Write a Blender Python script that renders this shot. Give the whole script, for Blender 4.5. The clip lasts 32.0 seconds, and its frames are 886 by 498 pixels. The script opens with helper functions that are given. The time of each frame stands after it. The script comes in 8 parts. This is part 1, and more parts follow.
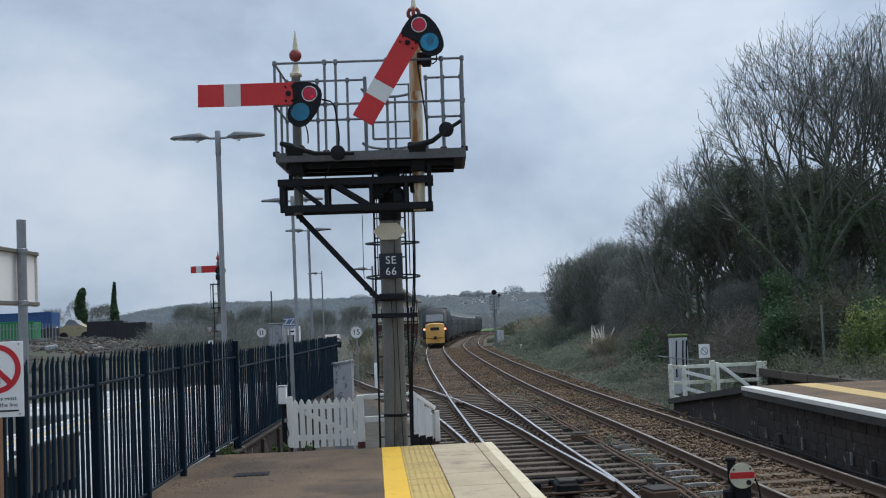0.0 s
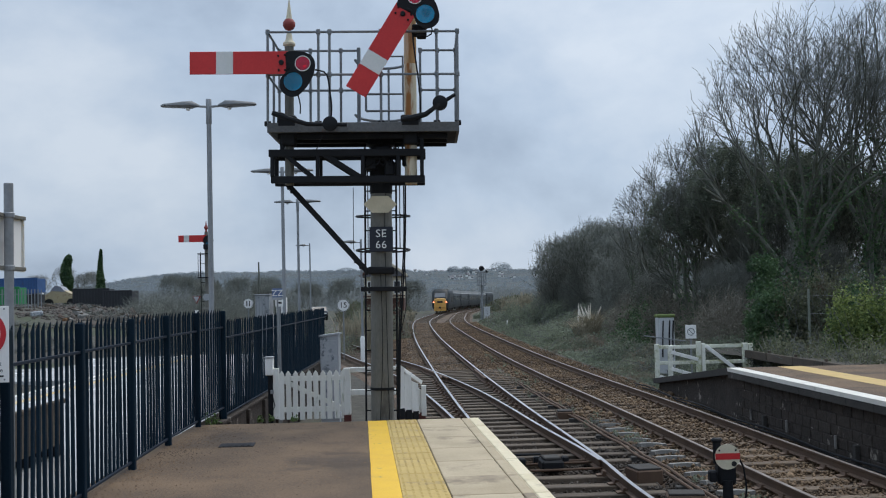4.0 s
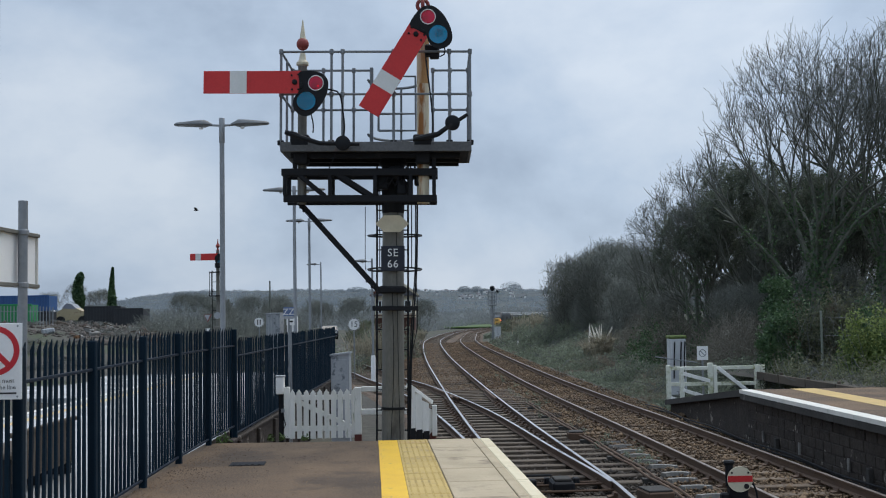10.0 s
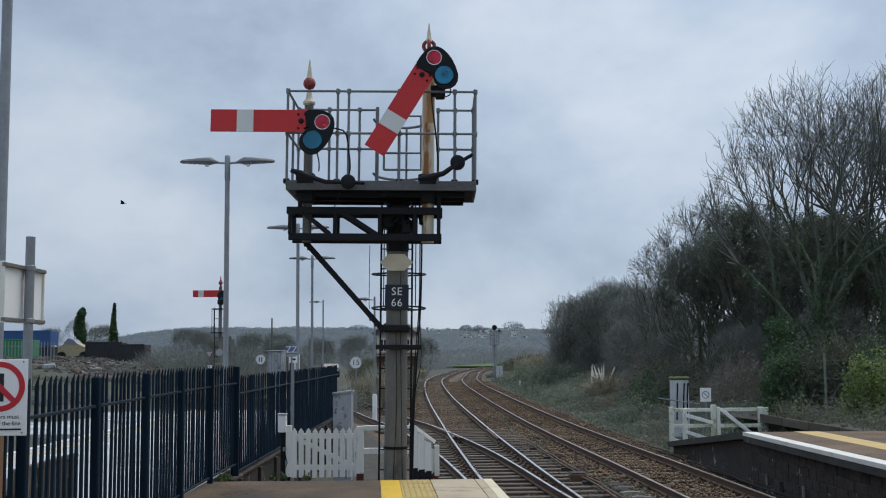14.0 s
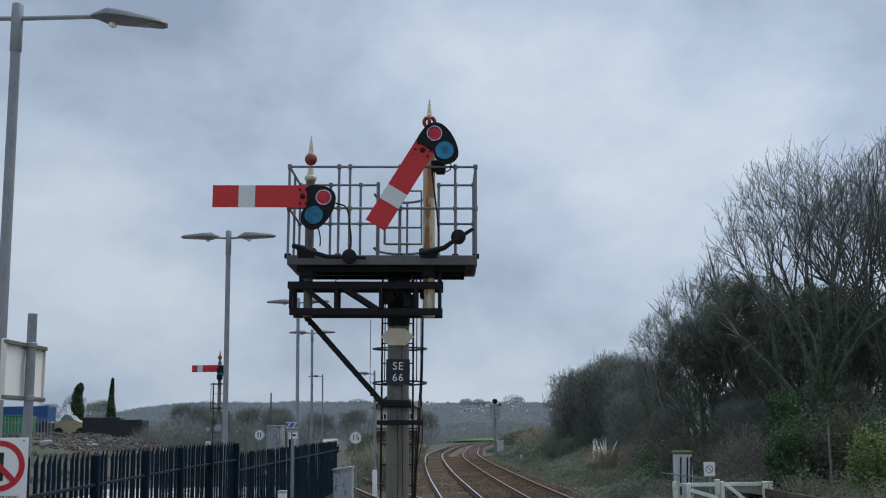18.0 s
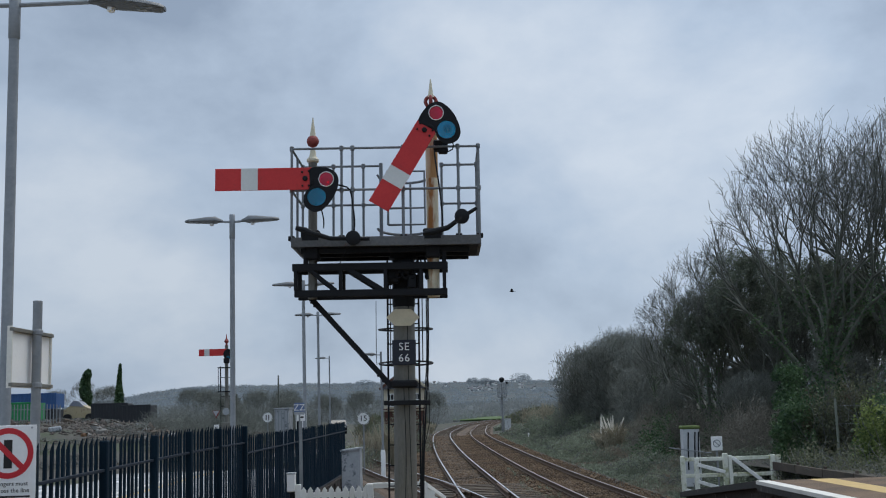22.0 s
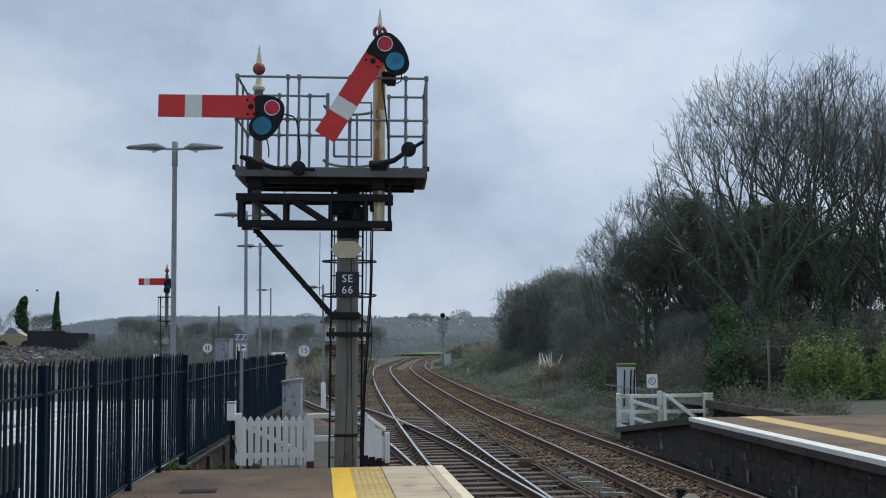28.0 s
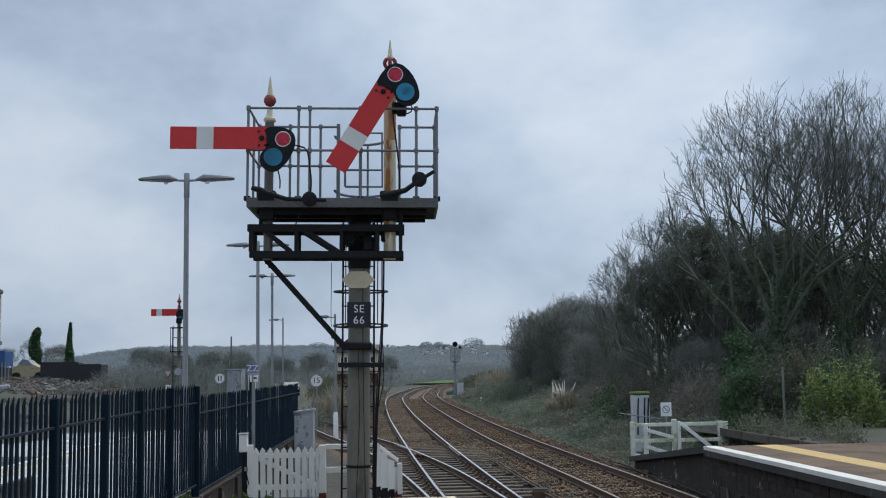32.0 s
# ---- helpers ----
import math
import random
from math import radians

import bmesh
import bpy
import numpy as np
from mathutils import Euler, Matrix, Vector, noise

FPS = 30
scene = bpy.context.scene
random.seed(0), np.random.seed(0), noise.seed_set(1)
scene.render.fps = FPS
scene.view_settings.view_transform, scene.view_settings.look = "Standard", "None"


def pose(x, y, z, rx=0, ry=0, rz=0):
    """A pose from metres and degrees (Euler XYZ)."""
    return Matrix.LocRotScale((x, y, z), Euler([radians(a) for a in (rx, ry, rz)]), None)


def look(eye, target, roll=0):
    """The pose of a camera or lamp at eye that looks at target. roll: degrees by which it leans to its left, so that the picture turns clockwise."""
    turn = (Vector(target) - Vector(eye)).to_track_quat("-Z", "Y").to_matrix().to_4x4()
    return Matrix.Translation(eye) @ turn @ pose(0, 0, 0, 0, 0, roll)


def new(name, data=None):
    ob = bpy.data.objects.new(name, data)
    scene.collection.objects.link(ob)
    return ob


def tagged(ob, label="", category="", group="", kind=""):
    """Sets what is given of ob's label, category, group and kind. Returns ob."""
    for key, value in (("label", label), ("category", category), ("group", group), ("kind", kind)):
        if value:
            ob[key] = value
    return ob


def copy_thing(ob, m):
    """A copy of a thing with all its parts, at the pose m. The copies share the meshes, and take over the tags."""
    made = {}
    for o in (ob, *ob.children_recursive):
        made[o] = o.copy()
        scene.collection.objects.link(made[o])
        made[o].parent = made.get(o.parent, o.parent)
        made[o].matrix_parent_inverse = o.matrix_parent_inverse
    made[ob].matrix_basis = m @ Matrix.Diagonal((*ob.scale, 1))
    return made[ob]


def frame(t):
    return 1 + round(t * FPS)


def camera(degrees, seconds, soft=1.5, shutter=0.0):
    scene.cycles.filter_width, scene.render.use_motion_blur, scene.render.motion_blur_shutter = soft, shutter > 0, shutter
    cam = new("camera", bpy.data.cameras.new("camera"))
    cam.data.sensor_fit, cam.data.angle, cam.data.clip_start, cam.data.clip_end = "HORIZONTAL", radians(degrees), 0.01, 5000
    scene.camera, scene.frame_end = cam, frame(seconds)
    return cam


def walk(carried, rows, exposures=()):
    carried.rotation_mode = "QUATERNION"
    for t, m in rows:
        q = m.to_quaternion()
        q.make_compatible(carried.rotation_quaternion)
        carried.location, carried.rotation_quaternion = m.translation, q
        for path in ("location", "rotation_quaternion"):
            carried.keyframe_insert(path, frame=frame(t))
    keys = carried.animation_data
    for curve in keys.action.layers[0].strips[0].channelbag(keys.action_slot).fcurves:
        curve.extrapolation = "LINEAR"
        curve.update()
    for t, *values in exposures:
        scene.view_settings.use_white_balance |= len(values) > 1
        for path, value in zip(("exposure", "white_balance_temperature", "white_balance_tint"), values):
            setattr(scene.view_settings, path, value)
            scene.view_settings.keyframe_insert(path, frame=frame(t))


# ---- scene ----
# Camera path: a hand-held phone at the platform end, eye about 1.69 m above the paving
cam = camera(43.68, 32.0, soft=1.1)
PATH = [
    (0, pose(0.0733, -0.0700, 1.6854, 93.655, 2.612, 0.016)),
    (0.5, pose(0.0764, -0.0477, 1.6922, 93.786, 2.367, 0.286)),
    (1, pose(0.0674, -0.0119, 1.6909, 93.736, 2.122, 0.299)),
    (1.5, pose(0.0456, -0.0010, 1.6837, 93.570, 1.883, 0.119)),
    (2, pose(0.0380, 0.0063, 1.6834, 93.246, 1.669, -0.190)),
    (2.5, pose(0.0343, 0.0064, 1.6836, 92.880, 1.512, -0.403)),
    (3, pose(0.0376, 0.0047, 1.6823, 92.615, 1.408, -0.526)),
    (3.5, pose(0.0376, 0.0107, 1.6831, 92.447, 1.362, -0.625)),
    (5.5, pose(0.0386, 0.0118, 1.6793, 92.273, 1.219, -0.756)),
    (6, pose(0.0372, 0.0108, 1.6761, 92.289, 1.152, -0.753)),
    (6.5, pose(0.0342, 0.0103, 1.6800, 92.301, 1.021, -0.749)),
    (7, pose(0.0360, 0.0113, 1.6751, 92.400, 0.967, -0.716)),
    (7.5, pose(0.0335, 0.0032, 1.6756, 92.532, 0.901, -0.640)),
    (8, pose(0.0315, 0.0096, 1.6782, 92.663, 0.905, -0.561)),
    (8.5, pose(0.0312, 0.0106, 1.6779, 92.799, 0.917, -0.467)),
    (9, pose(0.0286, 0.0143, 1.6780, 92.937, 0.900, -0.351)),
    (9.5, pose(0.0237, 0.0166, 1.6766, 93.115, 0.926, -0.254)),
    (10, pose(0.0250, 0.0117, 1.6825, 93.376, 0.971, -0.135)),
    (10.5, pose(0.0235, 0.0036, 1.6862, 93.757, 1.097, -0.041)),
    (11, pose(0.0241, 0.0100, 1.6879, 94.165, 1.221, 0.007)),
    (11.5, pose(0.0210, 0.0142, 1.6880, 94.511, 1.217, 0.017)),
    (12, pose(0.0152, 0.0095, 1.6837, 94.723, 1.080, 0.015)),
    (12.5, pose(0.0054, 0.0072, 1.6837, 94.870, 0.836, -0.006)),
    (13, pose(0.0058, -0.0064, 1.6869, 94.958, 0.564, -0.018)),
    (13.5, pose(0.0027, -0.0080, 1.6874, 95.101, 0.423, -0.030)),
    (15.5, pose(-0.0041, -0.0222, 1.6982, 97.058, 0.744, -0.124)),
    (16, pose(-0.0069, -0.0123, 1.7034, 97.841, 0.888, 0.000)),
    (16.5, pose(-0.0055, -0.0115, 1.7049, 98.529, 0.945, 0.192)),
    (17, pose(-0.0106, -0.0206, 1.7055, 99.008, 0.919, 0.274)),
    (17.5, pose(-0.0188, -0.0230, 1.7110, 99.207, 0.763, 0.196)),
    (18, pose(-0.0216, -0.0215, 1.7031, 99.163, 0.709, -0.052)),
    (18.5, pose(-0.0198, -0.0102, 1.7034, 99.023, 0.668, -0.247)),
    (19, pose(-0.0250, -0.0178, 1.7039, 98.893, 0.633, -0.241)),
    (19.5, pose(-0.0274, -0.0107, 1.7073, 98.813, 0.762, -0.108)),
    (20, pose(-0.0275, -0.0149, 1.7139, 98.695, 0.942, 0.112)),
    (20.5, pose(-0.0230, -0.0157, 1.7068, 98.607, 1.176, 0.293)),
    (21, pose(-0.0248, -0.0108, 1.7103, 98.458, 1.401, 0.333)),
    (21.5, pose(-0.0220, -0.0065, 1.7038, 98.295, 1.598, 0.321)),
    (22, pose(-0.0186, -0.0062, 1.7043, 98.126, 1.739, 0.325)),
    (22.5, pose(-0.0211, 0.0014, 1.7058, 97.950, 1.834, 0.321)),
    (23, pose(-0.0179, 0.0002, 1.7003, 97.762, 1.713, 0.321)),
    (23.5, pose(-0.0196, 0.0038, 1.7029, 97.439, 1.305, 0.288)),
    (24, pose(-0.0335, 0.0172, 1.6979, 97.078, 0.713, 0.269)),
    (24.5, pose(-0.0339, 0.0304, 1.6895, 96.552, -0.096, 0.187)),
    (25, pose(-0.0447, 0.0266, 1.6845, 95.949, -0.180, 0.654)),
    (25.5, pose(-0.0498, 0.0241, 1.6783, 95.331, -0.438, 0.489)),
    (26, pose(-0.0408, 0.0356, 1.6748, 95.002, -0.268, -0.734)),
    (26.5, pose(-0.0402, 0.0209, 1.6725, 94.828, 0.049, -1.661)),
    (28.5, pose(-0.0387, 0.0012, 1.6772, 94.738, 0.687, -2.799)),
    (29, pose(-0.0333, 0.0038, 1.6835, 94.878, 0.763, -2.638)),
    (29.5, pose(-0.0373, 0.0025, 1.6823, 95.114, 0.844, -2.487)),
    (30, pose(-0.0323, 0.0020, 1.6854, 95.374, 0.897, -2.378)),
    (30.5, pose(-0.0310, -0.0055, 1.6869, 95.686, 0.894, -2.275)),
    (31, pose(-0.0323, -0.0016, 1.6893, 95.946, 0.928, -2.186)),
    (31.5, pose(-0.0308, 0.0070, 1.6909, 96.145, 0.938, -2.099)),
    (32, pose(-0.0321, 0.0138, 1.6928, 96.220, 0.984, -2.096)),
]
walk(cam, PATH, ((0.0, 0.09), (6.0, 0.1), (10.0, 0.08), (13.0, 0.03), (16.0, -0.05), (21.0, -0.05), (24.0, 0.0), (26.0, 0.04), (32.0, 0.03)))

# ---------------------------------------------------------------- light
world = bpy.data.worlds.new("overcast_sky")
scene.world = world
world.use_nodes = True
wn, wl = world.node_tree.nodes, world.node_tree.links
wn.clear()
w_out = wn.new("ShaderNodeOutputWorld")
w_bg = wn.new("ShaderNodeBackground")
w_bg.inputs["Strength"].default_value = 1.0
w_sky = wn.new("ShaderNodeTexSky")
w_sky.sky_type, w_sky.sun_disc = "NISHITA", False
w_sky.sun_elevation, w_sky.sun_rotation = radians(59), radians(41)
w_sky.air_density, w_sky.dust_density = 1.0, 2.0
w_dim = wn.new("ShaderNodeMix")
w_dim.data_type, w_dim.blend_type = "RGBA", "MULTIPLY"
w_dim.inputs[0].default_value = 1.0
w_dim.inputs[7].default_value = (0.07, 0.07, 0.07, 1)
wl.new(w_sky.outputs[0], w_dim.inputs[6])
w_tc = wn.new("ShaderNodeTexCoord")
w_map = wn.new("ShaderNodeMapping")
w_map.inputs["Scale"].default_value = (1.0, 1.0, 1.5)
w_map.inputs["Location"].default_value = (0.37, 0.1, 0.25)
wl.new(w_tc.outputs["Generated"], w_map.inputs["Vector"])
w_n1 = wn.new("ShaderNodeTexNoise")
w_n1.inputs["Scale"].default_value = 2.9
w_n1.inputs["Detail"].default_value = 7
w_n1.inputs["Roughness"].default_value = 0.55
w_n1.inputs["Distortion"].default_value = 0.1
wl.new(w_map.outputs[0], w_n1.inputs["Vector"])
w_ramp = wn.new("ShaderNodeValToRGB")
cr = w_ramp.color_ramp
cr.elements[0].position, cr.elements[0].color = 0.35, (0.34, 0.432, 0.572, 1)
cr.elements[1].position, cr.elements[1].color = 0.65, (0.7, 0.79, 0.908, 1)
e = cr.elements.new(0.5)
e.color = (0.512, 0.626, 0.785, 1)
wl.new(w_n1.outputs["Fac"], w_ramp.inputs[0])
w_mix = wn.new("ShaderNodeMix")
w_mix.data_type = "RGBA"
w_mix.inputs[0].default_value = 0.88
wl.new(w_dim.outputs[2], w_mix.inputs[6])
wl.new(w_ramp.outputs[0], w_mix.inputs[7])
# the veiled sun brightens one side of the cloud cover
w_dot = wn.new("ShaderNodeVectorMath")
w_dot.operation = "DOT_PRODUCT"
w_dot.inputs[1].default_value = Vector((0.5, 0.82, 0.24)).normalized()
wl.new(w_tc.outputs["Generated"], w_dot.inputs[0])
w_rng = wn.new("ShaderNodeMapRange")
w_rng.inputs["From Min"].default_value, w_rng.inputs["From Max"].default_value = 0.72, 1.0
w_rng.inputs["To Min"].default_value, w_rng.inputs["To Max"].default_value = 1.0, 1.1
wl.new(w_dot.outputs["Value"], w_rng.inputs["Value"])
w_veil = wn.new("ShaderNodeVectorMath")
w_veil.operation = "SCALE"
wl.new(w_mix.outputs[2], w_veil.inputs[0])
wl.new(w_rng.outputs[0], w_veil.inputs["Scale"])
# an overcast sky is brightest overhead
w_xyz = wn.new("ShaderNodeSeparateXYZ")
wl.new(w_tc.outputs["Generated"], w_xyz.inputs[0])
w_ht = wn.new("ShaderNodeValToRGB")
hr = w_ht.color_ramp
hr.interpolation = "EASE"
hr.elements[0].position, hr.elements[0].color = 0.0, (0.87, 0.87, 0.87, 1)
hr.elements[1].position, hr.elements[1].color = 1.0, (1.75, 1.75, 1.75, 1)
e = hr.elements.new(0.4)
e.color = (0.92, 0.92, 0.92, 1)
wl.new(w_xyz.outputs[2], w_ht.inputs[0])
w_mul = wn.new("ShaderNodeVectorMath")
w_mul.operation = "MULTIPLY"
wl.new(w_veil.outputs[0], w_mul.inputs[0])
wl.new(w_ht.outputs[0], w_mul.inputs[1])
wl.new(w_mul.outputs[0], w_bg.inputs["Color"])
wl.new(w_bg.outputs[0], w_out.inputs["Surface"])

sun = new("sun", bpy.data.lights.new("sun", "SUN"))
sun.data.energy, sun.data.angle, sun.data.color = 1.6, radians(40), (1.0, 0.96, 0.9)
sun.matrix_world = look((35, 40, 90), (0, 0, 0))


# ---------------------------------------------------------------- mesh helpers
class Build:
    """Collects vertices and faces for one mesh."""

    def __init__(self):
        self.v, self.f = [], []

    def add(self, verts, faces, m=None):
        k = len(self.v)
        self.v.extend((m @ Vector(p))[:] if m else tuple(p) for p in verts)
        self.f.extend(tuple(i + k for i in f) for f in faces)
        return self

    def box(self, c, s, b=0.0, m=None):
        """A box at c of size s, its edges cut by b."""
        hx, hy, hz = s[0] / 2, s[1] / 2, s[2] / 2
        if b <= 0:
            vs = [(c[0] + x * hx, c[1] + y * hy, c[2] + z * hz) for x in (-1, 1) for y in (-1, 1) for z in (-1, 1)]
            return self.add(vs, [(0, 1, 3, 2), (4, 6, 7, 5), (0, 4, 5, 1), (2, 3, 7, 6), (0, 2, 6, 4), (1, 5, 7, 3)], m)
        vs, ix = [], {}
        for x in (-1, 1):
            for y in (-1, 1):
                for z in (-1, 1):
                    for a in range(3):
                        ix[x, y, z, a] = len(vs)
                        d = [b, b, b]
                        d[a] = 0
                        vs.append((c[0] + x * (hx - d[0]), c[1] + y * (hy - d[1]), c[2] + z * (hz - d[2])))
        fs = []
        for a in range(3):
            o1, o2 = [k for k in range(3) if k != a]
            for s_ in (-1, 1):
                q = []
                for p1, p2 in ((-1, -1), (1, -1), (1, 1), (-1, 1)):
                    k = [0, 0, 0]
                    k[a], k[o1], k[o2] = s_, p1, p2
                    q.append(ix[(*k, a)])
                flip = (s_ > 0) != (a != 1)
                fs.append(tuple(q[::-1]) if flip else tuple(q))
            for p1 in (-1, 1):
                for p2 in (-1, 1):
                    ka, kb = [0, 0, 0], [0, 0, 0]
                    ka[a], ka[o1], ka[o2] = -1, p1, p2
                    kb[a], kb[o1], kb[o2] = 1, p1, p2
                    fs.append((ix[(*ka, o1)], ix[(*kb, o1)], ix[(*kb, o2)], ix[(*ka, o2)]))
        for x in (-1, 1):
            for y in (-1, 1):
                for z in (-1, 1):
                    fs.append(tuple(ix[x, y, z, a] for a in range(3)))
        return self.add(vs, fs, m)

    def tube(self, pts, r, n=8, m=None):
        pts = [Vector(p) for p in pts]
        rs = r if isinstance(r, (list, tuple)) else [r] * len(pts)
        vs, fs = [], []
        side = None
        for i, p in enumerate(pts):
            d = (pts[min(i + 1, len(pts) - 1)] - pts[max(i - 1, 0)]).normalized()
            if side is None:
                side = d.cross(Vector((0, 0, 1)) if abs(d.z) < 0.9 else Vector((1, 0, 0))).normalized()
            else:
                side = (side - d * side.dot(d)).normalized()
            up = d.cross(side)
            for k in range(n):
                a = 2 * math.pi * k / n
                vs.append(p + (side * math.cos(a) + up * math.sin(a)) * rs[i])
        for i in range(len(pts) - 1):
            for k in range(n):
                fs.append((i * n + k, i * n + (k + 1) % n, (i + 1) * n + (k + 1) % n, (i + 1) * n + k))
        fs.append(tuple(range(n))[::-1])
        fs.append(tuple(range((len(pts) - 1) * n, len(pts) * n)))
        return self.add(vs, fs, m)

    def lathe(self, prof, c=(0, 0, 0), n=16, m=None):
        """Turns a profile of (radius, height) about the upright axis through c."""
        vs, fs = [], []
        for r, z in prof:
            for k in range(n):
                a = 2 * math.pi * k / n
                vs.append((c[0] + r * math.cos(a), c[1] + r * math.sin(a), c[2] + z))
        for i in range(len(prof) - 1):
            for k in range(n):
                fs.append((i * n + k, i * n + (k + 1) % n, (i + 1) * n + (k + 1) % n, (i + 1) * n + k))
        fs.append(tuple(range(n))[::-1])
        fs.append(tuple(range((len(prof) - 1) * n, len(prof) * n)))
        return self.add(vs, fs, m)

    def prism(self, outline, depth, m=None):
        """An outline in x and z, extruded along y from 0 to depth."""
        n = len(outline)
        vs = [(x, 0, z) for x, z in outline] + [(x, depth, z) for x, z in outline]
        fs = [tuple(range(n)), tuple(range(n, 2 * n))[::-1]]
        fs += [(i, i + n, (i + 1) % n + n, (i + 1) % n) for i in range(n)]
        return self.add(vs, fs, m)

    def sweep(self, pts, outline, m=None):
        """A closed outline of (side, up) carried along points that lie nearly level."""
        pts = [Vector(p) for p in pts]
        n = len(outline)
        vs, fs = [], []
        for i, p in enumerate(pts):
            d = (pts[min(i + 1, len(pts) - 1)] - pts[max(i - 1, 0)])
            d.z = 0
            d.normalize()
            side = Vector((d.y, -d.x, 0))
            for u, w in outline:
                vs.append(p + side * u + Vector((0, 0, w)))
        for i in range(len(pts) - 1):
            for k in range(n):
                fs.append((i * n + k, (i + 1) * n + k, (i + 1) * n + (k + 1) % n, i * n + (k + 1) % n))
        fs.append(tuple(range(n)))
        fs.append(tuple(range((len(pts) - 1) * n, len(pts) * n))[::-1])
        return self.add(vs, fs, m)

    def mesh(self, name, material=None, smooth=False):
        me = bpy.data.meshes.new(name)
        me.from_pydata(self.v, [], self.f)
        bm = bmesh.new()
        bm.from_mesh(me)
        if len(bm.faces) < 20000:
            bmesh.ops.recalc_face_normals(bm, faces=bm.faces)
        bm.to_mesh(me)
        bm.free()
        if material:
            me.materials.append(material)
        if smooth:
            me.polygons.foreach_set("use_smooth", [True] * len(me.polygons))
            me.set_sharp_from_angle(angle=radians(38))
        return me


def part(name, b, material, parent=None, label="", smooth=False, m=None):
    """Links a build, or a ready mesh, as one mesh object under a thing or under a part."""
    me = b.mesh(name, material, smooth) if isinstance(b, Build) else b
    ob = new(name, me)
    if parent is not None:
        ob.parent = parent
    if m is not None:
        ob.matrix_basis = m
    if label:
        ob["label"] = label
    return ob


def thing(name, label, category, at=None, group="", kind=""):
    ob = new(name)
    ob.empty_display_size = 0.1
    if at is not None:
        ob.matrix_basis = at
    return tagged(ob, label, category, group, kind)


def fast_mesh(name, verts, loops, count, material, smooth=False):
    """A mesh from arrays: verts (n, 3), loops flat, count corners a face."""
    me = bpy.data.meshes.new(name)
    nf = len(loops) // count
    me.vertices.add(len(verts))
    me.vertices.foreach_set("co", np.asarray(verts, dtype=np.float32).ravel())
    me.loops.add(len(loops))
    me.loops.foreach_set("vertex_index", np.asarray(loops, dtype=np.int32))
    me.polygons.add(nf)
    me.polygons.foreach_set("loop_start", np.arange(0, nf * count, count, dtype=np.int32))
    if smooth:
        me.polygons.foreach_set("use_smooth", np.ones(nf, dtype=bool))
    me.update(calc_edges=True)
    me.validate()
    me.materials.append(material)
    return me


def text_mesh(words, size, depth, material, align="CENTER", space=1.0):
    cu = bpy.data.curves.new("lettering", "FONT")
    cu.body, cu.size, cu.extrude, cu.align_x, cu.align_y = words, size, depth, align, "CENTER"
    cu.space_character = space
    cu.resolution_u = 3
    ob = bpy.data.objects.new("lettering", cu)
    scene.collection.objects.link(ob)
    bpy.context.view_layer.update()
    me = bpy.data.meshes.new_from_object(ob.evaluated_get(bpy.context.evaluated_depsgraph_get()))
    bpy.data.objects.remove(ob)
    me.materials.clear()
    me.materials.append(material)
    return me


def glide(points, step):
    """Even steps along a smooth curve through points (x, y, ...)."""
    P = np.array(points, dtype=float)
    ext = np.vstack([2 * P[0] - P[1], P, 2 * P[-1] - P[-2]])
    fine = []
    for i in range(1, len(ext) - 2):
        p0, p1, p2, p3 = ext[i - 1:i + 3]
        for k in range(24):
            t = k / 24
            fine.append(0.5 * ((2 * p1) + (p2 - p0) * t + (2 * p0 - 5 * p1 + 4 * p2 - p3) * t * t + (3 * p1 - p0 - 3 * p2 + p3) * t ** 3))
    fine.append(P[-1])
    fine = np.array(fine)
    s = np.concatenate([[0], np.cumsum(np.linalg.norm(np.diff(fine, axis=0), axis=1))])
    at = np.arange(0, s[-1], step)
    return np.stack([np.interp(at, s, fine[:, k]) for k in range(P.shape[1])], 1)


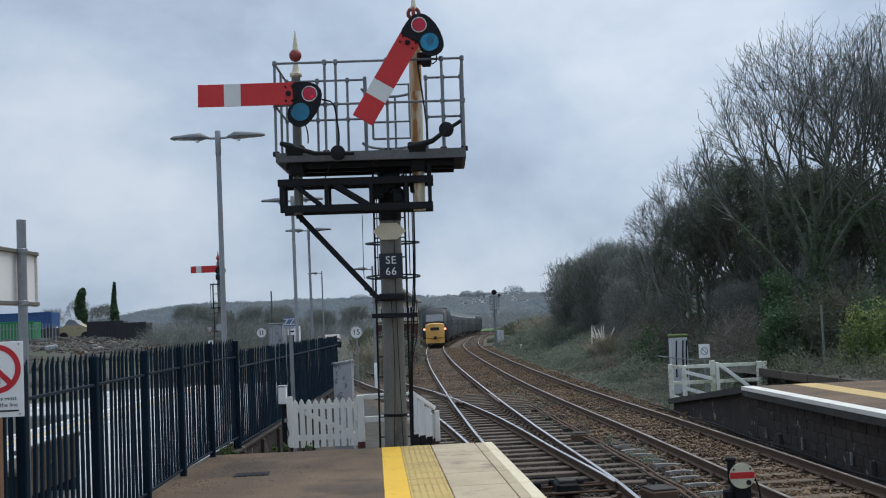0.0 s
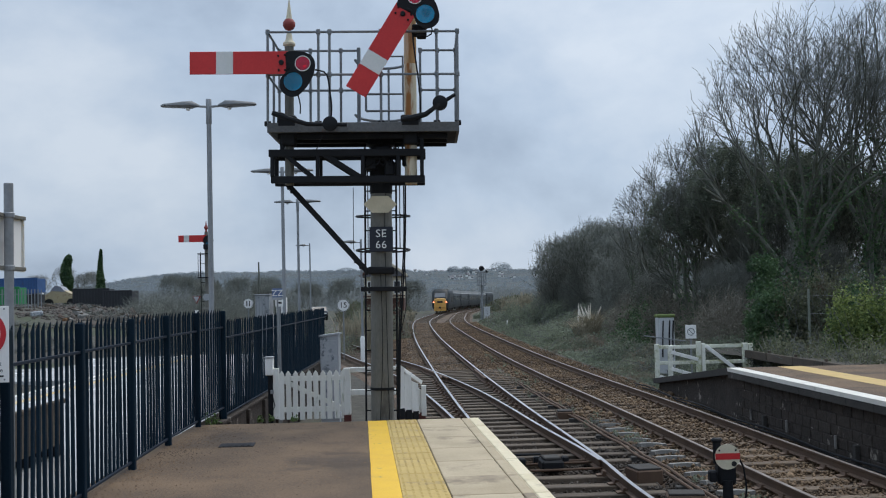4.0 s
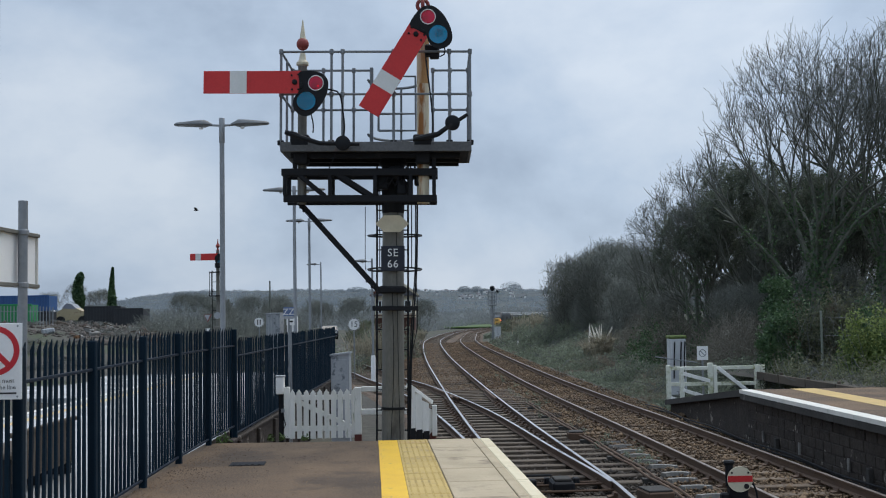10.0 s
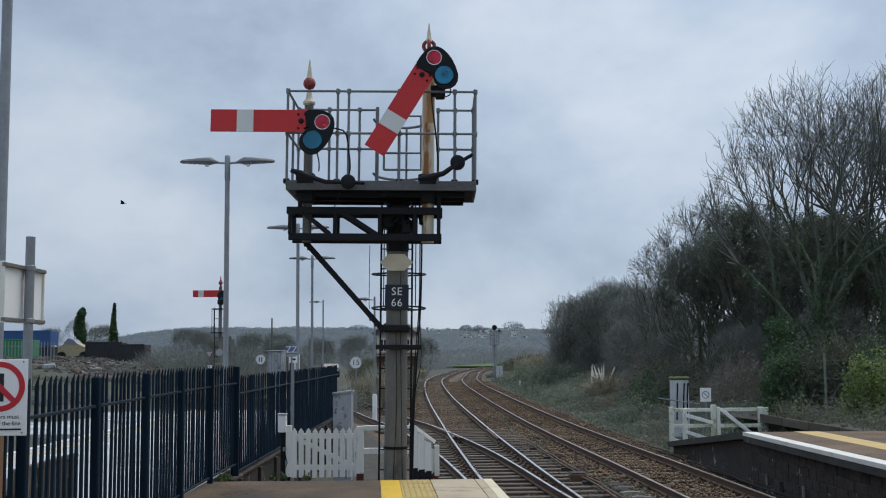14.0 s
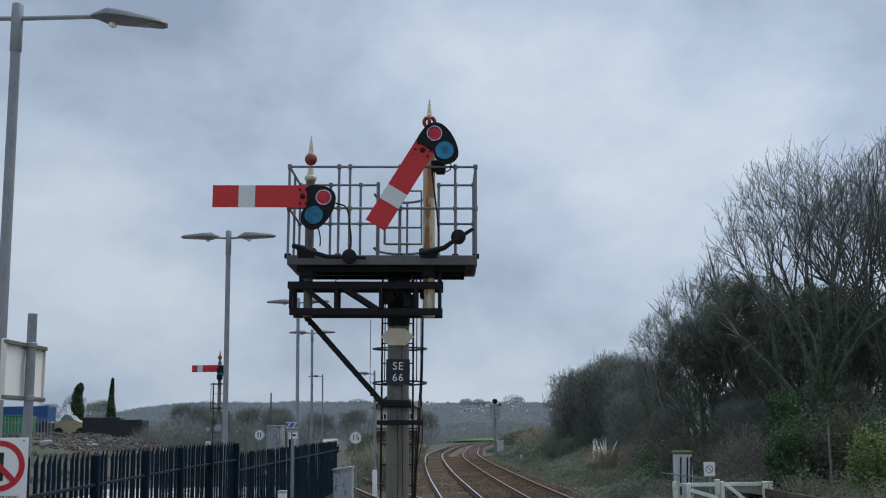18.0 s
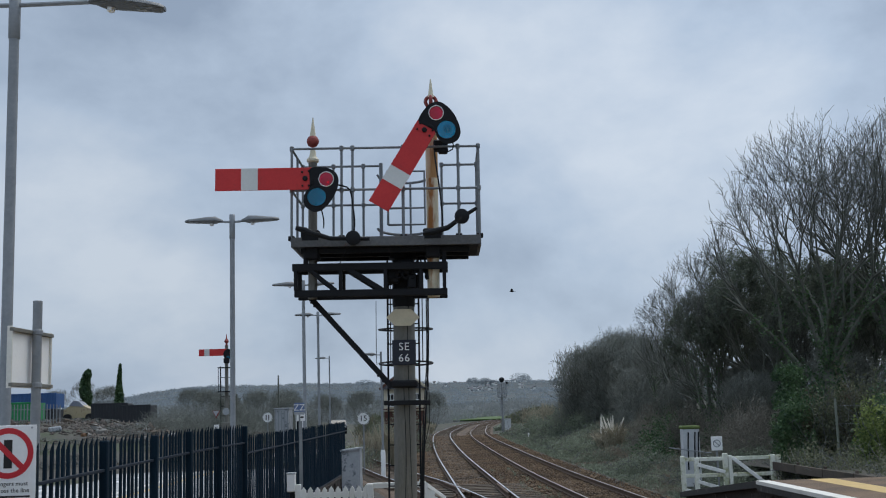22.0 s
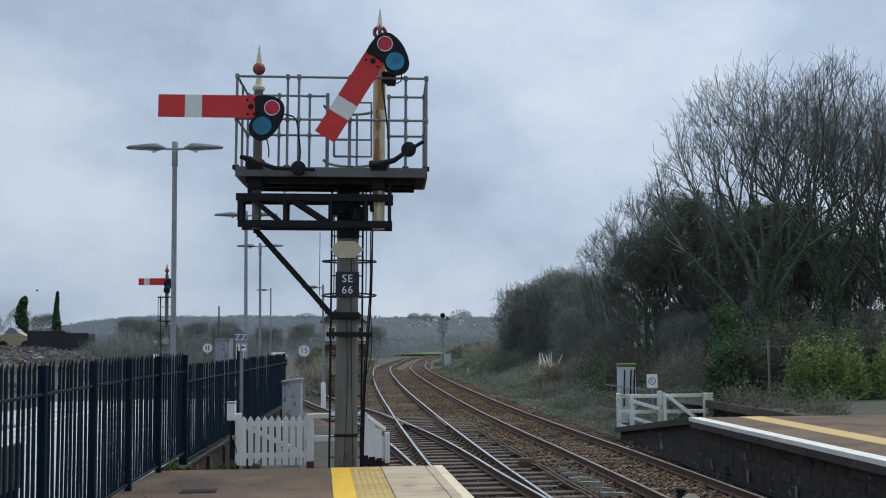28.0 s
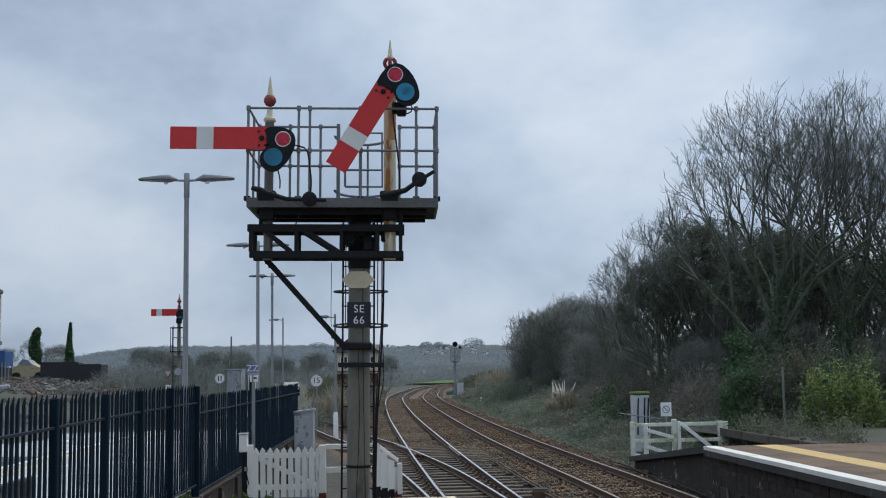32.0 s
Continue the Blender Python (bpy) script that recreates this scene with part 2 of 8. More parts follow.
# ---------------------------------------------------------------- materials
def surf(name, c1, c2, rough=0.7, metal=0.0, s1=1.2, s2=30.0, bump=0.15, rnd=0.0, stain=None, stain_s=0.7, stain_at=0.55, stain_soft=0.1,
         island=0.0, dist=0.004, spec=0.4, stretch=(1, 1, 1), grain=1.5):
    """A weathered surface: two colours mixed by broad and fine noise, an optional stain, rough variation and fine relief."""
    m = bpy.data.materials.new(name)
    m.use_nodes = True
    n, l = m.node_tree.nodes, m.node_tree.links
    bs = n["Principled BSDF"]
    tc = n.new("ShaderNodeTexCoord")
    mp = n.new("ShaderNodeMapping")
    mp.inputs["Scale"].default_value = stretch
    l.new(tc.outputs["Object"], mp.inputs["Vector"])
    big, fine = n.new("ShaderNodeTexNoise"), n.new("ShaderNodeTexNoise")
    big.inputs["Scale"].default_value, big.inputs["Detail"].default_value = s1, 5
    fine.inputs["Scale"].default_value, fine.inputs["Detail"].default_value = s2, 6
    fine.inputs["Roughness"].default_value = 0.7
    src = mp.outputs[0]
    if rnd or island:
        off = n.new("ShaderNodeVectorMath")
        off.operation = "MULTIPLY_ADD"
        info = n.new("ShaderNodeObjectInfo")
        l.new(info.outputs["Random"], off.inputs[0])
        off.inputs[1].default_value = (17.0, 31.0, 23.0)
        l.new(src, off.inputs[2])
        src = off.outputs[0]
    l.new(src, big.inputs["Vector"])
    l.new(src, fine.inputs["Vector"])
    add = n.new("ShaderNodeMath")
    add.operation = "MULTIPLY_ADD"
    l.new(fine.outputs["Fac"], add.inputs[0])
    add.inputs[1].default_value = grain
    sub = n.new("ShaderNodeMath")
    sub.operation = "MULTIPLY_ADD"
    l.new(big.outputs["Fac"], sub.inputs[0])
    sub.inputs[1].default_value, sub.inputs[2].default_value = 1.6, -0.3 - grain * 0.5
    l.new(sub.outputs[0], add.inputs[2])
    fac = add.outputs[0]
    if rnd:
        r = n.new("ShaderNodeMath")
        r.operation = "MULTIPLY_ADD"
        l.new(info.outputs["Random"], r.inputs[0])
        r.inputs[1].default_value = rnd
        l.new(fac, r.inputs[2])
        s_ = n.new("ShaderNodeMath")
        s_.operation = "SUBTRACT"
        l.new(r.outputs[0], s_.inputs[0])
        s_.inputs[1].default_value = rnd / 2
        fac = s_.outputs[0]
    if island:
        g = n.new("ShaderNodeNewGeometry")
        r = n.new("ShaderNodeMath")
        r.operation = "MULTIPLY_ADD"
        l.new(g.outputs["Random Per Island"], r.inputs[0])
        r.inputs[1].default_value = island
        l.new(fac, r.inputs[2])
        s_ = n.new("ShaderNodeMath")
        s_.operation = "SUBTRACT"
        l.new(r.outputs[0], s_.inputs[0])
        s_.inputs[1].default_value = island / 2
        fac = s_.outputs[0]
    mx = n.new("ShaderNodeMix")
    mx.data_type = "RGBA"
    mx.inputs[6].default_value, mx.inputs[7].default_value = (*c1, 1), (*c2, 1)
    l.new(fac, mx.inputs[0])
    col = mx.outputs[2]
    if stain:
        sn = n.new("ShaderNodeTexNoise")
        sn.inputs["Scale"].default_value, sn.inputs["Detail"].default_value, sn.inputs["Roughness"].default_value = stain_s, 8, 0.65
        l.new(src, sn.inputs["Vector"])
        rp = n.new("ShaderNodeMapRange")
        rp.inputs["From Min"].default_value, rp.inputs["From Max"].default_value = stain_at, stain_at + stain_soft
        l.new(sn.outputs["Fac"], rp.inputs["Value"])
        m2 = n.new("ShaderNodeMix")
        m2.data_type = "RGBA"
        m2.inputs[7].default_value = (*stain, 1)
        l.new(rp.outputs[0], m2.inputs[0])
        l.new(col, m2.inputs[6])
        col = m2.outputs[2]
    l.new(col, bs.inputs["Base Color"])
    rr = n.new("ShaderNodeMapRange")
    rr.inputs["To Min"].default_value, rr.inputs["To Max"].default_value = max(rough - 0.12, 0.05), min(rough + 0.12, 1)
    l.new(big.outputs["Fac"], rr.inputs["Value"])
    l.new(rr.outputs[0], bs.inputs["Roughness"])
    bs.inputs["Metallic"].default_value = metal
    bs.inputs["Specular IOR Level"].default_value = spec
    if bump:
        bp = n.new("ShaderNodeBump")
        bp.inputs["Strength"].default_value, bp.inputs["Distance"].default_value = bump, dist
        l.new(fine.outputs["Fac"], bp.inputs["Height"])
        l.new(bp.outputs[0], bs.inputs["Normal"])
    return m


def glow(name, color, strength):
    m = bpy.data.materials.new(name)
    m.use_nodes = True
    bs = m.node_tree.nodes["Principled BSDF"]
    bs.inputs["Base Color"].default_value = (*color, 1)
    bs.inputs["Emission Color"].default_value = (*color, 1)
    bs.inputs["Emission Strength"].default_value = strength
    return m


def glass(name, color, rough=0.05, ior=1.45):
    m = bpy.data.materials.new(name)
    m.use_nodes = True
    bs = m.node_tree.nodes["Principled BSDF"]
    bs.inputs["Base Color"].default_value = (*color, 1)
    bs.inputs["Roughness"].default_value = rough
    bs.inputs["Transmission Weight"].default_value = 0.55
    bs.inputs["IOR"].default_value = ior
    return m


M = {}
M["asphalt"] = surf("platform_asphalt", (0.056, 0.036, 0.022), (0.21, 0.14, 0.086), 0.85, s1=1.1, s2=46, bump=0.9, grain=2.2, dist=0.005, stain=(0.07, 0.049, 0.034), stain_s=0.6, stain_at=0.51, stain_soft=0.14)
M["wet_paving"] = surf("pale_wet_paving", (0.38, 0.38, 0.375), (0.54, 0.54, 0.53), 0.24, s1=0.8, s2=20, bump=0.1, stain=(0.29, 0.28, 0.27), stain_s=0.7, stain_at=0.56, spec=0.6)
M["slab"] = surf("concrete_slab", (0.35, 0.28, 0.18), (0.52, 0.43, 0.3), 0.8, s1=2.2, s2=60, bump=0.25, rnd=0.5, stain=(0.25, 0.2, 0.14), stain_s=1.4, stain_at=0.56)
M["nosing"] = surf("cream_painted_concrete", (0.6, 0.51, 0.33), (0.74, 0.66, 0.48), 0.7, s1=2.5, s2=50, bump=0.2, rnd=0.3, stain=(0.4, 0.33, 0.22), stain_s=3, stain_at=0.58)
M["yellow_worn"] = surf("worn_buff_yellow_line", (0.46, 0.32, 0.12), (0.6, 0.43, 0.18), 0.7, s1=3, s2=40, bump=0.2, stain=(0.3, 0.23, 0.13), stain_s=2, stain_at=0.58)
M["yellow_line"] = surf("yellow_paint", (0.7, 0.4, 0.025), (0.82, 0.52, 0.05), 0.65, s1=3, s2=60, bump=0.3, stain=(0.35, 0.25, 0.1), stain_s=5, stain_at=0.62, stain_soft=0.08)
M["tactile"] = surf("buff_tactile_paving", (0.4, 0.28, 0.09), (0.54, 0.39, 0.14), 0.75, s1=3, s2=50, bump=0.3, rnd=0.5, stain=(0.3, 0.22, 0.11), stain_s=2.5, stain_at=0.57)
M["brick_dark"] = surf("sooty_masonry", (0.02, 0.015, 0.012), (0.062, 0.05, 0.042), 0.9, s1=1.5, s2=12, bump=0.8, dist=0.03, rnd=0.3, grain=2.2, stain=(0.26, 0.235, 0.2), stain_s=2.6, stain_at=0.61, stain_soft=0.05)
M["concrete"] = surf("weathered_concrete", (0.16, 0.155, 0.145), (0.27, 0.26, 0.24), 0.85, s1=1.5, s2=25, bump=0.3, stain=(0.09, 0.085, 0.08), stain_s=1.2, stain_at=0.55)
M["coping_dark"] = surf("grimy_concrete_edge", (0.022, 0.021, 0.02), (0.065, 0.06, 0.055), 0.85, s1=1.8, s2=25, bump=0.4, stain=(0.17, 0.16, 0.145), stain_s=1.6, stain_at=0.62)
M["white_edge"] = surf("white_edge_paint", (0.62, 0.6, 0.54), (0.76, 0.74, 0.68), 0.75, s1=2, s2=40, bump=0.2, stain=(0.4, 0.38, 0.33), stain_s=2.5, stain_at=0.6)
# Fence paint lightened so the rails seem to catch sky light.
M["navy_lit_rail"] = surf("chalky_fence_rail_paint", (0.006, 0.013, 0.026), (0.014, 0.024, 0.04), 0.6, s1=1.5, s2=60, bump=0.1, spec=0.2)
M["navy"] = surf("black_fence_paint", (0.003, 0.011, 0.021), (0.007, 0.021, 0.036), 0.7, s1=1.5, s2=60, bump=0.1, rnd=0.5, spec=0.12)
M["white_wood"] = surf("white_painted_wood", (0.7, 0.7, 0.65), (0.84, 0.84, 0.8), 0.6, s1=3, s2=25, bump=0.2, rnd=0.4, stain=(0.36, 0.38, 0.28), stain_s=3.2, stain_at=0.6, stretch=(3, 3, 0.6))
M["green_wood"] = surf("algae_stained_white_wood", (0.6, 0.62, 0.5), (0.78, 0.78, 0.7), 0.7, s1=3, s2=25, bump=0.2, rnd=0.5, stain=(0.34, 0.36, 0.2), stain_s=2.2, stain_at=0.5)
M["maroon"] = surf("dark_red_base_paint", (0.07, 0.018, 0.015), (0.12, 0.03, 0.025), 0.6)
M["post_grey"] = surf("weathered_grey_steel_post", (0.11, 0.108, 0.094), (0.195, 0.19, 0.167), 0.65, s1=1.5, s2=25, bump=0.15, stain=(0.075, 0.07, 0.06), stain_s=1.3, stain_at=0.54, stretch=(2, 2, 0.5))
M["black_iron"] = surf("black_painted_iron", (0.004, 0.005, 0.007), (0.012, 0.013, 0.016), 0.65, s1=3, s2=40, bump=0.2, spec=0.25, stain=(0.034, 0.034, 0.036), stain_s=4, stain_at=0.62)
M["rail_grey"] = surf("grey_painted_handrail", (0.125, 0.142, 0.158), (0.205, 0.222, 0.238), 0.5, s1=2, s2=40, bump=0.1)
M["deck_grey"] = surf("grey_deck_edge_board", (0.06, 0.062, 0.065), (0.15, 0.153, 0.157), 0.65, s1=2, s2=25, bump=0.2, stain=(0.14, 0.07, 0.04), stain_s=1.6, stain_at=0.57, stain_soft=0.06)
M["galv"] = surf("galvanised_steel", (0.2, 0.215, 0.23), (0.3, 0.315, 0.33), 0.5, metal=0.4, s1=3, s2=25, bump=0.08)
M["lamp_grey"] = surf("dull_grey_lamp_casting", (0.09, 0.098, 0.105), (0.15, 0.16, 0.17), 0.5, metal=0.2, s1=3, s2=25, bump=0.08)
M["cream_rust"] = surf("cream_paint_with_rust", (0.6, 0.52, 0.37), (0.7, 0.63, 0.48), 0.6, s1=3, s2=30, bump=0.15, stain=(0.33, 0.13, 0.03), stain_s=1.8, stain_at=0.5, stain_soft=0.1, stretch=(3, 3, 0.6))
M["rust_streak"] = surf("rust_streaked_cream_paint", (0.38, 0.17, 0.05), (0.54, 0.34, 0.16), 0.75, s1=2, s2=18, bump=0.2, stain=(0.64, 0.54, 0.38), stain_s=1.6, stain_at=0.5, stain_soft=0.12, stretch=(4, 4, 0.5))
M["cream"] = surf("cream_paint", (0.55, 0.5, 0.36), (0.68, 0.62, 0.47), 0.6, s1=4, s2=40)
M["red_arm"] = surf("red_enamel", (0.5, 0.022, 0.025), (0.6, 0.035, 0.035), 0.45, s1=2.5, s2=40, bump=0.05, stain=(0.4, 0.03, 0.03), stain_s=4, stain_at=0.6)
M["white_arm"] = surf("white_enamel", (0.6, 0.62, 0.61), (0.7, 0.71, 0.7), 0.45, s1=3, s2=40, bump=0.05)
M["finial_red"] = surf("faded_red_finial_paint", (0.2, 0.035, 0.03), (0.3, 0.06, 0.05), 0.6, s1=8, s2=40)
M["plate_blue"] = surf("dark_blue_number_plate", (0.008, 0.011, 0.022), (0.014, 0.019, 0.034), 0.4, s1=4, s2=40)
M["letter_white"] = surf("white_letters", (0.68, 0.7, 0.7), (0.8, 0.8, 0.8), 0.5, s1=8, s2=60)
M["letter_black"] = surf("black_letters", (0.012, 0.012, 0.012), (0.02, 0.02, 0.02), 0.5)
M["sign_white"] = surf("white_sign_face", (0.78, 0.78, 0.77), (0.86, 0.86, 0.85), 0.5, s1=3, s2=40, bump=0.05, stain=(0.55, 0.54, 0.5), stain_s=3, stain_at=0.62)
M["sign_red"] = surf("sign_red", (0.5, 0.02, 0.03), (0.58, 0.03, 0.04), 0.45)
M["sign_blue"] = surf("sign_blue", (0.09, 0.14, 0.28), (0.13, 0.18, 0.33), 0.45)
M["red_lens"] = glass("red_lens_glass", (0.62, 0.012, 0.06))
M["blue_lens"] = glass("blue_lens_glass", (0.008, 0.24, 0.42))
M["led_red"] = glow("red_lamp", (1.0, 0.04, 0.05), 9)
M["tail_red"] = glow("tail_lamp_red", (1.0, 0.22, 0.12), 5.0)
M["chrome"] = surf("bright_metal_ring", (0.5, 0.5, 0.5), (0.65, 0.65, 0.65), 0.35, metal=0.7)
M["rail_top"] = surf("polished_rail_head", (0.42, 0.43, 0.45), (0.56, 0.57, 0.58), 0.3, metal=0.8, s1=2, s2=30, bump=0.05)
M["rail_side"] = surf("rusty_rail_web", (0.07, 0.041, 0.026), (0.125, 0.077, 0.05), 0.8, s1=3, s2=40, bump=0.3)
M["sleeper"] = surf("weathered_timber_sleeper", (0.053, 0.04, 0.03), (0.15, 0.117, 0.086), 0.85, s1=2, s2=18, bump=0.5, dist=0.01, rnd=0.6, stretch=(1, 6, 3))
M["sleeper_light"] = surf("grey_concrete_sleeper", (0.11, 0.078, 0.053), (0.19, 0.142, 0.1), 0.85, s1=2, s2=18, bump=0.4, rnd=0.6, stain=(0.09, 0.066, 0.048), stain_s=2, stain_at=0.5)
M["ballast"] = surf("brown_ballast", (0.064, 0.043, 0.029), (0.172, 0.12, 0.082), 0.9, s1=0.5, s2=14, grain=2.4, bump=1.0, dist=0.05, stain=(0.045, 0.034, 0.027), stain_s=0.6, stain_at=0.52)
M["stones"] = surf("ballast_stones", (0.07, 0.045, 0.027), (0.225, 0.152, 0.092), 0.9, s1=0.5, s2=30, bump=0.3, island=0.85, stain=(0.05, 0.035, 0.024), stain_s=0.55, stain_at=0.55)
M["stones_dark"] = surf("oily_ballast_stones", (0.02, 0.016, 0.013), (0.085, 0.066, 0.051), 0.8, s1=0.5, s2=30, bump=0.3, island=0.8)
M["rail_dull"] = surf("brown_worn_rail_head", (0.2, 0.165, 0.14), (0.34, 0.3, 0.27), 0.4, metal=0.6, s1=2, s2=30, bump=0.05)
M["earth"] = surf("winter_ground", (0.04, 0.037, 0.03), (0.095, 0.088, 0.072), 0.95, s1=0.15, s2=3, grain=2.4, bump=0.8, dist=0.05, stain=(0.045, 0.06, 0.026), stain_s=0.08, stain_at=0.5)
M["bark"] = surf("grey_brown_bark", (0.072, 0.077, 0.064), (0.16, 0.167, 0.142), 0.9, s1=2, s2=18, bump=0.6, dist=0.02, stain=(0.048, 0.06, 0.028), stain_s=1.2, stain_at=0.55)
M["twig"] = surf("winter_twigs", (0.096, 0.102, 0.095), (0.19, 0.2, 0.187), 0.9, s1=1, s2=10, bump=0, island=0.5)
M["ivy"] = surf("ivy_leaves", (0.03, 0.07, 0.034), (0.1, 0.17, 0.068), 0.5, s1=0.6, s2=4, bump=0, island=0.9)
M["ivy_light"] = surf("yellow_green_leaves", (0.1, 0.15, 0.045), (0.31, 0.37, 0.125), 0.7, s1=0.9, s2=4, bump=0, island=1.0)
M["bramble"] = surf("dull_bramble_leaves", (0.135, 0.165, 0.12), (0.28, 0.31, 0.23), 0.9, s1=0.25, s2=3, bump=0, island=0.7, stain=(0.23, 0.19, 0.15), stain_s=0.3, stain_at=0.53)
M["dry_grass"] = surf("dry_pale_grass", (0.24, 0.21, 0.145), (0.44, 0.4, 0.3), 0.85, s1=2, s2=8, bump=0, island=0.7)
M["plume"] = surf("pale_feather_plumes", (0.62, 0.58, 0.5), (0.8, 0.77, 0.7), 0.9, bump=0)
M["green_grass"] = surf("rough_green_grass", (0.05, 0.09, 0.025), (0.1, 0.15, 0.045), 0.85, s1=0.8, s2=6, bump=0, island=0.7)
# Distance haze is painted into these three base colours as a blue-grey lift.
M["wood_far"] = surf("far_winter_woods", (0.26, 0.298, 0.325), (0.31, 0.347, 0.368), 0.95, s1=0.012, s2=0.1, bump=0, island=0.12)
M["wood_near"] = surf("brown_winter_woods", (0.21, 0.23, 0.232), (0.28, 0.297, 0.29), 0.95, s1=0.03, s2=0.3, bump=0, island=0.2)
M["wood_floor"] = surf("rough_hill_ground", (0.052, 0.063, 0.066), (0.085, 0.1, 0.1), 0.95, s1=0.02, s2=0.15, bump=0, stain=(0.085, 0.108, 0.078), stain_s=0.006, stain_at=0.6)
M["hedge_leaf"] = surf("dull_hedge_leaves", (0.085, 0.097, 0.06), (0.2, 0.215, 0.135), 0.85, s1=0.5, s2=3, bump=0, island=0.9, stain=(0.13, 0.1, 0.075), stain_s=0.7, stain_at=0.52)
M["scrub_leaf"] = surf("brown_scrub_leaves", (0.07, 0.062, 0.052), (0.17, 0.155, 0.13), 0.9, s1=0.2, s2=2, bump=0, island=0.7, stain=(0.075, 0.085, 0.05), stain_s=0.15, stain_at=0.52)
M["shrub_twig"] = surf("grey_green_shrub_twigs", (0.13, 0.14, 0.125), (0.25, 0.265, 0.235), 0.9, s1=0.6, s2=6, bump=0, island=0.6)
M["bramble_stem"] = surf("dead_bramble_stems", (0.125, 0.116, 0.094), (0.25, 0.236, 0.197), 0.9, s1=0.6, s2=6, bump=0, island=0.7)
M["cab_grey"] = surf("flaking_grey_cabinet_paint", (0.28, 0.3, 0.32), (0.4, 0.42, 0.44), 0.6, s1=2.5, s2=25, bump=0.15, stain=(0.13, 0.15, 0.165), stain_s=3.2, stain_at=0.54, stain_soft=0.05)
M["cab_pale"] = surf("pale_grey_cabinet_paint", (0.44, 0.46, 0.48), (0.58, 0.6, 0.61), 0.55, s1=2.5, s2=25, bump=0.1, stain=(0.3, 0.31, 0.31), stain_s=2.2, stain_at=0.56)
M["rust"] = surf("rusty_steel", (0.12, 0.06, 0.03), (0.22, 0.12, 0.06), 0.85, s1=4, s2=30, bump=0.3)
M["board_wood"] = surf("damp_timber_board", (0.06, 0.048, 0.036), (0.12, 0.095, 0.072), 0.85, s1=2, s2=14, bump=0.4, rnd=0.5)
M["dull_green"] = surf("mossy_grey_post", (0.14, 0.16, 0.13), (0.22, 0.24, 0.2), 0.8)

# ---------------------------------------------------------------- the lie of the land
RAIL = -0.915


def dip(y):
    """The line falls away gently beyond the bend."""
    return -0.75 * min(max((y - 110) / 150, 0), 1.6)


MAIN = [(4.6, -40), (3.55, -15), (2.62, 5), (2.0, 13.9), (1.87, 17.7), (1.54, 23.5), (1.31, 28), (0.83, 39), (-0.06, 63.4), (-0.62, 88), (-0.78, 107), (-0.42, 125), (0.2, 140),
        (1.0, 160), (2.05, 180), (3.9, 205), (6.5, 232), (9.2, 255), (12.0, 276), (20, 320), (37, 385), (72, 480), (130, 600), (230, 760), (350, 920), (480, 1060)]
FAR = [(7.6, -40), (6.9, -15), (6.0, 5), (5.45, 13.9), (5.24, 18), (5.05, 21.7), (4.76, 27), (4.52, 30.8), (4.24, 36), (3.88, 43.8), (3.42, 58), (3.0, 75), (2.7, 91), (2.68, 107), (3.05, 122), (3.65, 137),
       (4.5, 160), (5.6, 180), (7.5, 205), (10.0, 232), (12.8, 255), (15.6, 276), (23.5, 320), (40.5, 385), (75.5, 480), (133, 600), (233, 760)]
SIDE = [(1.865, 16.4), (1.81, 17.7), (1.37, 21.8), (1.05, 25.2), (0.6, 29.4), (0.0, 33.7), (-0.52, 37), (-1.12, 40.4), (-1.62, 42.8), (-2.4, 46.5), (-3.85, 54), (-6.2, 65.7), (-9.2, 80), (-13.5, 100), (-19, 125)]
main_line = glide(MAIN, 0.7)
far_line = glide(FAR, 0.7)
side_line = glide(SIDE, 0.7)


def line_x(line, y):
    return float(np.interp(y, line[:, 1], line[:, 0]))


def smooth(a, b, x):
    t = min(max((x - a) / (b - a), 0.0), 1.0)
    return t * t * (3 - 2 * t)


def ground_z(x, y):
    """Height of the open ground."""
    base = -1.22 + dip(y)
    right = line_x(far_line, min(y, 750)) + 3.0
    z = base + 1.3 * smooth(0.5, 7, x - right) * smooth(26, 36, y) + 2.2 * smooth(8, 40, x - right)
    z += 0.25 * smooth(-12, -16, x) + 2.3 * smooth(-14, -42, x) * smooth(55, 105, y)
    d = math.hypot(x, y)
    if d > 250:
        up = smooth(250, 900, d)
        side = 0.3 + 0.7 * smooth(-20.5, -12.5, math.degrees(math.atan2(x, y)))
        z += up * (9.0 + 4.0 * noise.noise((x / 260, y / 260, 0.3))) * side + 30 * side * smooth(600, 1900, d)
    return z + 0.06 * noise.noise((x / 3, y / 3, 1.7)) * smooth(7, 12, abs(x - 3.0))


def build_ground():
    def axis(lo, hi, near, dense):
        a, s = [0.0], near
        while a[-1] < hi:
            a.append(a[-1] + s)
            if a[-1] > dense:
                s *= 1.11
        b, s = [0.0], near
        while b[-1] > lo:
            b.append(b[-1] - s)
            if -b[-1] > dense:
                s *= 1.11
        return np.array(sorted(set(a + b)))
    xs, ys = axis(-3000, 3000, 1.2, 30), axis(-400, 4000, 1.6, 90)
    vs = np.array([(x, y, ground_z(x, y)) for y in ys for x in xs])
    nx = len(xs)
    i = np.arange(len(ys) - 1)[:, None] * nx + np.arange(nx - 1)[None, :]
    quads = np.stack([i, i + 1, i + nx + 1, i + nx], -1).reshape(-1)
    ob = new("ground", fast_mesh("ground", vs, quads, 4, M["earth"], True))
    tagged(ob, "rough winter ground of brown earth and dull grass", "ground", kind="structure")


build_ground()


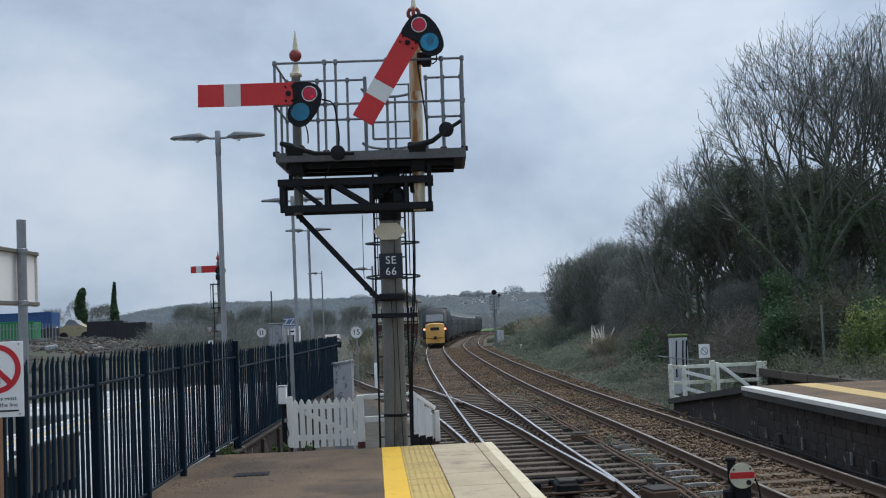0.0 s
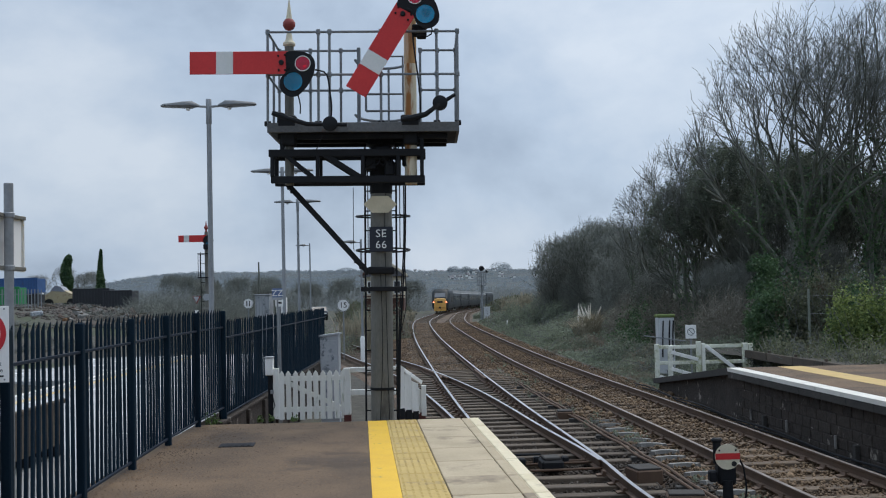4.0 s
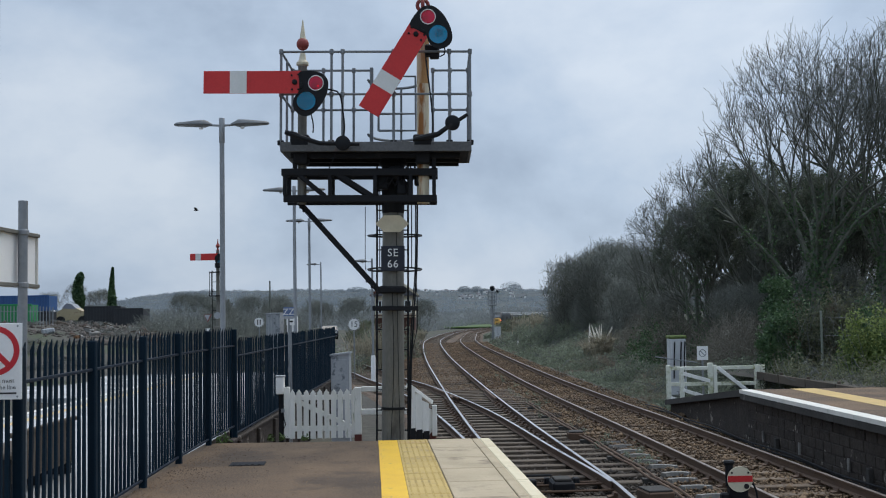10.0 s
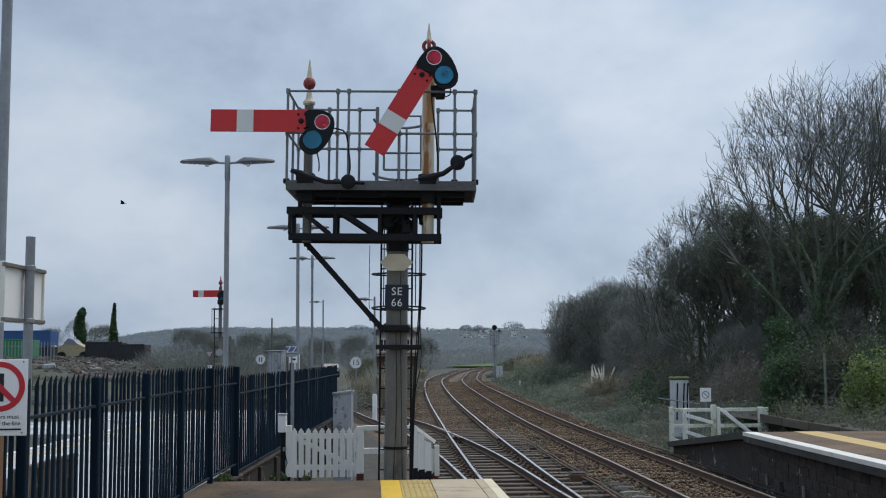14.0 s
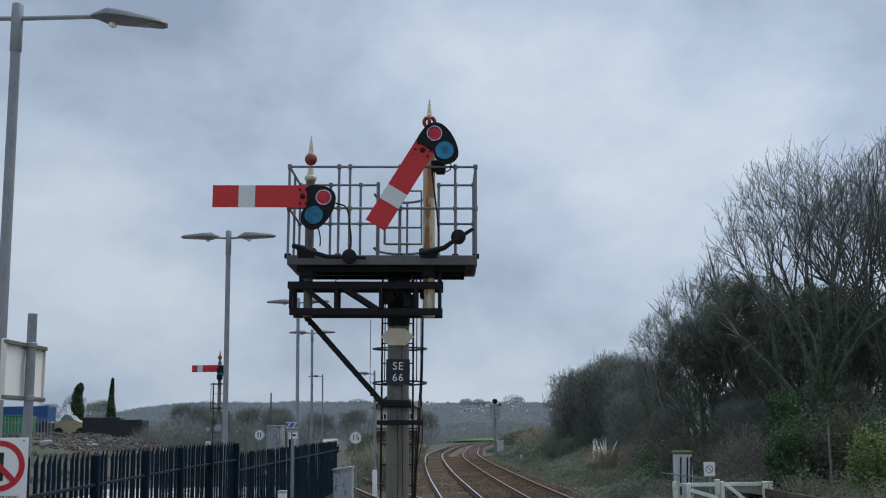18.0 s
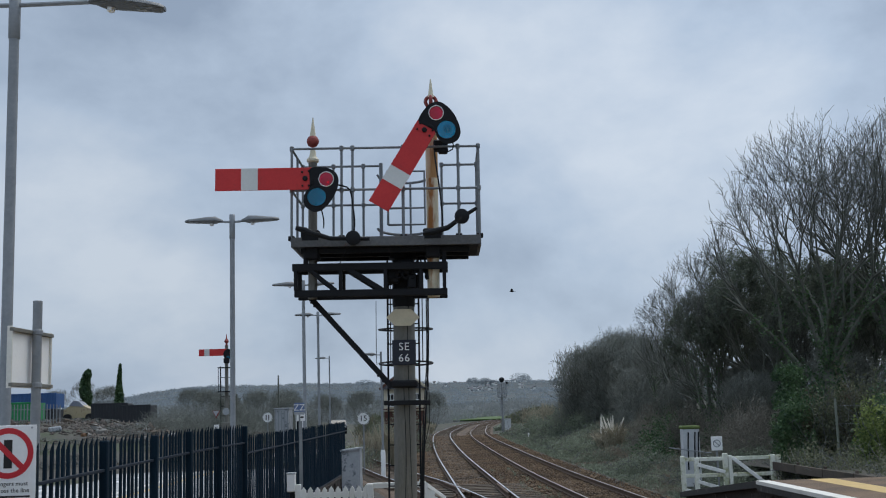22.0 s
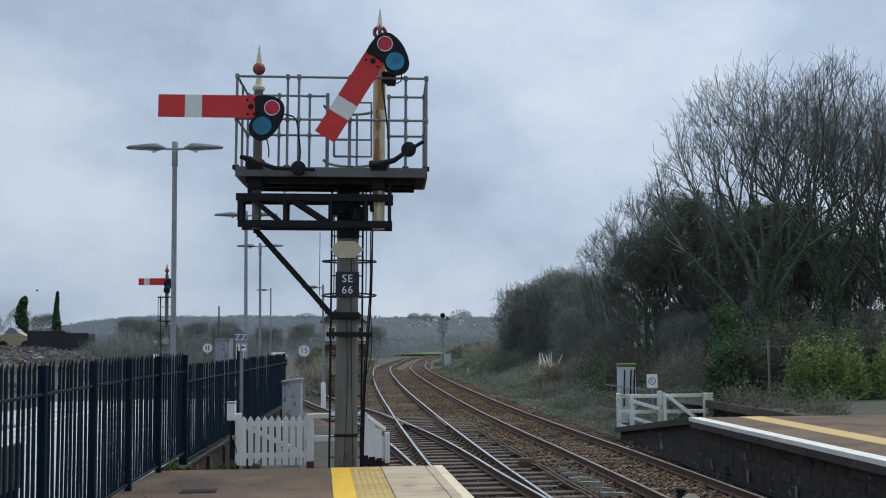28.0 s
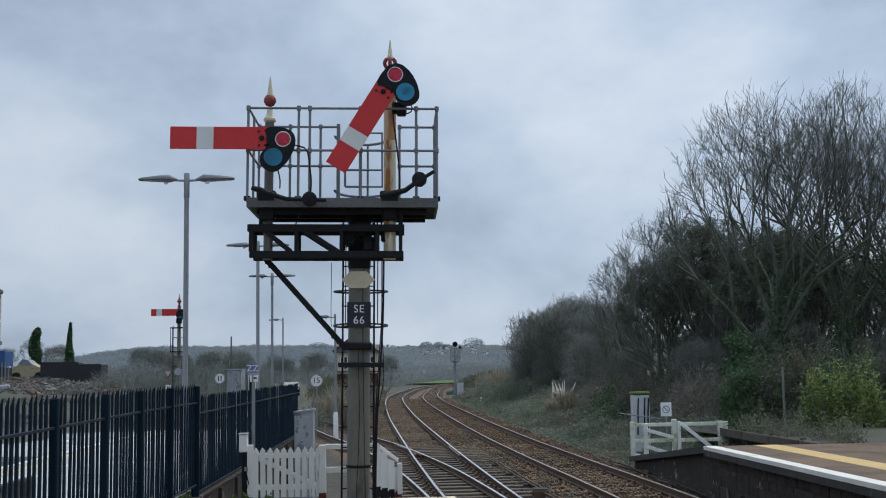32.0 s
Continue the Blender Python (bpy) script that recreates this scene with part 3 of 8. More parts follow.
# ---------------------------------------------------------------- railway tracks
def ballast_bed(name, line, half, y0, y1):
    pts = [(x, y, RAIL - 0.25 + dip(y)) for x, y in line if y0 <= y <= y1][::2]
    b = Build().sweep(pts, [(-half - 0.7, -0.35), (-half, 0), (half, 0), (half + 0.7, -0.35)])
    return tagged(part(name, b, M["ballast"]), "bed of dirty brown stone ballast under the track", "ballast", kind="structure")


bed = Build().sweep([((line_x(main_line, y) + line_x(far_line, y)) / 2, y, RAIL - 0.25 + dip(y)) for y in np.concatenate([np.arange(-36, 150, 2.0), np.arange(150, 740, 10.0)])],
                    [(-4.2, -0.5), (-3.3, 0), (3.3, 0), (3.9, -0.5)])
tagged(part("ballast_bed", bed, M["ballast"]), "bed of dirty brown stone ballast under two tracks", "ballast", kind="structure")
ballast_bed("ballast_bed", side_line, 1.5, 24, 124)

RAIL_PROFILE = [(-0.065, -0.15), (-0.065, -0.138), (-0.012, -0.12), (-0.012, -0.045), (-0.034, -0.03), (-0.034, -0.003), (0.034, -0.003), (0.034, -0.03), (0.012, -0.045), (0.012, -0.12), (0.065, -0.138), (0.065, -0.15)]
HEAD_PROFILE = [(-0.031, -0.004), (-0.026, 0.0), (0.026, 0.0), (0.031, -0.004)]


def offset(line, d, y0, y1):
    t = np.gradient(line[:, :2], axis=0)
    t /= np.hypot(t[:, 0], t[:, 1])[:, None]
    p = line[:, :2] + np.stack([t[:, 1], -t[:, 0]], 1) * d
    keep = (p[:, 1] >= y0) & (p[:, 1] <= y1)
    return [(x, y, RAIL + dip(y)) for x, y in p[keep]]


def add_rail(pts, parent, name="rail", head="rail_top"):
    r = part(name, Build().sweep(pts, RAIL_PROFILE), M["rail_side"], parent)
    part("rail_head", Build().sweep(pts, HEAD_PROFILE), M[head], r, "worn bright running surface")
    return r


def sleeper_mesh(length, mat):
    return Build().box((0, 0, -0.065), (length, 0.25, 0.13), 0.012).mesh("sleeper", M[mat])


chair_mesh = Build().sweep([(0, -0.08, 0), (0, 0.08, 0)], [(-0.18, -0.01), (-0.18, 0.02), (-0.11, 0.03), (-0.09, 0.08), (-0.04, 0.07), (-0.03, 0.02), (0.03, 0.02), (0.04, 0.08), (0.1, 0.09), (0.11, 0.03), (0.18, 0.02), (0.18, -0.01)]).mesh("rail_chair", M["rail_side"])


def lay_sleepers(track, line, y0, y1, mat, length=2.55, gap=0.72, chairs_to=36, single_to=110, sink=0.0):
    """Each sleeper near the platform is an object; the far ones are one joined part."""
    me = sleeper_mesh(length, mat)
    pts = glide([(x, y) for x, y in line[:, :2] if y0 - 2 <= y <= y1 + 2], gap)
    t = np.gradient(pts, axis=0)
    far = Build()
    for (x, y), (tx, ty) in zip(pts, t):
        if not y0 <= y <= y1:
            continue
        turn = -math.degrees(math.atan2(tx, ty)) + random.uniform(-0.7, 0.7)
        m = pose(x + random.uniform(-0.03, 0.03), y + random.uniform(-0.02, 0.02), RAIL - 0.16 + dip(y) - random.uniform(0, 0.012) - (0.055 if y > 41.2 else sink), 0, random.uniform(-0.3, 0.3), turn)
        if y < single_to:
            s = part("sleeper", me, None, track, m=m)
            if y < chairs_to:
                for sx in (-0.7525, 0.7525):
                    part("rail_chair", chair_mesh, None, s, m=pose(sx, 0, 0))
        else:
            far.box((0, 0, -0.06), (length, 0.25, 0.12), 0, m)
    if far.v:
        tagged(part("sleeper_run", far, M[mat], track), kind="stuff")


near_track = thing("railway_track", "main line track with bright steel rails on dark timber sleepers", "railway track")
far_track = thing("railway_track", "second line track with rusty rails on grey sleepers sunk in ballast", "railway track")
branch_track = thing("railway_track", "diverging siding track with rails joining the main line", "railway track")
add_rail(offset(main_line, -0.7525, -38, 740), near_track)
add_rail(offset(main_line, 0.7525, -38, 740), near_track)
add_rail(offset(far_line, -0.7525, -38, 740), far_track, head="rail_dull")
add_rail(offset(far_line, 0.7525, -38, 740), far_track, head="rail_dull")
add_rail(offset(side_line, -0.7525, 22.2, 124), branch_track)
add_rail(offset(side_line, 0.7525, 16.5, 124), branch_track, "switch_rail")
for line, d, y0, y1 in ((main_line, -0.66, 34.5, 39.5), (side_line, 0.66, 34.5, 39.5), (main_line, 0.66, 34, 39), (side_line, -0.66, 34, 38.5)):
    part("check_rail", Build().sweep(offset(line, d, y0, y1), RAIL_PROFILE), M["rail_side"], branch_track)
lay_sleepers(near_track, main_line, -6, 17, "sleeper")
lay_sleepers(near_track, main_line, 17.4, 41, "sleeper", length=3.6)
lay_sleepers(near_track, main_line, 41.5, 330, "sleeper", gap=0.75)
lay_sleepers(far_track, far_line, -6, 330, "sleeper_light", gap=0.75, sink=0.03)
lay_sleepers(branch_track, side_line, 40, 122, "sleeper", gap=0.75)


def scatter_stones():
    """Loose ballast stones between and beside the rails."""
    rng = np.random.default_rng(5)
    n = 90000
    y = 9 + 100 * rng.random(n) ** 1.8
    mx = np.interp(y, main_line[:, 1], main_line[:, 0])
    fx = np.interp(y, far_line[:, 1], far_line[:, 0])
    x = mx - 2.1 + (fx - mx + 4.0) * rng.random(n)
    z = np.full(n, RAIL - 0.232) + rng.normal(0, 0.012, n) + 0.03 * (np.abs(x - (mx + fx) / 2) < 0.6) + 0.045 * (x > fx - 1.2) * np.clip((y - 14) / 8, 0.4, 1)
    s = rng.uniform(0.02, 0.042, n)
    big = rng.random(n) < 0.012
    s[big] *= 2.4
    oct_ = np.array([(1, 0, 0), (-0.9, 0.2, 0), (0.1, 1, 0.1), (0, -1, 0), (0.1, 0.1, 0.8), (0, 0, -0.8)])
    v = oct_[None] * (0.65 + 0.6 * rng.random((n, 6, 1)))
    a = rng.random(n) * 6.28
    c, q = np.cos(a), np.sin(a)
    vx = v[..., 0] * c[:, None] - v[..., 1] * q[:, None]
    vy = v[..., 0] * q[:, None] + v[..., 1] * c[:, None]
    v = np.stack([vx, vy, v[..., 2]], -1) * s[:, None, None] + np.stack([x, y, z], 1)[:, None]
    f = np.array([(0, 2, 4), (2, 1, 4), (1, 3, 4), (3, 0, 4), (2, 0, 5), (1, 2, 5), (3, 1, 5), (0, 3, 5)])
    oily = (np.abs(x - mx - 0.1) < 1.75 + 0.25 * np.sin(y * 1.7)) & (y < 33 + 3 * np.sin(x * 4))
    for pick, mat, label in ((oily, "stones_dark", "oil-darkened ballast stones under the points"), (~oily, "stones", "loose brown and grey ballast stones among the sleepers")):
        w = v[pick]
        loops = (f[None] + 6 * np.arange(len(w))[:, None, None]).reshape(-1)
        tagged(new("ballast_stones", fast_mesh("ballast_stones", w.reshape(-1, 3), loops, 3, M[mat])), label, "ballast", kind="stuff")


scatter_stones()

# ---------------------------------------------------------------- the island platform
SLOPE = -0.0628
TURN = math.degrees(math.atan(-SLOPE))


def edge(u, y):
    """A point u metres in from the platform's track edge."""
    return 0.66 + SLOPE * (y - 15.05) - u


def platform_sheet(name, outline, z0, z1, mat):
    n = len(outline)
    b = Build().add([(x, y, z1) for x, y in outline] + [(x, y, z0) for x, y in outline],
                    [tuple(range(n)), tuple(range(n, 2 * n))[::-1]] + [(i, i + n, (i + 1) % n + n, (i + 1) % n) for i in range(n)])
    return part(name, b, M[mat])


platform = platform_sheet("platform", [(edge(0.06, -14), -14), (edge(0.06, 14.98), 14.98), (-3.16, 14.98), (-3.16, -14)], -1.3, -0.012, "brick_dark")
tagged(platform, "raised station platform with masonry walls", "platform", kind="structure")
part("asphalt", platform_sheet("asphalt", [(edge(1.5, -14), -14), (edge(1.5, 15), 15), (-3.16, 15), (-3.16, -14)], -0.01, 0.0, "asphalt").data, None, platform, "worn reddish-brown asphalt surface")
bpy.data.objects.remove(bpy.data.objects["asphalt"])
left_platform = platform_sheet("platform", [(-3.16, -14), (-3.16, 34), (-7.58, 34), (-7.58, -14)], -1.3, -0.012, "brick_dark")
tagged(left_platform, "far half of the island platform behind the fence", "platform", kind="structure")
part("paving", Build().box((-5.07, 10, -0.006), (3.82, 48, 0.012)), M["wet_paving"], left_platform, "pale wet paving")
part("yellow_line", Build().box((-7.06, 10, -0.005), (0.16, 48, 0.014)), M["yellow_worn"], left_platform, "yellow painted line")
part("coping", Build().box((-7.31, 10, -0.004), (0.34, 48, 0.02)), M["wet_paving"], left_platform, "pale concrete coping")
part("edge_line", Build().box((-7.54, 10, 0.0), (0.12, 48, 0.03)), M["white_edge"], left_platform, "white painted edge")
apron = Build().box((-16.2, 46, -1.1), (8.0, 15, 0.24), 0.02)
tagged(part("apron", apron, M["wet_paving"]), "pale wet concrete apron beyond the bay track", "apron", kind="structure")
ramp = Build().add([(edge(0.1, 15), 15, -0.02), (-3.16, 15, -0.02), (-3.16, 24, -1.15), (edge(0.6, 24) - 0.6, 24, -1.15), (edge(0.1, 15), 15, -1.3), (-3.16, 15, -1.3), (-3.16, 24, -1.3), (edge(0.6, 24) - 0.6, 24, -1.3)],
                   [(0, 1, 2, 3), (0, 3, 7, 4), (1, 5, 6, 2), (4, 7, 6, 5), (3, 2, 6, 7), (0, 4, 5, 1)])
tagged(part("platform_ramp", ramp, M["asphalt"]), "sloping brown asphalt ramp beyond the platform end", "ramp", kind="structure")

cop_me = Build().box((0, 0, -0.04), (0.585, 0.942, 0.08), 0.006).mesh("coping_slab", M["slab"])
strip_me = Build().box((0, 0, -0.04), (0.1, 0.942, 0.082), 0.006).mesh("edge_strip", M["slab"])
nose_me = Build().box((0, 0, -0.05), (0.14, 0.945, 0.11), 0.012).mesh("nosing", M["nosing"])
for k in range(30):
    v = 15.05 - 0.475 - k * 0.95
    for me, u in ((cop_me, 0.54), (strip_me, 0.19), (nose_me, 0.07)):
        part(me.name, me, None, platform, m=pose(edge(u, v), v, 0.002 + random.uniform(-0.002, 0.002), 0, 0, TURN))
tact = Build().box((0, 0, -0.04), (0.405, 0.44, 0.08), 0.006)
tact_me = tact.mesh("tactile_slab", M["tactile"])
stud = Build()
for i in range(6):
    for j in range(6):
        stud.add([(-0.168 + i * 0.067 + dx * 0.013, -0.18 + j * 0.072 + dy * 0.013, 0.0) for dx, dy in ((-1, -1), (1, -1), (1, 1), (-1, 1))] +
                 [(-0.168 + i * 0.067 + dx * 0.007, -0.18 + j * 0.072 + dy * 0.007, 0.005) for dx, dy in ((-1, -1), (1, -1), (1, 1), (-1, 1))],
                 [(4, 5, 6, 7), (0, 1, 5, 4), (1, 2, 6, 5), (2, 3, 7, 6), (3, 0, 4, 7)])
stud_me = stud.mesh("studs", M["tactile"])
for k in range(64):
    v = 15.02 - 0.225 - k * 0.45
    s = part("tactile_slab", tact_me, None, platform, m=pose(edge(1.045, v), v, 0.002 + random.uniform(-0.002, 0.002), 0, 0, TURN))
    part("studs", stud_me, None, s)
line_b = Build()
ys = np.linspace(-13.9, 14.98, 70)
for a, c in zip(ys[:-1], ys[1:]):
    w0, w1 = 0.006 * noise.noise((a * 3, 0, 0)), 0.006 * noise.noise((c * 3, 0, 0))
    line_b.add([(edge(1.25, a), a, 0.005), (edge(1.25, c), c, 0.005), (edge(1.5 + w1, c), c, 0.005), (edge(1.5 + w0, a), a, 0.005),
                (edge(1.25, a), a, -0.01), (edge(1.25, c), c, -0.01), (edge(1.5 + w1, c), c, -0.01), (edge(1.5 + w0, a), a, -0.01)],
               [(0, 1, 2, 3), (0, 4, 5, 1), (2, 6, 7, 3), (0, 3, 7, 4), (1, 5, 6, 2)])
part("safety_line", line_b, M["yellow_line"], platform, "bright yellow painted safety line")
rngg = np.random.default_rng(33)
gn = 2600
gx_ = np.where(rngg.random(gn) < 0.55, -3.02 + np.abs(rngg.normal(0, 0.28, gn)), rngg.uniform(-3.0, -0.6, gn))
gy_ = 7.5 + 7.4 * rngg.random(gn) ** 0.8
gs_ = rngg.uniform(0.004, 0.011, gn)
gv = np.array([(1, 0, 0), (-0.5, 0.86, 0), (-0.5, -0.86, 0), (0, 0, 0.9)])[None] * (0.7 + 0.6 * rngg.random((gn, 4, 1))) * gs_[:, None, None] + np.stack([gx_, gy_, np.zeros(gn)], 1)[:, None]
gf = np.array([(0, 1, 3), (1, 2, 3), (2, 0, 3)])
tagged(new("grit", fast_mesh("grit", gv.reshape(-1, 3), (gf[None] + 4 * np.arange(gn)[:, None, None]).reshape(-1), 3, M["stones"])), "loose grit scattered over the platform asphalt", "grit", kind="stuff")
drain = thing("drain_cover", "dark iron drain cover set in the platform asphalt", "drain cover", pose(-2.22, 12.85, 0.0, 0, 0, 4))
part("cover", Build().box((0, 0, 0.002), (0.4, 0.3, 0.012), 0.003), M["black_iron"], drain)
for k in range(5):
    part("rib", Build().box((-0.14 + k * 0.07, 0, 0.0095), (0.03, 0.24, 0.005), 0.001), M["black_iron"], drain)


# ---------------------------------------------------------------- palisade fence
def fence_x(y):
    return float(np.interp(y, [-12, 5, 14, 16.6, 32], [-2.45, -2.8, -3.12, -3.1, -3.05]))


def pale_mesh(h):
    """A pressed steel pale with a folded section and a three-pointed head."""
    b = Build()
    prof = [(-0.034, 0.009), (-0.02, -0.006), (0.02, -0.006), (0.034, 0.009)]
    top = [h - 0.07, h, h, h - 0.07]
    vs = [(x, y, 0.0) for x, y in prof] + [(x * 0.75, y, h - 0.16) for x, y in prof] + [(x * 0.9, y, t) for (x, y), t in zip(prof, top)]
    vs[9] = (-0.004, -0.007, h)
    vs[10] = (0.004, -0.007, h)
    vs += [(x, y + 0.004, z) for x, y, z in vs]
    fs = []
    for r in (0, 4):
        for k in range(3):
            fs.append((r + k, r + k + 1, r + k + 5, r + k + 4))
            fs.append((12 + r + k, 12 + r + k + 4, 12 + r + k + 5, 12 + r + k + 1))
    for r in (0, 4):
        fs.append((r, r + 4, r + 16, r + 12))
        fs.append((r + 3, r + 15, r + 19, r + 7))
    return b.add(vs, fs).mesh("pale", M["navy"])


def fence_run(name, label, posts, z0, h, rails=(0.05, 0.97), proud=0.04):
    f = thing(name, label, "fence")
    pm = pale_mesh(h)
    post_me = Build().box((0, 0, (h + 0.06) / 2 - 0.1), (0.07, 0.07, h + 0.16), 0.008).mesh("post", M["navy"])
    for y in posts:
        part("post", post_me, None, f, m=pose(fence_x(y) + proud, y, z0, random.uniform(-0.3, 0.3), random.uniform(-0.3, 0.3), 0))
    for a, c in zip(posts[:-1], posts[1:]):
        xa, xc = fence_x(a), fence_x(c)
        ang = -math.degrees(math.atan2(xc - xa, c - a))
        ln = math.hypot(xc - xa, c - a)
        for rz in rails:
            part("rail", Build().box((0, 0, 0), (0.025, ln - 0.05, 0.024), 0.003), M["navy_lit_rail"], f, m=pose((xa + xc) / 2 + 0.035, (a + c) / 2, z0 + h * rz - (0.19 if rz > 0.5 else 0), 0, 0, ang))
        n = int(round(ln / 0.152))
        for k in range(n):
            t = (k + 0.5) / n
            part("pale", pm, None, f, m=pose(xa + (xc - xa) * t - 0.006, a + (c - a) * t, z0 + 0.04 + random.uniform(-0.006, 0.006), random.uniform(-0.4, 0.4), random.uniform(-0.5, 0.5), ang + 90 + random.uniform(-3, 3)))
    return f


fence_run("palisade_fence", "black steel palisade fence with pointed pales along the platform", [16.6 - 1.8 * k for k in range(11)][::-1], 0.0, 1.5)
fence_run("palisade_fence", "lower black steel palisade fence beside the platform ramp", [16.75 + 1.74 * k for k in range(10)], -0.12, 1.46, proud=-0.06)
kerb = Build().box((-3.09, 25.0, -0.65), (0.1, 17.6, 1.02), 0.01)
tagged(part("retaining_wall", kerb, M["brick_dark"]), "low dark masonry wall under the ramp fence", "wall", kind="structure")
part("kerb", Build().box((-3.06, 25.0, -0.12), (0.1, 17.6, 0.05), 0.01), M["brick_dark"], bpy.data.objects["retaining_wall"])
for k in range(10):
    part("buttress", Build().box((-3.03, 16.75 + 1.74 * k, -0.65), (0.09, 0.14, 1.0), 0.01), M["brick_dark"], bpy.data.objects["retaining_wall"])

# ---------------------------------------------------------------- semaphore bracket signal
BASE = Vector((-0.655, 15.4, 0.0))
signal = thing("semaphore_signal", "bracket semaphore signal with two red and white arms", "railway signal", pose(BASE.x, BASE.y, 0, 0, 0.8, 0))


def sg(x, y, z):
    """A place on the signal, from plan figures to the signal's own space."""
    return (x - BASE.x, y - BASE.y, z)


def bar(name, a, c, r, mat, parent, n=8, label="", smooth_=True):
    return part(name, Build().tube([sg(*a), sg(*c)], r, n), M[mat], parent, label, smooth_)


def strip(name, a, c, w, h, mat, parent, label=""):
    """A flat bar from a to c, w wide across and h deep."""
    a, c = Vector(sg(*a)), Vector(sg(*c))
    d = c - a
    q = d.to_track_quat("X", "Z").to_matrix().to_4x4()
    return part(name, Build().box((d.length / 2, 0, 0), (d.length, w, h), min(w, h) * 0.12, Matrix.Translation(a) @ q), M[mat], parent, label)


post = part("post", Build().lathe([(0.158, -0.9), (0.158, 0.0), (0.156, 0.35), (0.15, 2.2), (0.148, 3.2)], n=20), M["post_grey"], signal, "weathered grey tubular main post", True)
part("post_head", Build().lathe([(0.152, 3.1), (0.158, 3.14), (0.158, 3.75), (0.2, 3.78), (0.2, 3.9), (0.13, 3.92)], n=20), M["black_iron"], signal, "black iron head", True)
for z, w in ((0.4, 0.012), (1.78, 0.012)):
    part("band", Build().lathe([(0.153, z - 0.02), (0.166, z - 0.018), (0.166, z + 0.018), (0.153, z + 0.02)], n=20), M["black_iron"], signal, "", True)
strip("clamp_bar", (-0.93, 15.2, 1.775), (-0.3, 15.2, 1.775), 0.06, 0.065, "black_iron", signal)
part("collar", Build().box(sg(-0.655, 15.33, 2.03), (0.37, 0.3, 0.1), 0.02), M["black_iron"], signal)
dia = [(-0.23, 0), (-0.11, 0.115), (0.11, 0.115), (0.23, 0), (0.11, -0.115), (-0.11, -0.115)]
part("diamond_sign", Build().prism(dia, 0.012, Matrix.Translation(sg(-0.66, 15.19, 2.94))), M["cream"], signal, "cream diamond-shaped plate")
plate = part("number_plate", Build().box(sg(-0.65, 15.2, 2.46), (0.325, 0.02, 0.345), 0.006), M["plate_blue"], signal, "dark blue plate with white characters")
part("lettering", text_mesh("SE", 0.15, 0.002, M["letter_white"], space=1.1), None, plate, "white letters", m=Matrix.Translation(sg(-0.65, 15.186, 2.535)) @ pose(0, 0, 0, 90, 0, 0))
part("lettering", text_mesh("66", 0.15, 0.002, M["letter_white"], space=1.1), None, plate, "white figures", m=Matrix.Translation(sg(-0.65, 15.186, 2.38)) @ pose(0, 0, 0, 90, 0, 0))

# ladder with safety hoops, behind the post
ladder = part("ladder", Build().tube([sg(-0.905, 15.85, -0.2), sg(-0.905, 15.85, 4.0)], 0.016, 6), M["black_iron"], signal, "black iron ladder")
bar("stile", (-0.46, 15.85, -0.2), (-0.46, 15.85, 4.0), 0.016, "black_iron", ladder, 6)
rung = Build().tube([sg(-0.905, 15.85, 0), sg(-0.46, 15.85, 0)], 0.01, 6).mesh("rung", M["black_iron"])
for k in range(14):
    part("rung", rung, None, ladder, m=Matrix.Translation((0, 0, 0.05 + k * 0.285)))
for z in (2.36, 2.85, 3.35):
    pts = [sg(-0.655 + 0.385 * math.cos(a), 15.97 + 0.36 * math.sin(a), z + 0.045 * math.sin(a) - 0.02) for a in np.linspace(0.0, 2 * math.pi, 29)]
    part("safety_hoop", Build().tube(pts, 0.014, 6), M["black_iron"], ladder, "", True)
for a in (0.9, 2.2):
    x, y = -0.655 + 0.385 * math.cos(a), 15.85 + 0.36 * math.sin(a)
    bar("hoop_strap", (x, y, 2.36), (x, y, 3.8), 0.008, "black_iron", ladder, 5)

strip("strut", (-1.96, 15.15, 3.26), (-0.82, 15.25, 1.99), 0.06, 0.075, "black_iron", signal, "diagonal black brace")
for t in (0.06, 0.1, 0.86, 0.92):
    x, z = -1.96 + 1.14 * t, 3.26 - 1.27 * t
    part("bolt", Build().box(sg(x - 0.02, 15.12, z - 0.02), (0.04, 0.04, 0.04), 0.008), M["black_iron"], signal)
# bracket truss, a front and a back frame
for y in (14.93, 15.34):
    strip("chord", (-2.15, y, 3.62), (-0.03, y, 3.62), 0.06, 0.1, "black_iron", signal)
    strip("chord", (-2.12, y, 3.26), (-0.04, y, 3.26), 0.06, 0.095, "black_iron", signal)
    for x, w in ((-2.1, 0.09), (-1.49, 0.075), (-0.88, 0.11), (-0.4, 0.08), (-0.08, 0.085)):
        strip("upright", (x, y, 3.3), (x, y, 3.58), w, 0.05, "black_iron", signal)
    strip("diagonal", (-1.92, y, 3.59), (-1.56, y, 3.3), 0.05, 0.06, "black_iron", signal)
    strip("diagonal", (-1.4, y, 3.6), (-0.9, y, 3.28), 0.05, 0.07, "black_iron", signal)
for x in (-2.1, -1.49, -0.88, -0.08):
    strip("tie", (x, 14.93, 3.62), (x, 15.34, 3.62), 0.06, 0.06, "black_iron", signal)
for x, z, w in ((-0.78, 3.5, 0.16), (-0.62, 3.62, 0.2), (-0.52, 3.42, 0.14), (-0.3, 3.55, 0.1)):
    part("bracket_fitting", Build().box(sg(x, 15.08, z), (w, 0.16, 0.2), 0.02), M["black_iron"], signal)
part("tag", Build().box(sg(-2.1, 14.895, 3.47), (0.045, 0.006, 0.05), 0.001), M["letter_white"], signal, "small white tag")
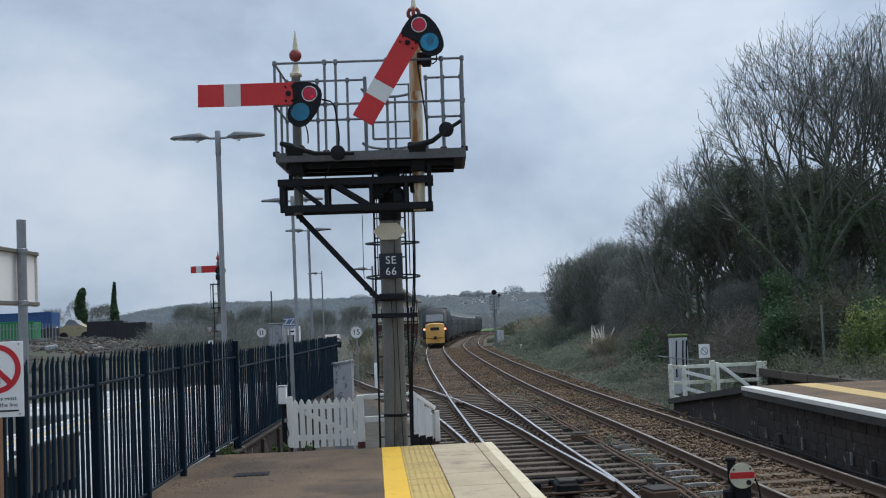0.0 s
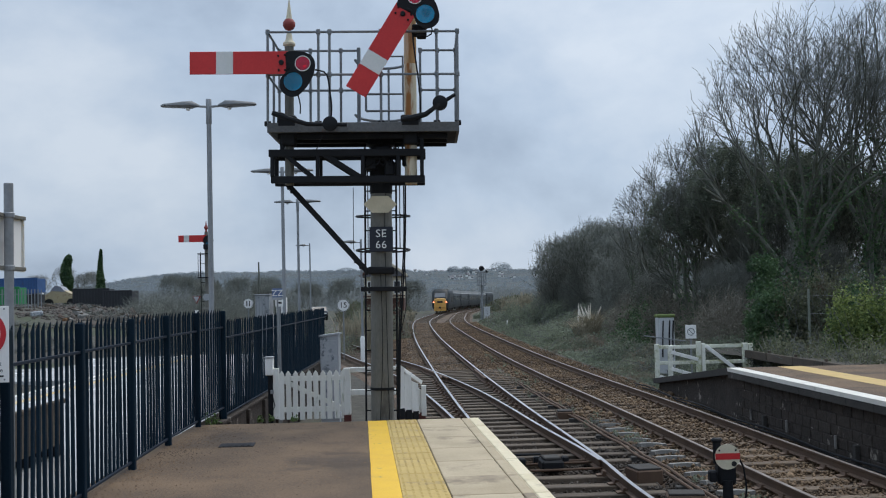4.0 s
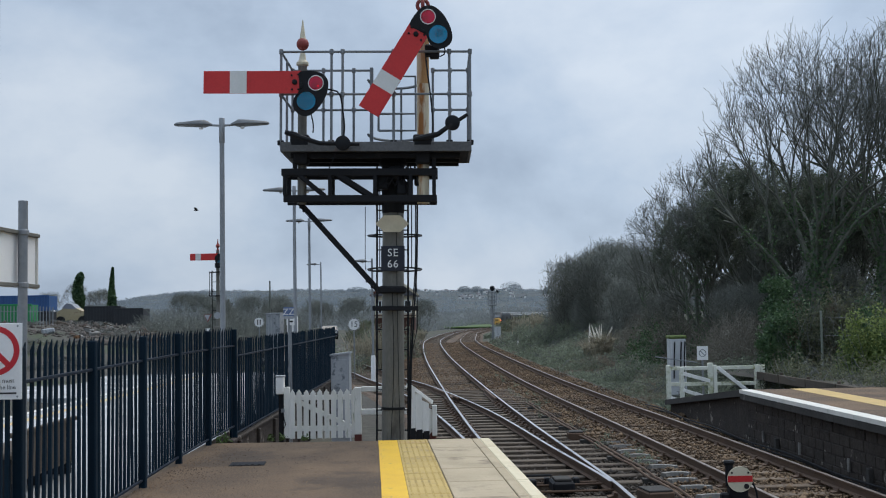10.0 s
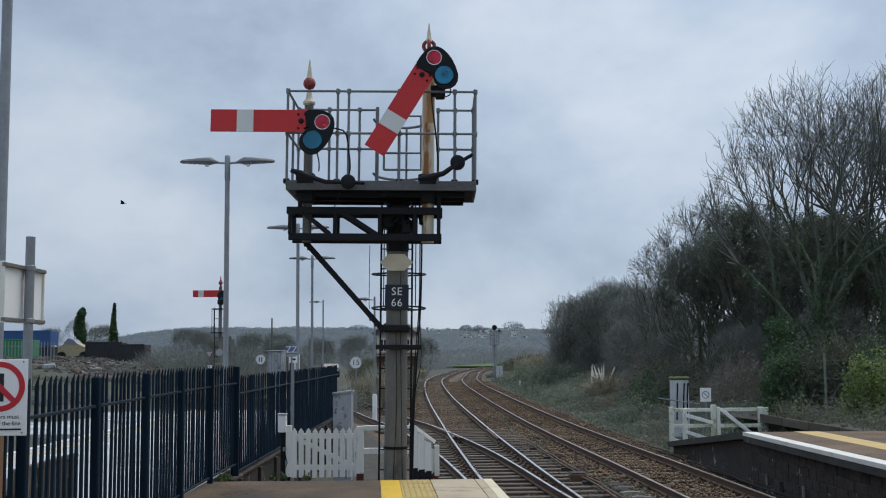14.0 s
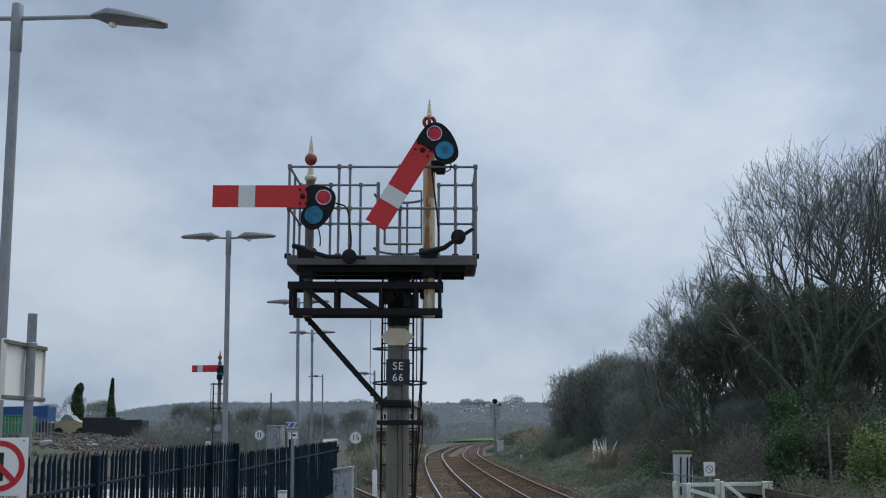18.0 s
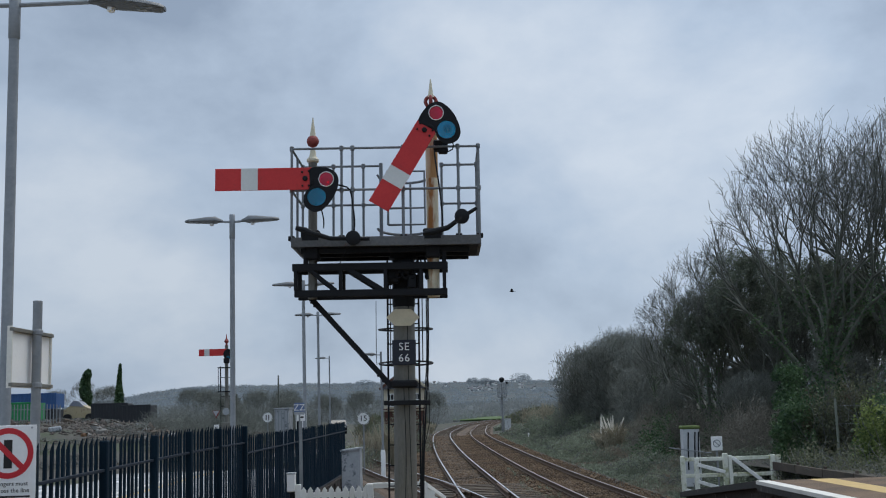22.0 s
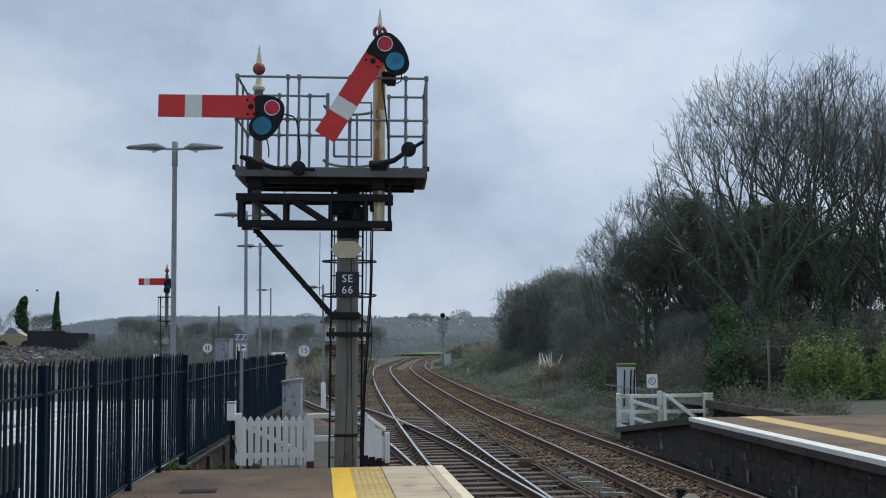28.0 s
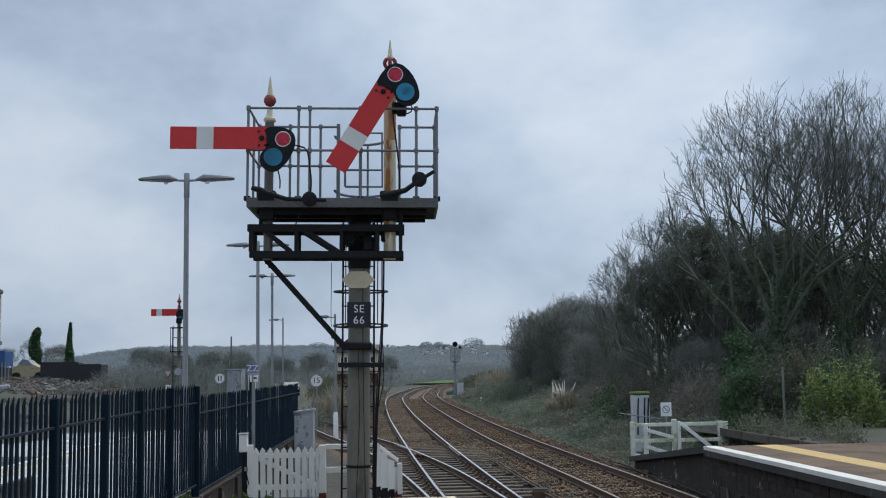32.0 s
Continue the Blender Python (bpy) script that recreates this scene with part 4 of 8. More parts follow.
for x in (-1.97, -0.08):
    strip("hanger", (x, 14.96, 3.65), (x, 14.96, 3.9), 0.06, 0.06, "black_iron", signal)
# deck with its edge boards
part("deck", Build().box(sg(-0.86, 15.35, 3.91), (2.5, 1.14, 0.06), 0.005), M["black_iron"], signal, "dark boarded platform floor")
part("edge_board", Build().box(sg(-0.86, 14.77, 3.945), (2.57, 0.035, 0.13), 0.005), M["deck_grey"], signal, "grey edge board")
part("edge_board", Build().box(sg(-0.86, 15.94, 3.945), (2.57, 0.035, 0.13), 0.005), M["deck_grey"], signal)
part("edge_board", Build().box(sg(-2.13, 15.35, 3.945), (0.035, 1.13, 0.13), 0.005), M["deck_grey"], signal)
part("edge_board", Build().box(sg(0.41, 15.35, 3.945), (0.035, 1.13, 0.13), 0.005), M["deck_grey"], signal)
for y in (14.95, 15.35, 15.75):
    part("deck_joist", Build().box(sg(-0.88, y, 3.845), (2.3, 0.06, 0.07), 0.006), M["black_iron"], signal)


def rail_line(pts, r=0.017):
    part("handrail", Build().tube([sg(*p) for p in pts], r, 8), M["rail_grey"], signal, "", True)


F, Bk = 14.78, 15.94
for z in (5.24, 4.66):
    rail_line([(-2.14, F, z), (0.41, F, z)])
    rail_line([(-2.14, F, z), (-2.14, Bk, z)])
    rail_line([(0.41, F, z), (0.41, Bk, z)])
    rail_line([(-2.14, Bk, z), (-0.98, Bk, z)])
    rail_line([(-0.1, Bk, z), (0.41, Bk, z)])
for x in (-2.14, -1.46, -1.31, -0.62, 0.13, 0.41):
    bar("stanchion", (x, F, 3.95), (x, F, 5.24), 0.018, "rail_grey", signal)
    for z in (5.24, 4.66):
        part("rail_joint", Build().lathe([(0.022, -0.035), (0.029, -0.028), (0.029, 0.028), (0.022, 0.035)], sg(x, F, z), 10), M["rail_grey"], signal, "", True)
    part("foot_plate", Build().box(sg(x, F, 4.0), (0.09, 0.03, 0.07), 0.008), M["black_iron"], signal)
for x in (-2.14, -1.69, -1.25, -0.1, 0.15, 0.41):
    bar("stanchion", (x, Bk, 3.95), (x, Bk, 5.24), 0.018, "rail_grey", signal)
    for z in (5.24, 4.66):
        part("rail_joint", Build().lathe([(0.022, -0.035), (0.029, -0.028), (0.029, 0.028), (0.022, 0.035)], sg(x, Bk, z), 10), M["rail_grey"], signal, "", True)
for x in (-2.14, 0.41):
    bar("stanchion", (x, 15.36, 3.95), (x, 15.36, 5.24), 0.018, "rail_grey", signal)
strip("gate_stile", (-0.99, Bk, 3.95), (-0.99, Bk, 5.28), 0.075, 0.05, "rail_grey", signal)
# ladder head: two square loops and a hoop behind the deck
for z0, z1, y in ((4.66, 5.22, 16.25), (4.45, 5.0, 16.5)):
    part("ladder_loop", Build().tube([sg(-0.92, y, z0), sg(-0.92, y, z1), sg(-0.36, y, z1), sg(-0.36, y, z0), sg(-0.92, y, z0)], 0.019, 8), M["rail_grey"], signal)
for z in (4.3, 5.1):
    pts = [sg(-0.64 + 0.4 * math.cos(a), 15.95 + 0.6 * math.sin(a), z) for a in np.linspace(0, math.pi, 15)]
    part("safety_hoop", Build().tube(pts, 0.02, 6), M["rail_grey"], signal, "", True)
for x in (-0.7, -0.58):
    bar("hoop_strap", (x, 16.52, 3.95), (x, 16.52, 5.1), 0.018, "rail_grey", signal, 6)

# the two doll posts with finials
bar("doll_post", (-1.885, 15.05, 3.2), (-1.885, 15.05, 5.16), 0.062, "post_grey", signal, 16, "grey tubular doll post")
part("doll_cap", Build().lathe([(0.062, 0), (0.085, 0.02), (0.085, 0.05), (0.05, 0.09), (0.04, 0.16), (0.03, 0.2)], sg(-1.885, 15.05, 5.1), 16), M["cream"], signal, "cream moulded cap", True)
part("finial_ball", Build().lathe([(0.02, -0.085), (0.06, -0.065), (0.085, -0.02), (0.085, 0.02), (0.06, 0.065), (0.02, 0.085)], sg(-1.885, 15.05, 5.41), 16), M["finial_red"], signal, "faded red finial ball", True)
part("finial_spike", Build().lathe([(0.045, 0.0), (0.035, 0.06), (0.006, 0.27)], sg(-1.885, 15.05, 5.48), 12), M["cream"], signal, "cream finial spike", True)
bar("doll_post", (-0.23, 15.05, 3.2), (-0.23, 15.05, 5.75), 0.085, "cream_rust", signal, 18, "rusting cream doll post")
pts = [sg(-0.23 + 0.075 * math.cos(a), 15.05, 5.95 + 0.075 * math.sin(a)) for a in np.linspace(0, 2 * math.pi, 17)]
part("finial_ring", Build().tube(pts, 0.026, 8), M["finial_red"], signal, "red open finial ring", True)
pts = [sg(-0.23, 15.05 + 0.075 * math.cos(a), 5.95 + 0.075 * math.sin(a)) for a in np.linspace(0, 2 * math.pi, 17)]
part("finial_ring", Build().tube(pts, 0.026, 8), M["finial_red"], signal, "", True)
part("finial_spike", Build().lathe([(0.05, 0.0), (0.035, 0.05), (0.006, 0.27)], sg(-0.23, 15.05, 6.01), 12), M["cream"], signal, "cream finial spike", True)
bar("rusted_length", (-0.23, 15.05, 4.85), (-0.23, 15.05, 5.74), 0.0865, "rust_streak", signal, 18, "rust-streaked upper length of the doll post")
part("doll_cap", Build().lathe([(0.085, 0), (0.09, 0.03), (0.05, 0.1)], sg(-0.23, 15.05, 5.75), 16), M["cream"], signal, "", True)


def holed_plate(outline, holes, depth, material):
    """A flat plate in x and z with round holes, depth thick along y."""
    bm = bmesh.new()
    rings = [[(x, z) for x, z in outline]] + [[(x + r * math.cos(a), z + r * math.sin(a)) for a in np.linspace(0, 2 * math.pi, 25)[:-1]] for x, z, r in holes]
    edges = []
    for ring in rings:
        vs = [bm.verts.new((x, 0, z)) for x, z in ring]
        edges += [bm.edges.new((vs[i], vs[(i + 1) % len(vs)])) for i in range(len(vs))]
    bmesh.ops.triangle_fill(bm, edges=edges, use_beauty=True)
    r = bmesh.ops.extrude_face_region(bm, geom=bm.faces[:])
    bmesh.ops.translate(bm, vec=(0, depth, 0), verts=[g for g in r["geom"] if isinstance(g, bmesh.types.BMVert)])
    bmesh.ops.recalc_face_normals(bm, faces=bm.faces)
    me = bpy.data.meshes.new("spectacle")
    bm.to_mesh(me)
    bm.free()
    me.materials.append(material)
    return me


def round_outline(pts, n=5):
    """Rounds a closed outline."""
    out = []
    k = len(pts)
    for i in range(k):
        p0, p1, p2, p3 = (np.array(pts[(i + j - 1) % k]) for j in range(4))
        for s in range(n):
            t = s / n
            out.append(tuple(0.5 * ((2 * p1) + (p2 - p0) * t + (2 * p0 - 5 * p1 + 4 * p2 - p3) * t * t + (3 * p1 - p0 - 3 * p2 + p3) * t ** 3)))
    return out


def semaphore_arm(x, z, angle):
    """A lower-quadrant arm on its bolt: red plate with a white band, and the spectacle with two lenses."""
    m = Matrix.Translation(sg(x, 14.66, z)) @ pose(0, 0, 0, 0, -angle, 0)
    arm = part("arm", Build().box((-0.565, 0, 0.0), (1.31, 0.014, 0.305), 0.003), M["red_arm"], signal, "red enamelled arm with a white band", m=m)
    part("white_band", Build().box((-0.755, -0.008, 0.0), (0.225, 0.006, 0.303), 0.001), M["white_arm"], arm, "white band")
    part("back_stiffener", Build().box((-0.5, 0.02, 0.0), (1.1, 0.025, 0.04), 0.004), M["black_iron"], arm)
    for bx, bz, r in ((0.0, 0.0, 0.036), (-0.04, 0.09, 0.014), (0.05, 0.1, 0.014), (-0.035, -0.1, 0.014), (0.05, -0.1, 0.014)):
        part("bolt", Build().lathe([(r, 0), (r, 0.02), (r * 0.6, 0.03)], (0, 0, 0), 10, Matrix.Translation((bx, -0.006, bz)) @ pose(0, 0, 0, 90, 0, 0)), M["black_iron"], arm)
    part("hinge_block", Build().box((0.085, -0.02, -0.05), (0.04, 0.03, 0.08), 0.008), M["black_iron"], arm)
    out = round_outline([(0.07, 0.14), (0.27, 0.145), (0.4, 0.09), (0.45, -0.02), (0.42, -0.18), (0.33, -0.335), (0.21, -0.445), (0.09, -0.45), (-0.01, -0.36), (-0.01, -0.22), (0.06, -0.12), (0.06, 0.0)], 5)
    part("spectacle", holed_plate(out, [(0.285, -0.015, 0.1), (0.155, -0.255, 0.132)], 0.02, M["black_iron"]), None, arm, "black spectacle plate", m=Matrix.Translation((0, -0.012, 0)))
    for nm, cx, cz, r, mt in (("red_lens", 0.285, -0.015, 0.1, "red_lens"), ("blue_lens", 0.155, -0.255, 0.132, "blue_lens")):
        lens = part(nm, Build().lathe([(r * 1.0, -0.004), (r * 0.99, 0.004)], (0, 0, 0), 24, Matrix.Translation((cx, 0.0, cz)) @ pose(0, 0, 0, 90, 0, 0)), M[mt], arm, nm.replace("_", " ") + " of coloured glass")
        pts = [(cx + r * math.cos(a), -0.014, cz + r * math.sin(a)) for a in np.linspace(0, 2 * math.pi, 25)]
        part("rim", Build().tube(pts, 0.007, 6), M["chrome" if nm == "red_lens" else "black_iron"], arm, "", True)
    # White disc added behind the blue glass to make its bright patch.
    part("inner_lens", Build().lathe([(0.02, -0.01), (0.06, 0.0), (0.06, 0.012), (0.02, 0.02)], (0, 0, 0), 16, Matrix.Translation((0.185, 0.05, -0.25)) @ pose(0, 0, 0, 90, 0, 0)), M["white_arm"], arm, "pale disc added behind the blue glass for its bright patch")
    return arm


left_arm = semaphore_arm(-1.94, 4.80, 0.0)
right_arm = semaphore_arm(-0.316, 5.445, 58.6)
part("signal_lamp", Build().lathe([(0.07, 0), (0.075, 0.02), (0.075, 0.16), (0.05, 0.2)], (0, 0, 0), 12, Matrix.Translation(sg(-1.65, 14.9, 4.76)) @ pose(0, 0, 0, 90, 0, 0)), M["black_iron"], signal, "round black lamp case", True)
part("lamp_glow", Build().lathe([(0.012, 0), (0.012, 0.01)], (0, 0, 0), 10, Matrix.Translation(sg(-1.63, 14.69, 4.755)) @ pose(0, 0, 0, 90, 0, 0)), M["led_red"], signal, "small glowing red lamp")
part("signal_lamp", Build().box(sg(-0.1, 14.86, 5.27), (0.2, 0.16, 0.15), 0.02), M["black_iron"], signal, "black lamp case")
part("lamp_bracket", Build().box(sg(-0.07, 14.84, 5.19), (0.13, 0.12, 0.07), 0.015), M["black_iron"], signal)
# balance levers with weights
for pts, wx, wz in ((([(-2.06, 14.62, 4.12), (-1.93, 14.62, 4.08), (-1.86, 14.62, 4.05), (-1.6, 14.62, 3.97), (-1.07, 14.62, 3.955)]), -1.29, 3.965),
                    (([(-0.34, 14.62, 4.02), (-0.2, 14.62, 4.04), (-0.02, 14.62, 4.09), (0.13, 14.62, 4.2), (0.37, 14.62, 4.35)]), 0.17, 4.235)):
    part("balance_lever", Build().tube([sg(*p) for p in pts], [0.03, 0.045, 0.035, 0.03, 0.024], 8), M["black_iron"], signal, "black iron balance lever", True)
    part("balance_weight", Build().lathe([(0.085, -0.035), (0.1, -0.025), (0.1, 0.025), (0.085, 0.035)], (0, 0, 0), 20, Matrix.Translation(sg(wx, 14.6, wz)) @ pose(0, 0, 0, 90, 0, 0)), M["black_iron"], signal, "round iron balance weight", True)
for x in (-1.885, -0.23):
    part("doll_bracket", Build().box(sg(x, 14.9, 4.03), (0.26, 0.3, 0.16), 0.02), M["black_iron"], signal)
    part("doll_bracket", Build().box(sg(x, 15.0, 3.86), (0.2, 0.22, 0.26), 0.02), M["black_iron"], signal)


def cable(pts, r=0.009, name="cable"):
    part(name, Build().tube([sg(*p) for p in glide(pts, 0.06)], r, 6), M["black_iron"], signal, "", True)


cable([(-1.5, 14.74, 4.72), (-1.35, 14.74, 4.66), (-1.3, 14.74, 4.4), (-1.28, 14.74, 4.2), (-1.3, 14.74, 4.0)], 0.012)
cable([(-1.74, 14.75, 4.42), (-1.7, 14.74, 4.25), (-1.7, 14.72, 4.1)], 0.01)
cable([(-0.19, 14.86, 5.2), (-0.17, 14.75, 5.0), (-0.12, 14.72, 4.6), (-0.09, 14.72, 4.25), (-0.1, 14.75, 4.08)], 0.011)
cable([(-0.08, 14.8, 5.2), (0.0, 14.74, 5.16), (0.07, 14.72, 5.2), (0.06, 14.74, 5.3), (0.0, 14.8, 5.32)], 0.009)
cable([(-1.4, 14.74, 3.86), (-1.46, 14.74, 3.7), (-1.5, 14.76, 3.62)], 0.008)
cable([(-0.31, 15.1, 3.25), (-0.32, 15.15, 2.4), (-0.36, 15.2, 1.7), (-0.4, 15.25, 1.0), (-0.42, 15.28, -0.1)], 0.014)
cable([(-0.335, 15.12, 3.25), (-0.34, 15.16, 2.4), (-0.385, 15.2, 1.7), (-0.42, 15.25, 1.0), (-0.44, 15.28, -0.1)], 0.009)
cable([(-0.33, 15.2, 2.2), (-0.31, 15.2, 1.6), (-0.36, 15.2, 1.3), (-0.41, 15.22, 1.1)], 0.006)
cable([(-0.66, 15.22, 2.0), (-0.64, 15.24, 1.0), (-0.68, 15.24, -0.1)], 0.005)
cable([(-0.58, 15.22, 3.2), (-0.6, 15.24, 2.6), (-0.58, 15.24, 1.2), (-0.55, 15.24, -0.1)], 0.005)
cable([(-1.05, 15.5, 3.2), (-1.05, 15.5, 2.4), (-1.04, 15.5, 2.3)], 0.005)
for i in range(6):
    cable([(-0.9 + 0.12 * i, 15.02, 3.6 - 0.03 * i), (-0.8 + 0.1 * i, 14.98, 3.45), (-0.6 + 0.05 * i, 15.02, 3.75)], 0.012)

# ---------------------------------------------------------------- lamps, signs and cabinets on and by the platform
def lamp_head_mesh():
    """A flat tapering street-lamp head, spigot at the origin, pointing along x."""
    b = Build()
    secs = [(0.0, 0.035, 0.03, 0.0), (0.06, 0.06, 0.05, 0.005), (0.14, 0.12, 0.09, 0.0), (0.3, 0.125, 0.08, -0.01), (0.5, 0.11, 0.055, -0.025), (0.64, 0.09, 0.045, -0.04), (0.69, 0.05, 0.025, -0.042)]
    vs, fs, n = [], [], 10
    for x, w, h, z in secs:
        for k in range(n):
            a = 2 * math.pi * k / n
            vs.append((x, w * math.cos(a), z + h * math.sin(a) * (1.0 if math.sin(a) > 0 else 0.55)))
    for i in range(len(secs) - 1):
        for k in range(n):
            fs.append((i * n + k, i * n + (k + 1) % n, (i + 1) * n + (k + 1) % n, (i + 1) * n + k))
    fs += [tuple(range(n)), tuple(range((len(secs) - 1) * n, len(secs) * n))]
    return b.add(vs, fs).mesh("lamp_head", M["lamp_grey"], True)


head_me = lamp_head_mesh()
lens_me = Build().box((0.53, 0, -0.045), (0.2, 0.13, 0.02), 0.006).mesh("led_panel", M["cab_grey"])
knob_me = Build().lathe([(0.02, -0.06), (0.035, -0.05), (0.04, -0.02), (0.03, 0.0)], (0.2, 0, -0.03), 10).mesh("sensor", M["sign_white"], True)


def street_lamp(x, y, z0, z1, arm, tilt, label, scale=1.0, both=True, sleeve=True):
    t = thing("street_lamp", label, "street lamp", pose(x, y, z0), "platform lamps")
    h = z1 - z0
    part("column", Build().lathe([(0.07, -0.1), (0.07, 1.1), (0.05, 1.2), (0.044, h - 0.42)], n=14), M["galv"], t, "", True)
    if sleeve:
        part("sleeve", Build().lathe([(0.045, h - 0.46), (0.052, h - 0.45), (0.052, h - 0.01), (0.045, h)], n=14), M["galv"], t, "", True)
    else:
        part("column_top", Build().lathe([(0.044, h - 0.65), (0.04, h)], n=12), M["galv"], t, "", True)
    for s in ((1, -1) if both else (-1,)):
        part("bracket_arm", Build().tube([(0, 0, h - 0.14), (s * arm, 0, h - 0.13)], 0.022, 8), M["galv"], t, "", True)
        hd = part("lamp_head", head_me, None, t, "grey flat lamp head", m=Matrix.Translation((s * arm, 0, h - 0.13)) @ pose(0, 0, 0, 0, -tilt, 0 if s > 0 else 180))
        part("led_panel", lens_me, None, hd)
        part("sensor", knob_me, None, hd)
    return t


street_lamp(-3.85, 9.6, 0, 5.57, 0.68, -4, "tall grey double-headed street lamp with long bracket arms")
street_lamp(-3.9, 20.0, 0, 5.32, 0.17, 5, "grey double-headed street lamp behind the black fence")
street_lamp(-3.97, 30.5, 0, 5.3, 0.17, 5, "grey double-headed street lamp farther along the platform")
street_lamp(-4.8, 41.0, -1.1, 5.35, 0.17, 5, "grey double-headed street lamp beside the far sidings")
street_lamp(-7.5, 70.0, -1.1, 5.1, 0.2, 3, "slim pale street lamp with one arm in the car park", both=False, sleeve=False)
p = street_lamp(-2.85, 47.0, -1.1, 4.1, 0.2, 6, "slim pale street lamp with one bracket arm by the siding", both=False, sleeve=False)
part("base_sleeve", Build().lathe([(0.1, -0.1), (0.1, 1.0), (0.07, 1.1)], n=12), M["sign_white"], p, "wider pale base", True)

board = thing("sign_board", "back of a white framed sign board on a grey post", "sign", pose(-3.22, 8.62, 0))
part("post", Build().lathe([(0.036, 0), (0.036, 2.62), (0.03, 2.625)], n=14), M["galv"], board, "round grey post", True)
part("panel", Build().box((-0.06, 0.0, 2.17), (0.02, 0.82, 0.45), 0.004), M["sign_white"], board, "off-white back of the panel")
for z in (1.965, 2.375):
    part("channel", Build().box((-0.035, 0.0, z), (0.035, 0.84, 0.03), 0.004), M["post_grey"], board)
    part("clip", Build().lathe([(0.04, -0.02), (0.045, -0.015), (0.045, 0.015), (0.04, 0.02)], (0, 0, z), 14), M["galv"], board)
for y in (-0.41, 0.41):
    part("frame_side", Build().box((-0.05, y, 2.17), (0.04, 0.015, 0.46), 0.003), M["white_edge"], board)

warn = thing("warning_sign", "white passenger warning sign with a red prohibition ring on a post", "sign", pose(-2.705, 6.8, 0, 0, 0, 3))
part("panel", Build().box((0, 0, 1.44), (0.335, 0.006, 0.465), 0.002), M["sign_white"], warn, "white rounded panel")
ring = Build()
rv = [(r * math.cos(2 * math.pi * k / 40), y, r * math.sin(2 * math.pi * k / 40)) for k in range(40) for r, y in ((0.118, -0.003), (0.118, -0.0055), (0.152, -0.0055), (0.152, -0.003))]
ring.add(rv, [(k * 4 + i, k * 4 + (i + 1) % 4, (k + 1) % 40 * 4 + (i + 1) % 4, (k + 1) % 40 * 4 + i) for k in range(40) for i in range(4)])
part("ring", ring, M["sign_red"], warn, "red ring", m=Matrix.Translation((0, 0, 1.505)))
part("bar", Build().box((0, -0.0062, 0), (0.25, 0.003, 0.034)), M["sign_red"], warn, "red diagonal bar", m=Matrix.Translation((0, 0, 1.505)) @ pose(0, 0, 0, 0, 45, 0))
part("symbol", Build().box((0, -0.004, 1.5), (0.05, 0.003, 0.17), 0.0), M["letter_black"], warn, "plain black upright shape")
for words, z, s in (("Passengers must", 1.322, 0.037), ("not cross the line", 1.282, 0.037)):
    part("lettering", text_mesh(words, s, 0.0006, M["letter_black"]), None, warn, "black lettering", m=Matrix.Translation((0, -0.0042, z)) @ pose(0, 0, 0, 90, 0, 0))
part("text_bar", Build().box((0, -0.004, 1.246), (0.27, 0.002, 0.01)), M["letter_black"], warn, "line of tiny text")
part("post", Build().box((-0.04, 0.06, 0.6), (0.085, 0.085, 1.24), 0.01), M["rust"], warn, "flaking rusty post")
for dx in (-0.14, 0.14):
    for z in (1.225, 1.655):
        part("screw", Build().lathe([(0.006, 0), (0.005, 0.003)], (0, 0, 0), 8, Matrix.Translation((dx, -0.003, z)) @ pose(0, 0, 0, 90, 0, 0)), M["galv"], warn)


def disc_sign(x, y, z, r, words, z0, label):
    t = thing("speed_sign", label, "sign", pose(x, y, 0))
    part("disc", Build().lathe([(r, -0.012), (r, 0.012)], (0, 0, 0), 28, Matrix.Translation((0, 0, z)) @ pose(0, 0, 0, 90, 0, 0)), M["sign_white"], t, "round white disc")
    ring = [((r - 0.02) * math.cos(a), -0.016, z + (r - 0.02) * math.sin(a)) for a in np.linspace(0, 2 * math.pi, 29)]
    part("rim", Build().tube(ring, 0.012, 5), M["letter_black"], t)
    if words:
        part("lettering", text_mesh(words, r * 1.25, 0.003, M["letter_black"]), None, t, "black figures", m=Matrix.Translation((0, -0.018, z)) @ pose(0, 0, 0, 90, 0, 0))
    else:
        for dx in (-0.07, 0.07):
            part("text_bar", Build().box((dx, -0.018, z), (0.05, 0.006, r)), M["letter_black"], t)
    part("pole", Build().lathe([(0.035, z0), (0.035, z + r * 0.5)], (0, 0.05, 0), 10), M["galv"], t, "", True)


disc_sign(-3.88, 50, 1.29, 0.285, "15", -1.2, "round white speed limit sign reading 15 on a pole")
disc_sign(-9.8, 60, 1.42, 0.28, "", -1.2, "round white board with dark marks on a pole")
zz = thing("stop_marker", "blue and white marker plate reading ZZ on a grey pole", "sign", pose(-2.44, 18.0, 0))
part("pole", Build().lathe([(0.014, -0.55), (0.014, 1.66)], (0, 0.02, 0), 10), M["galv"], zz, "", True)
part("panel", Build().box((0.0, 0, 1.745), (0.165, 0.008, 0.19), 0.002), M["sign_blue"], zz, "blue panel")
part("lower_panel", Build().box((0.0, -0.002, 1.672), (0.16, 0.008, 0.045), 0.002), M["cab_grey"], zz)
part("lettering", text_mesh("ZZ", 0.145, 0.0025, M["letter_white"]), None, zz, "white letters", m=Matrix.Translation((0, -0.0062, 1.76)) @ pose(0, 0, 0, 90, 0, 0))
part("collar", Build().lathe([(0.018, 0.78), (0.022, 0.8), (0.022, 0.84), (0.018, 0.86)], (0, 0.02, 0), 10), M["galv"], zz)
cctv = thing("camera_sign", "small white notice with a black symbol beside the platform", "sign", pose(-2.6, 19.4, 0.04))
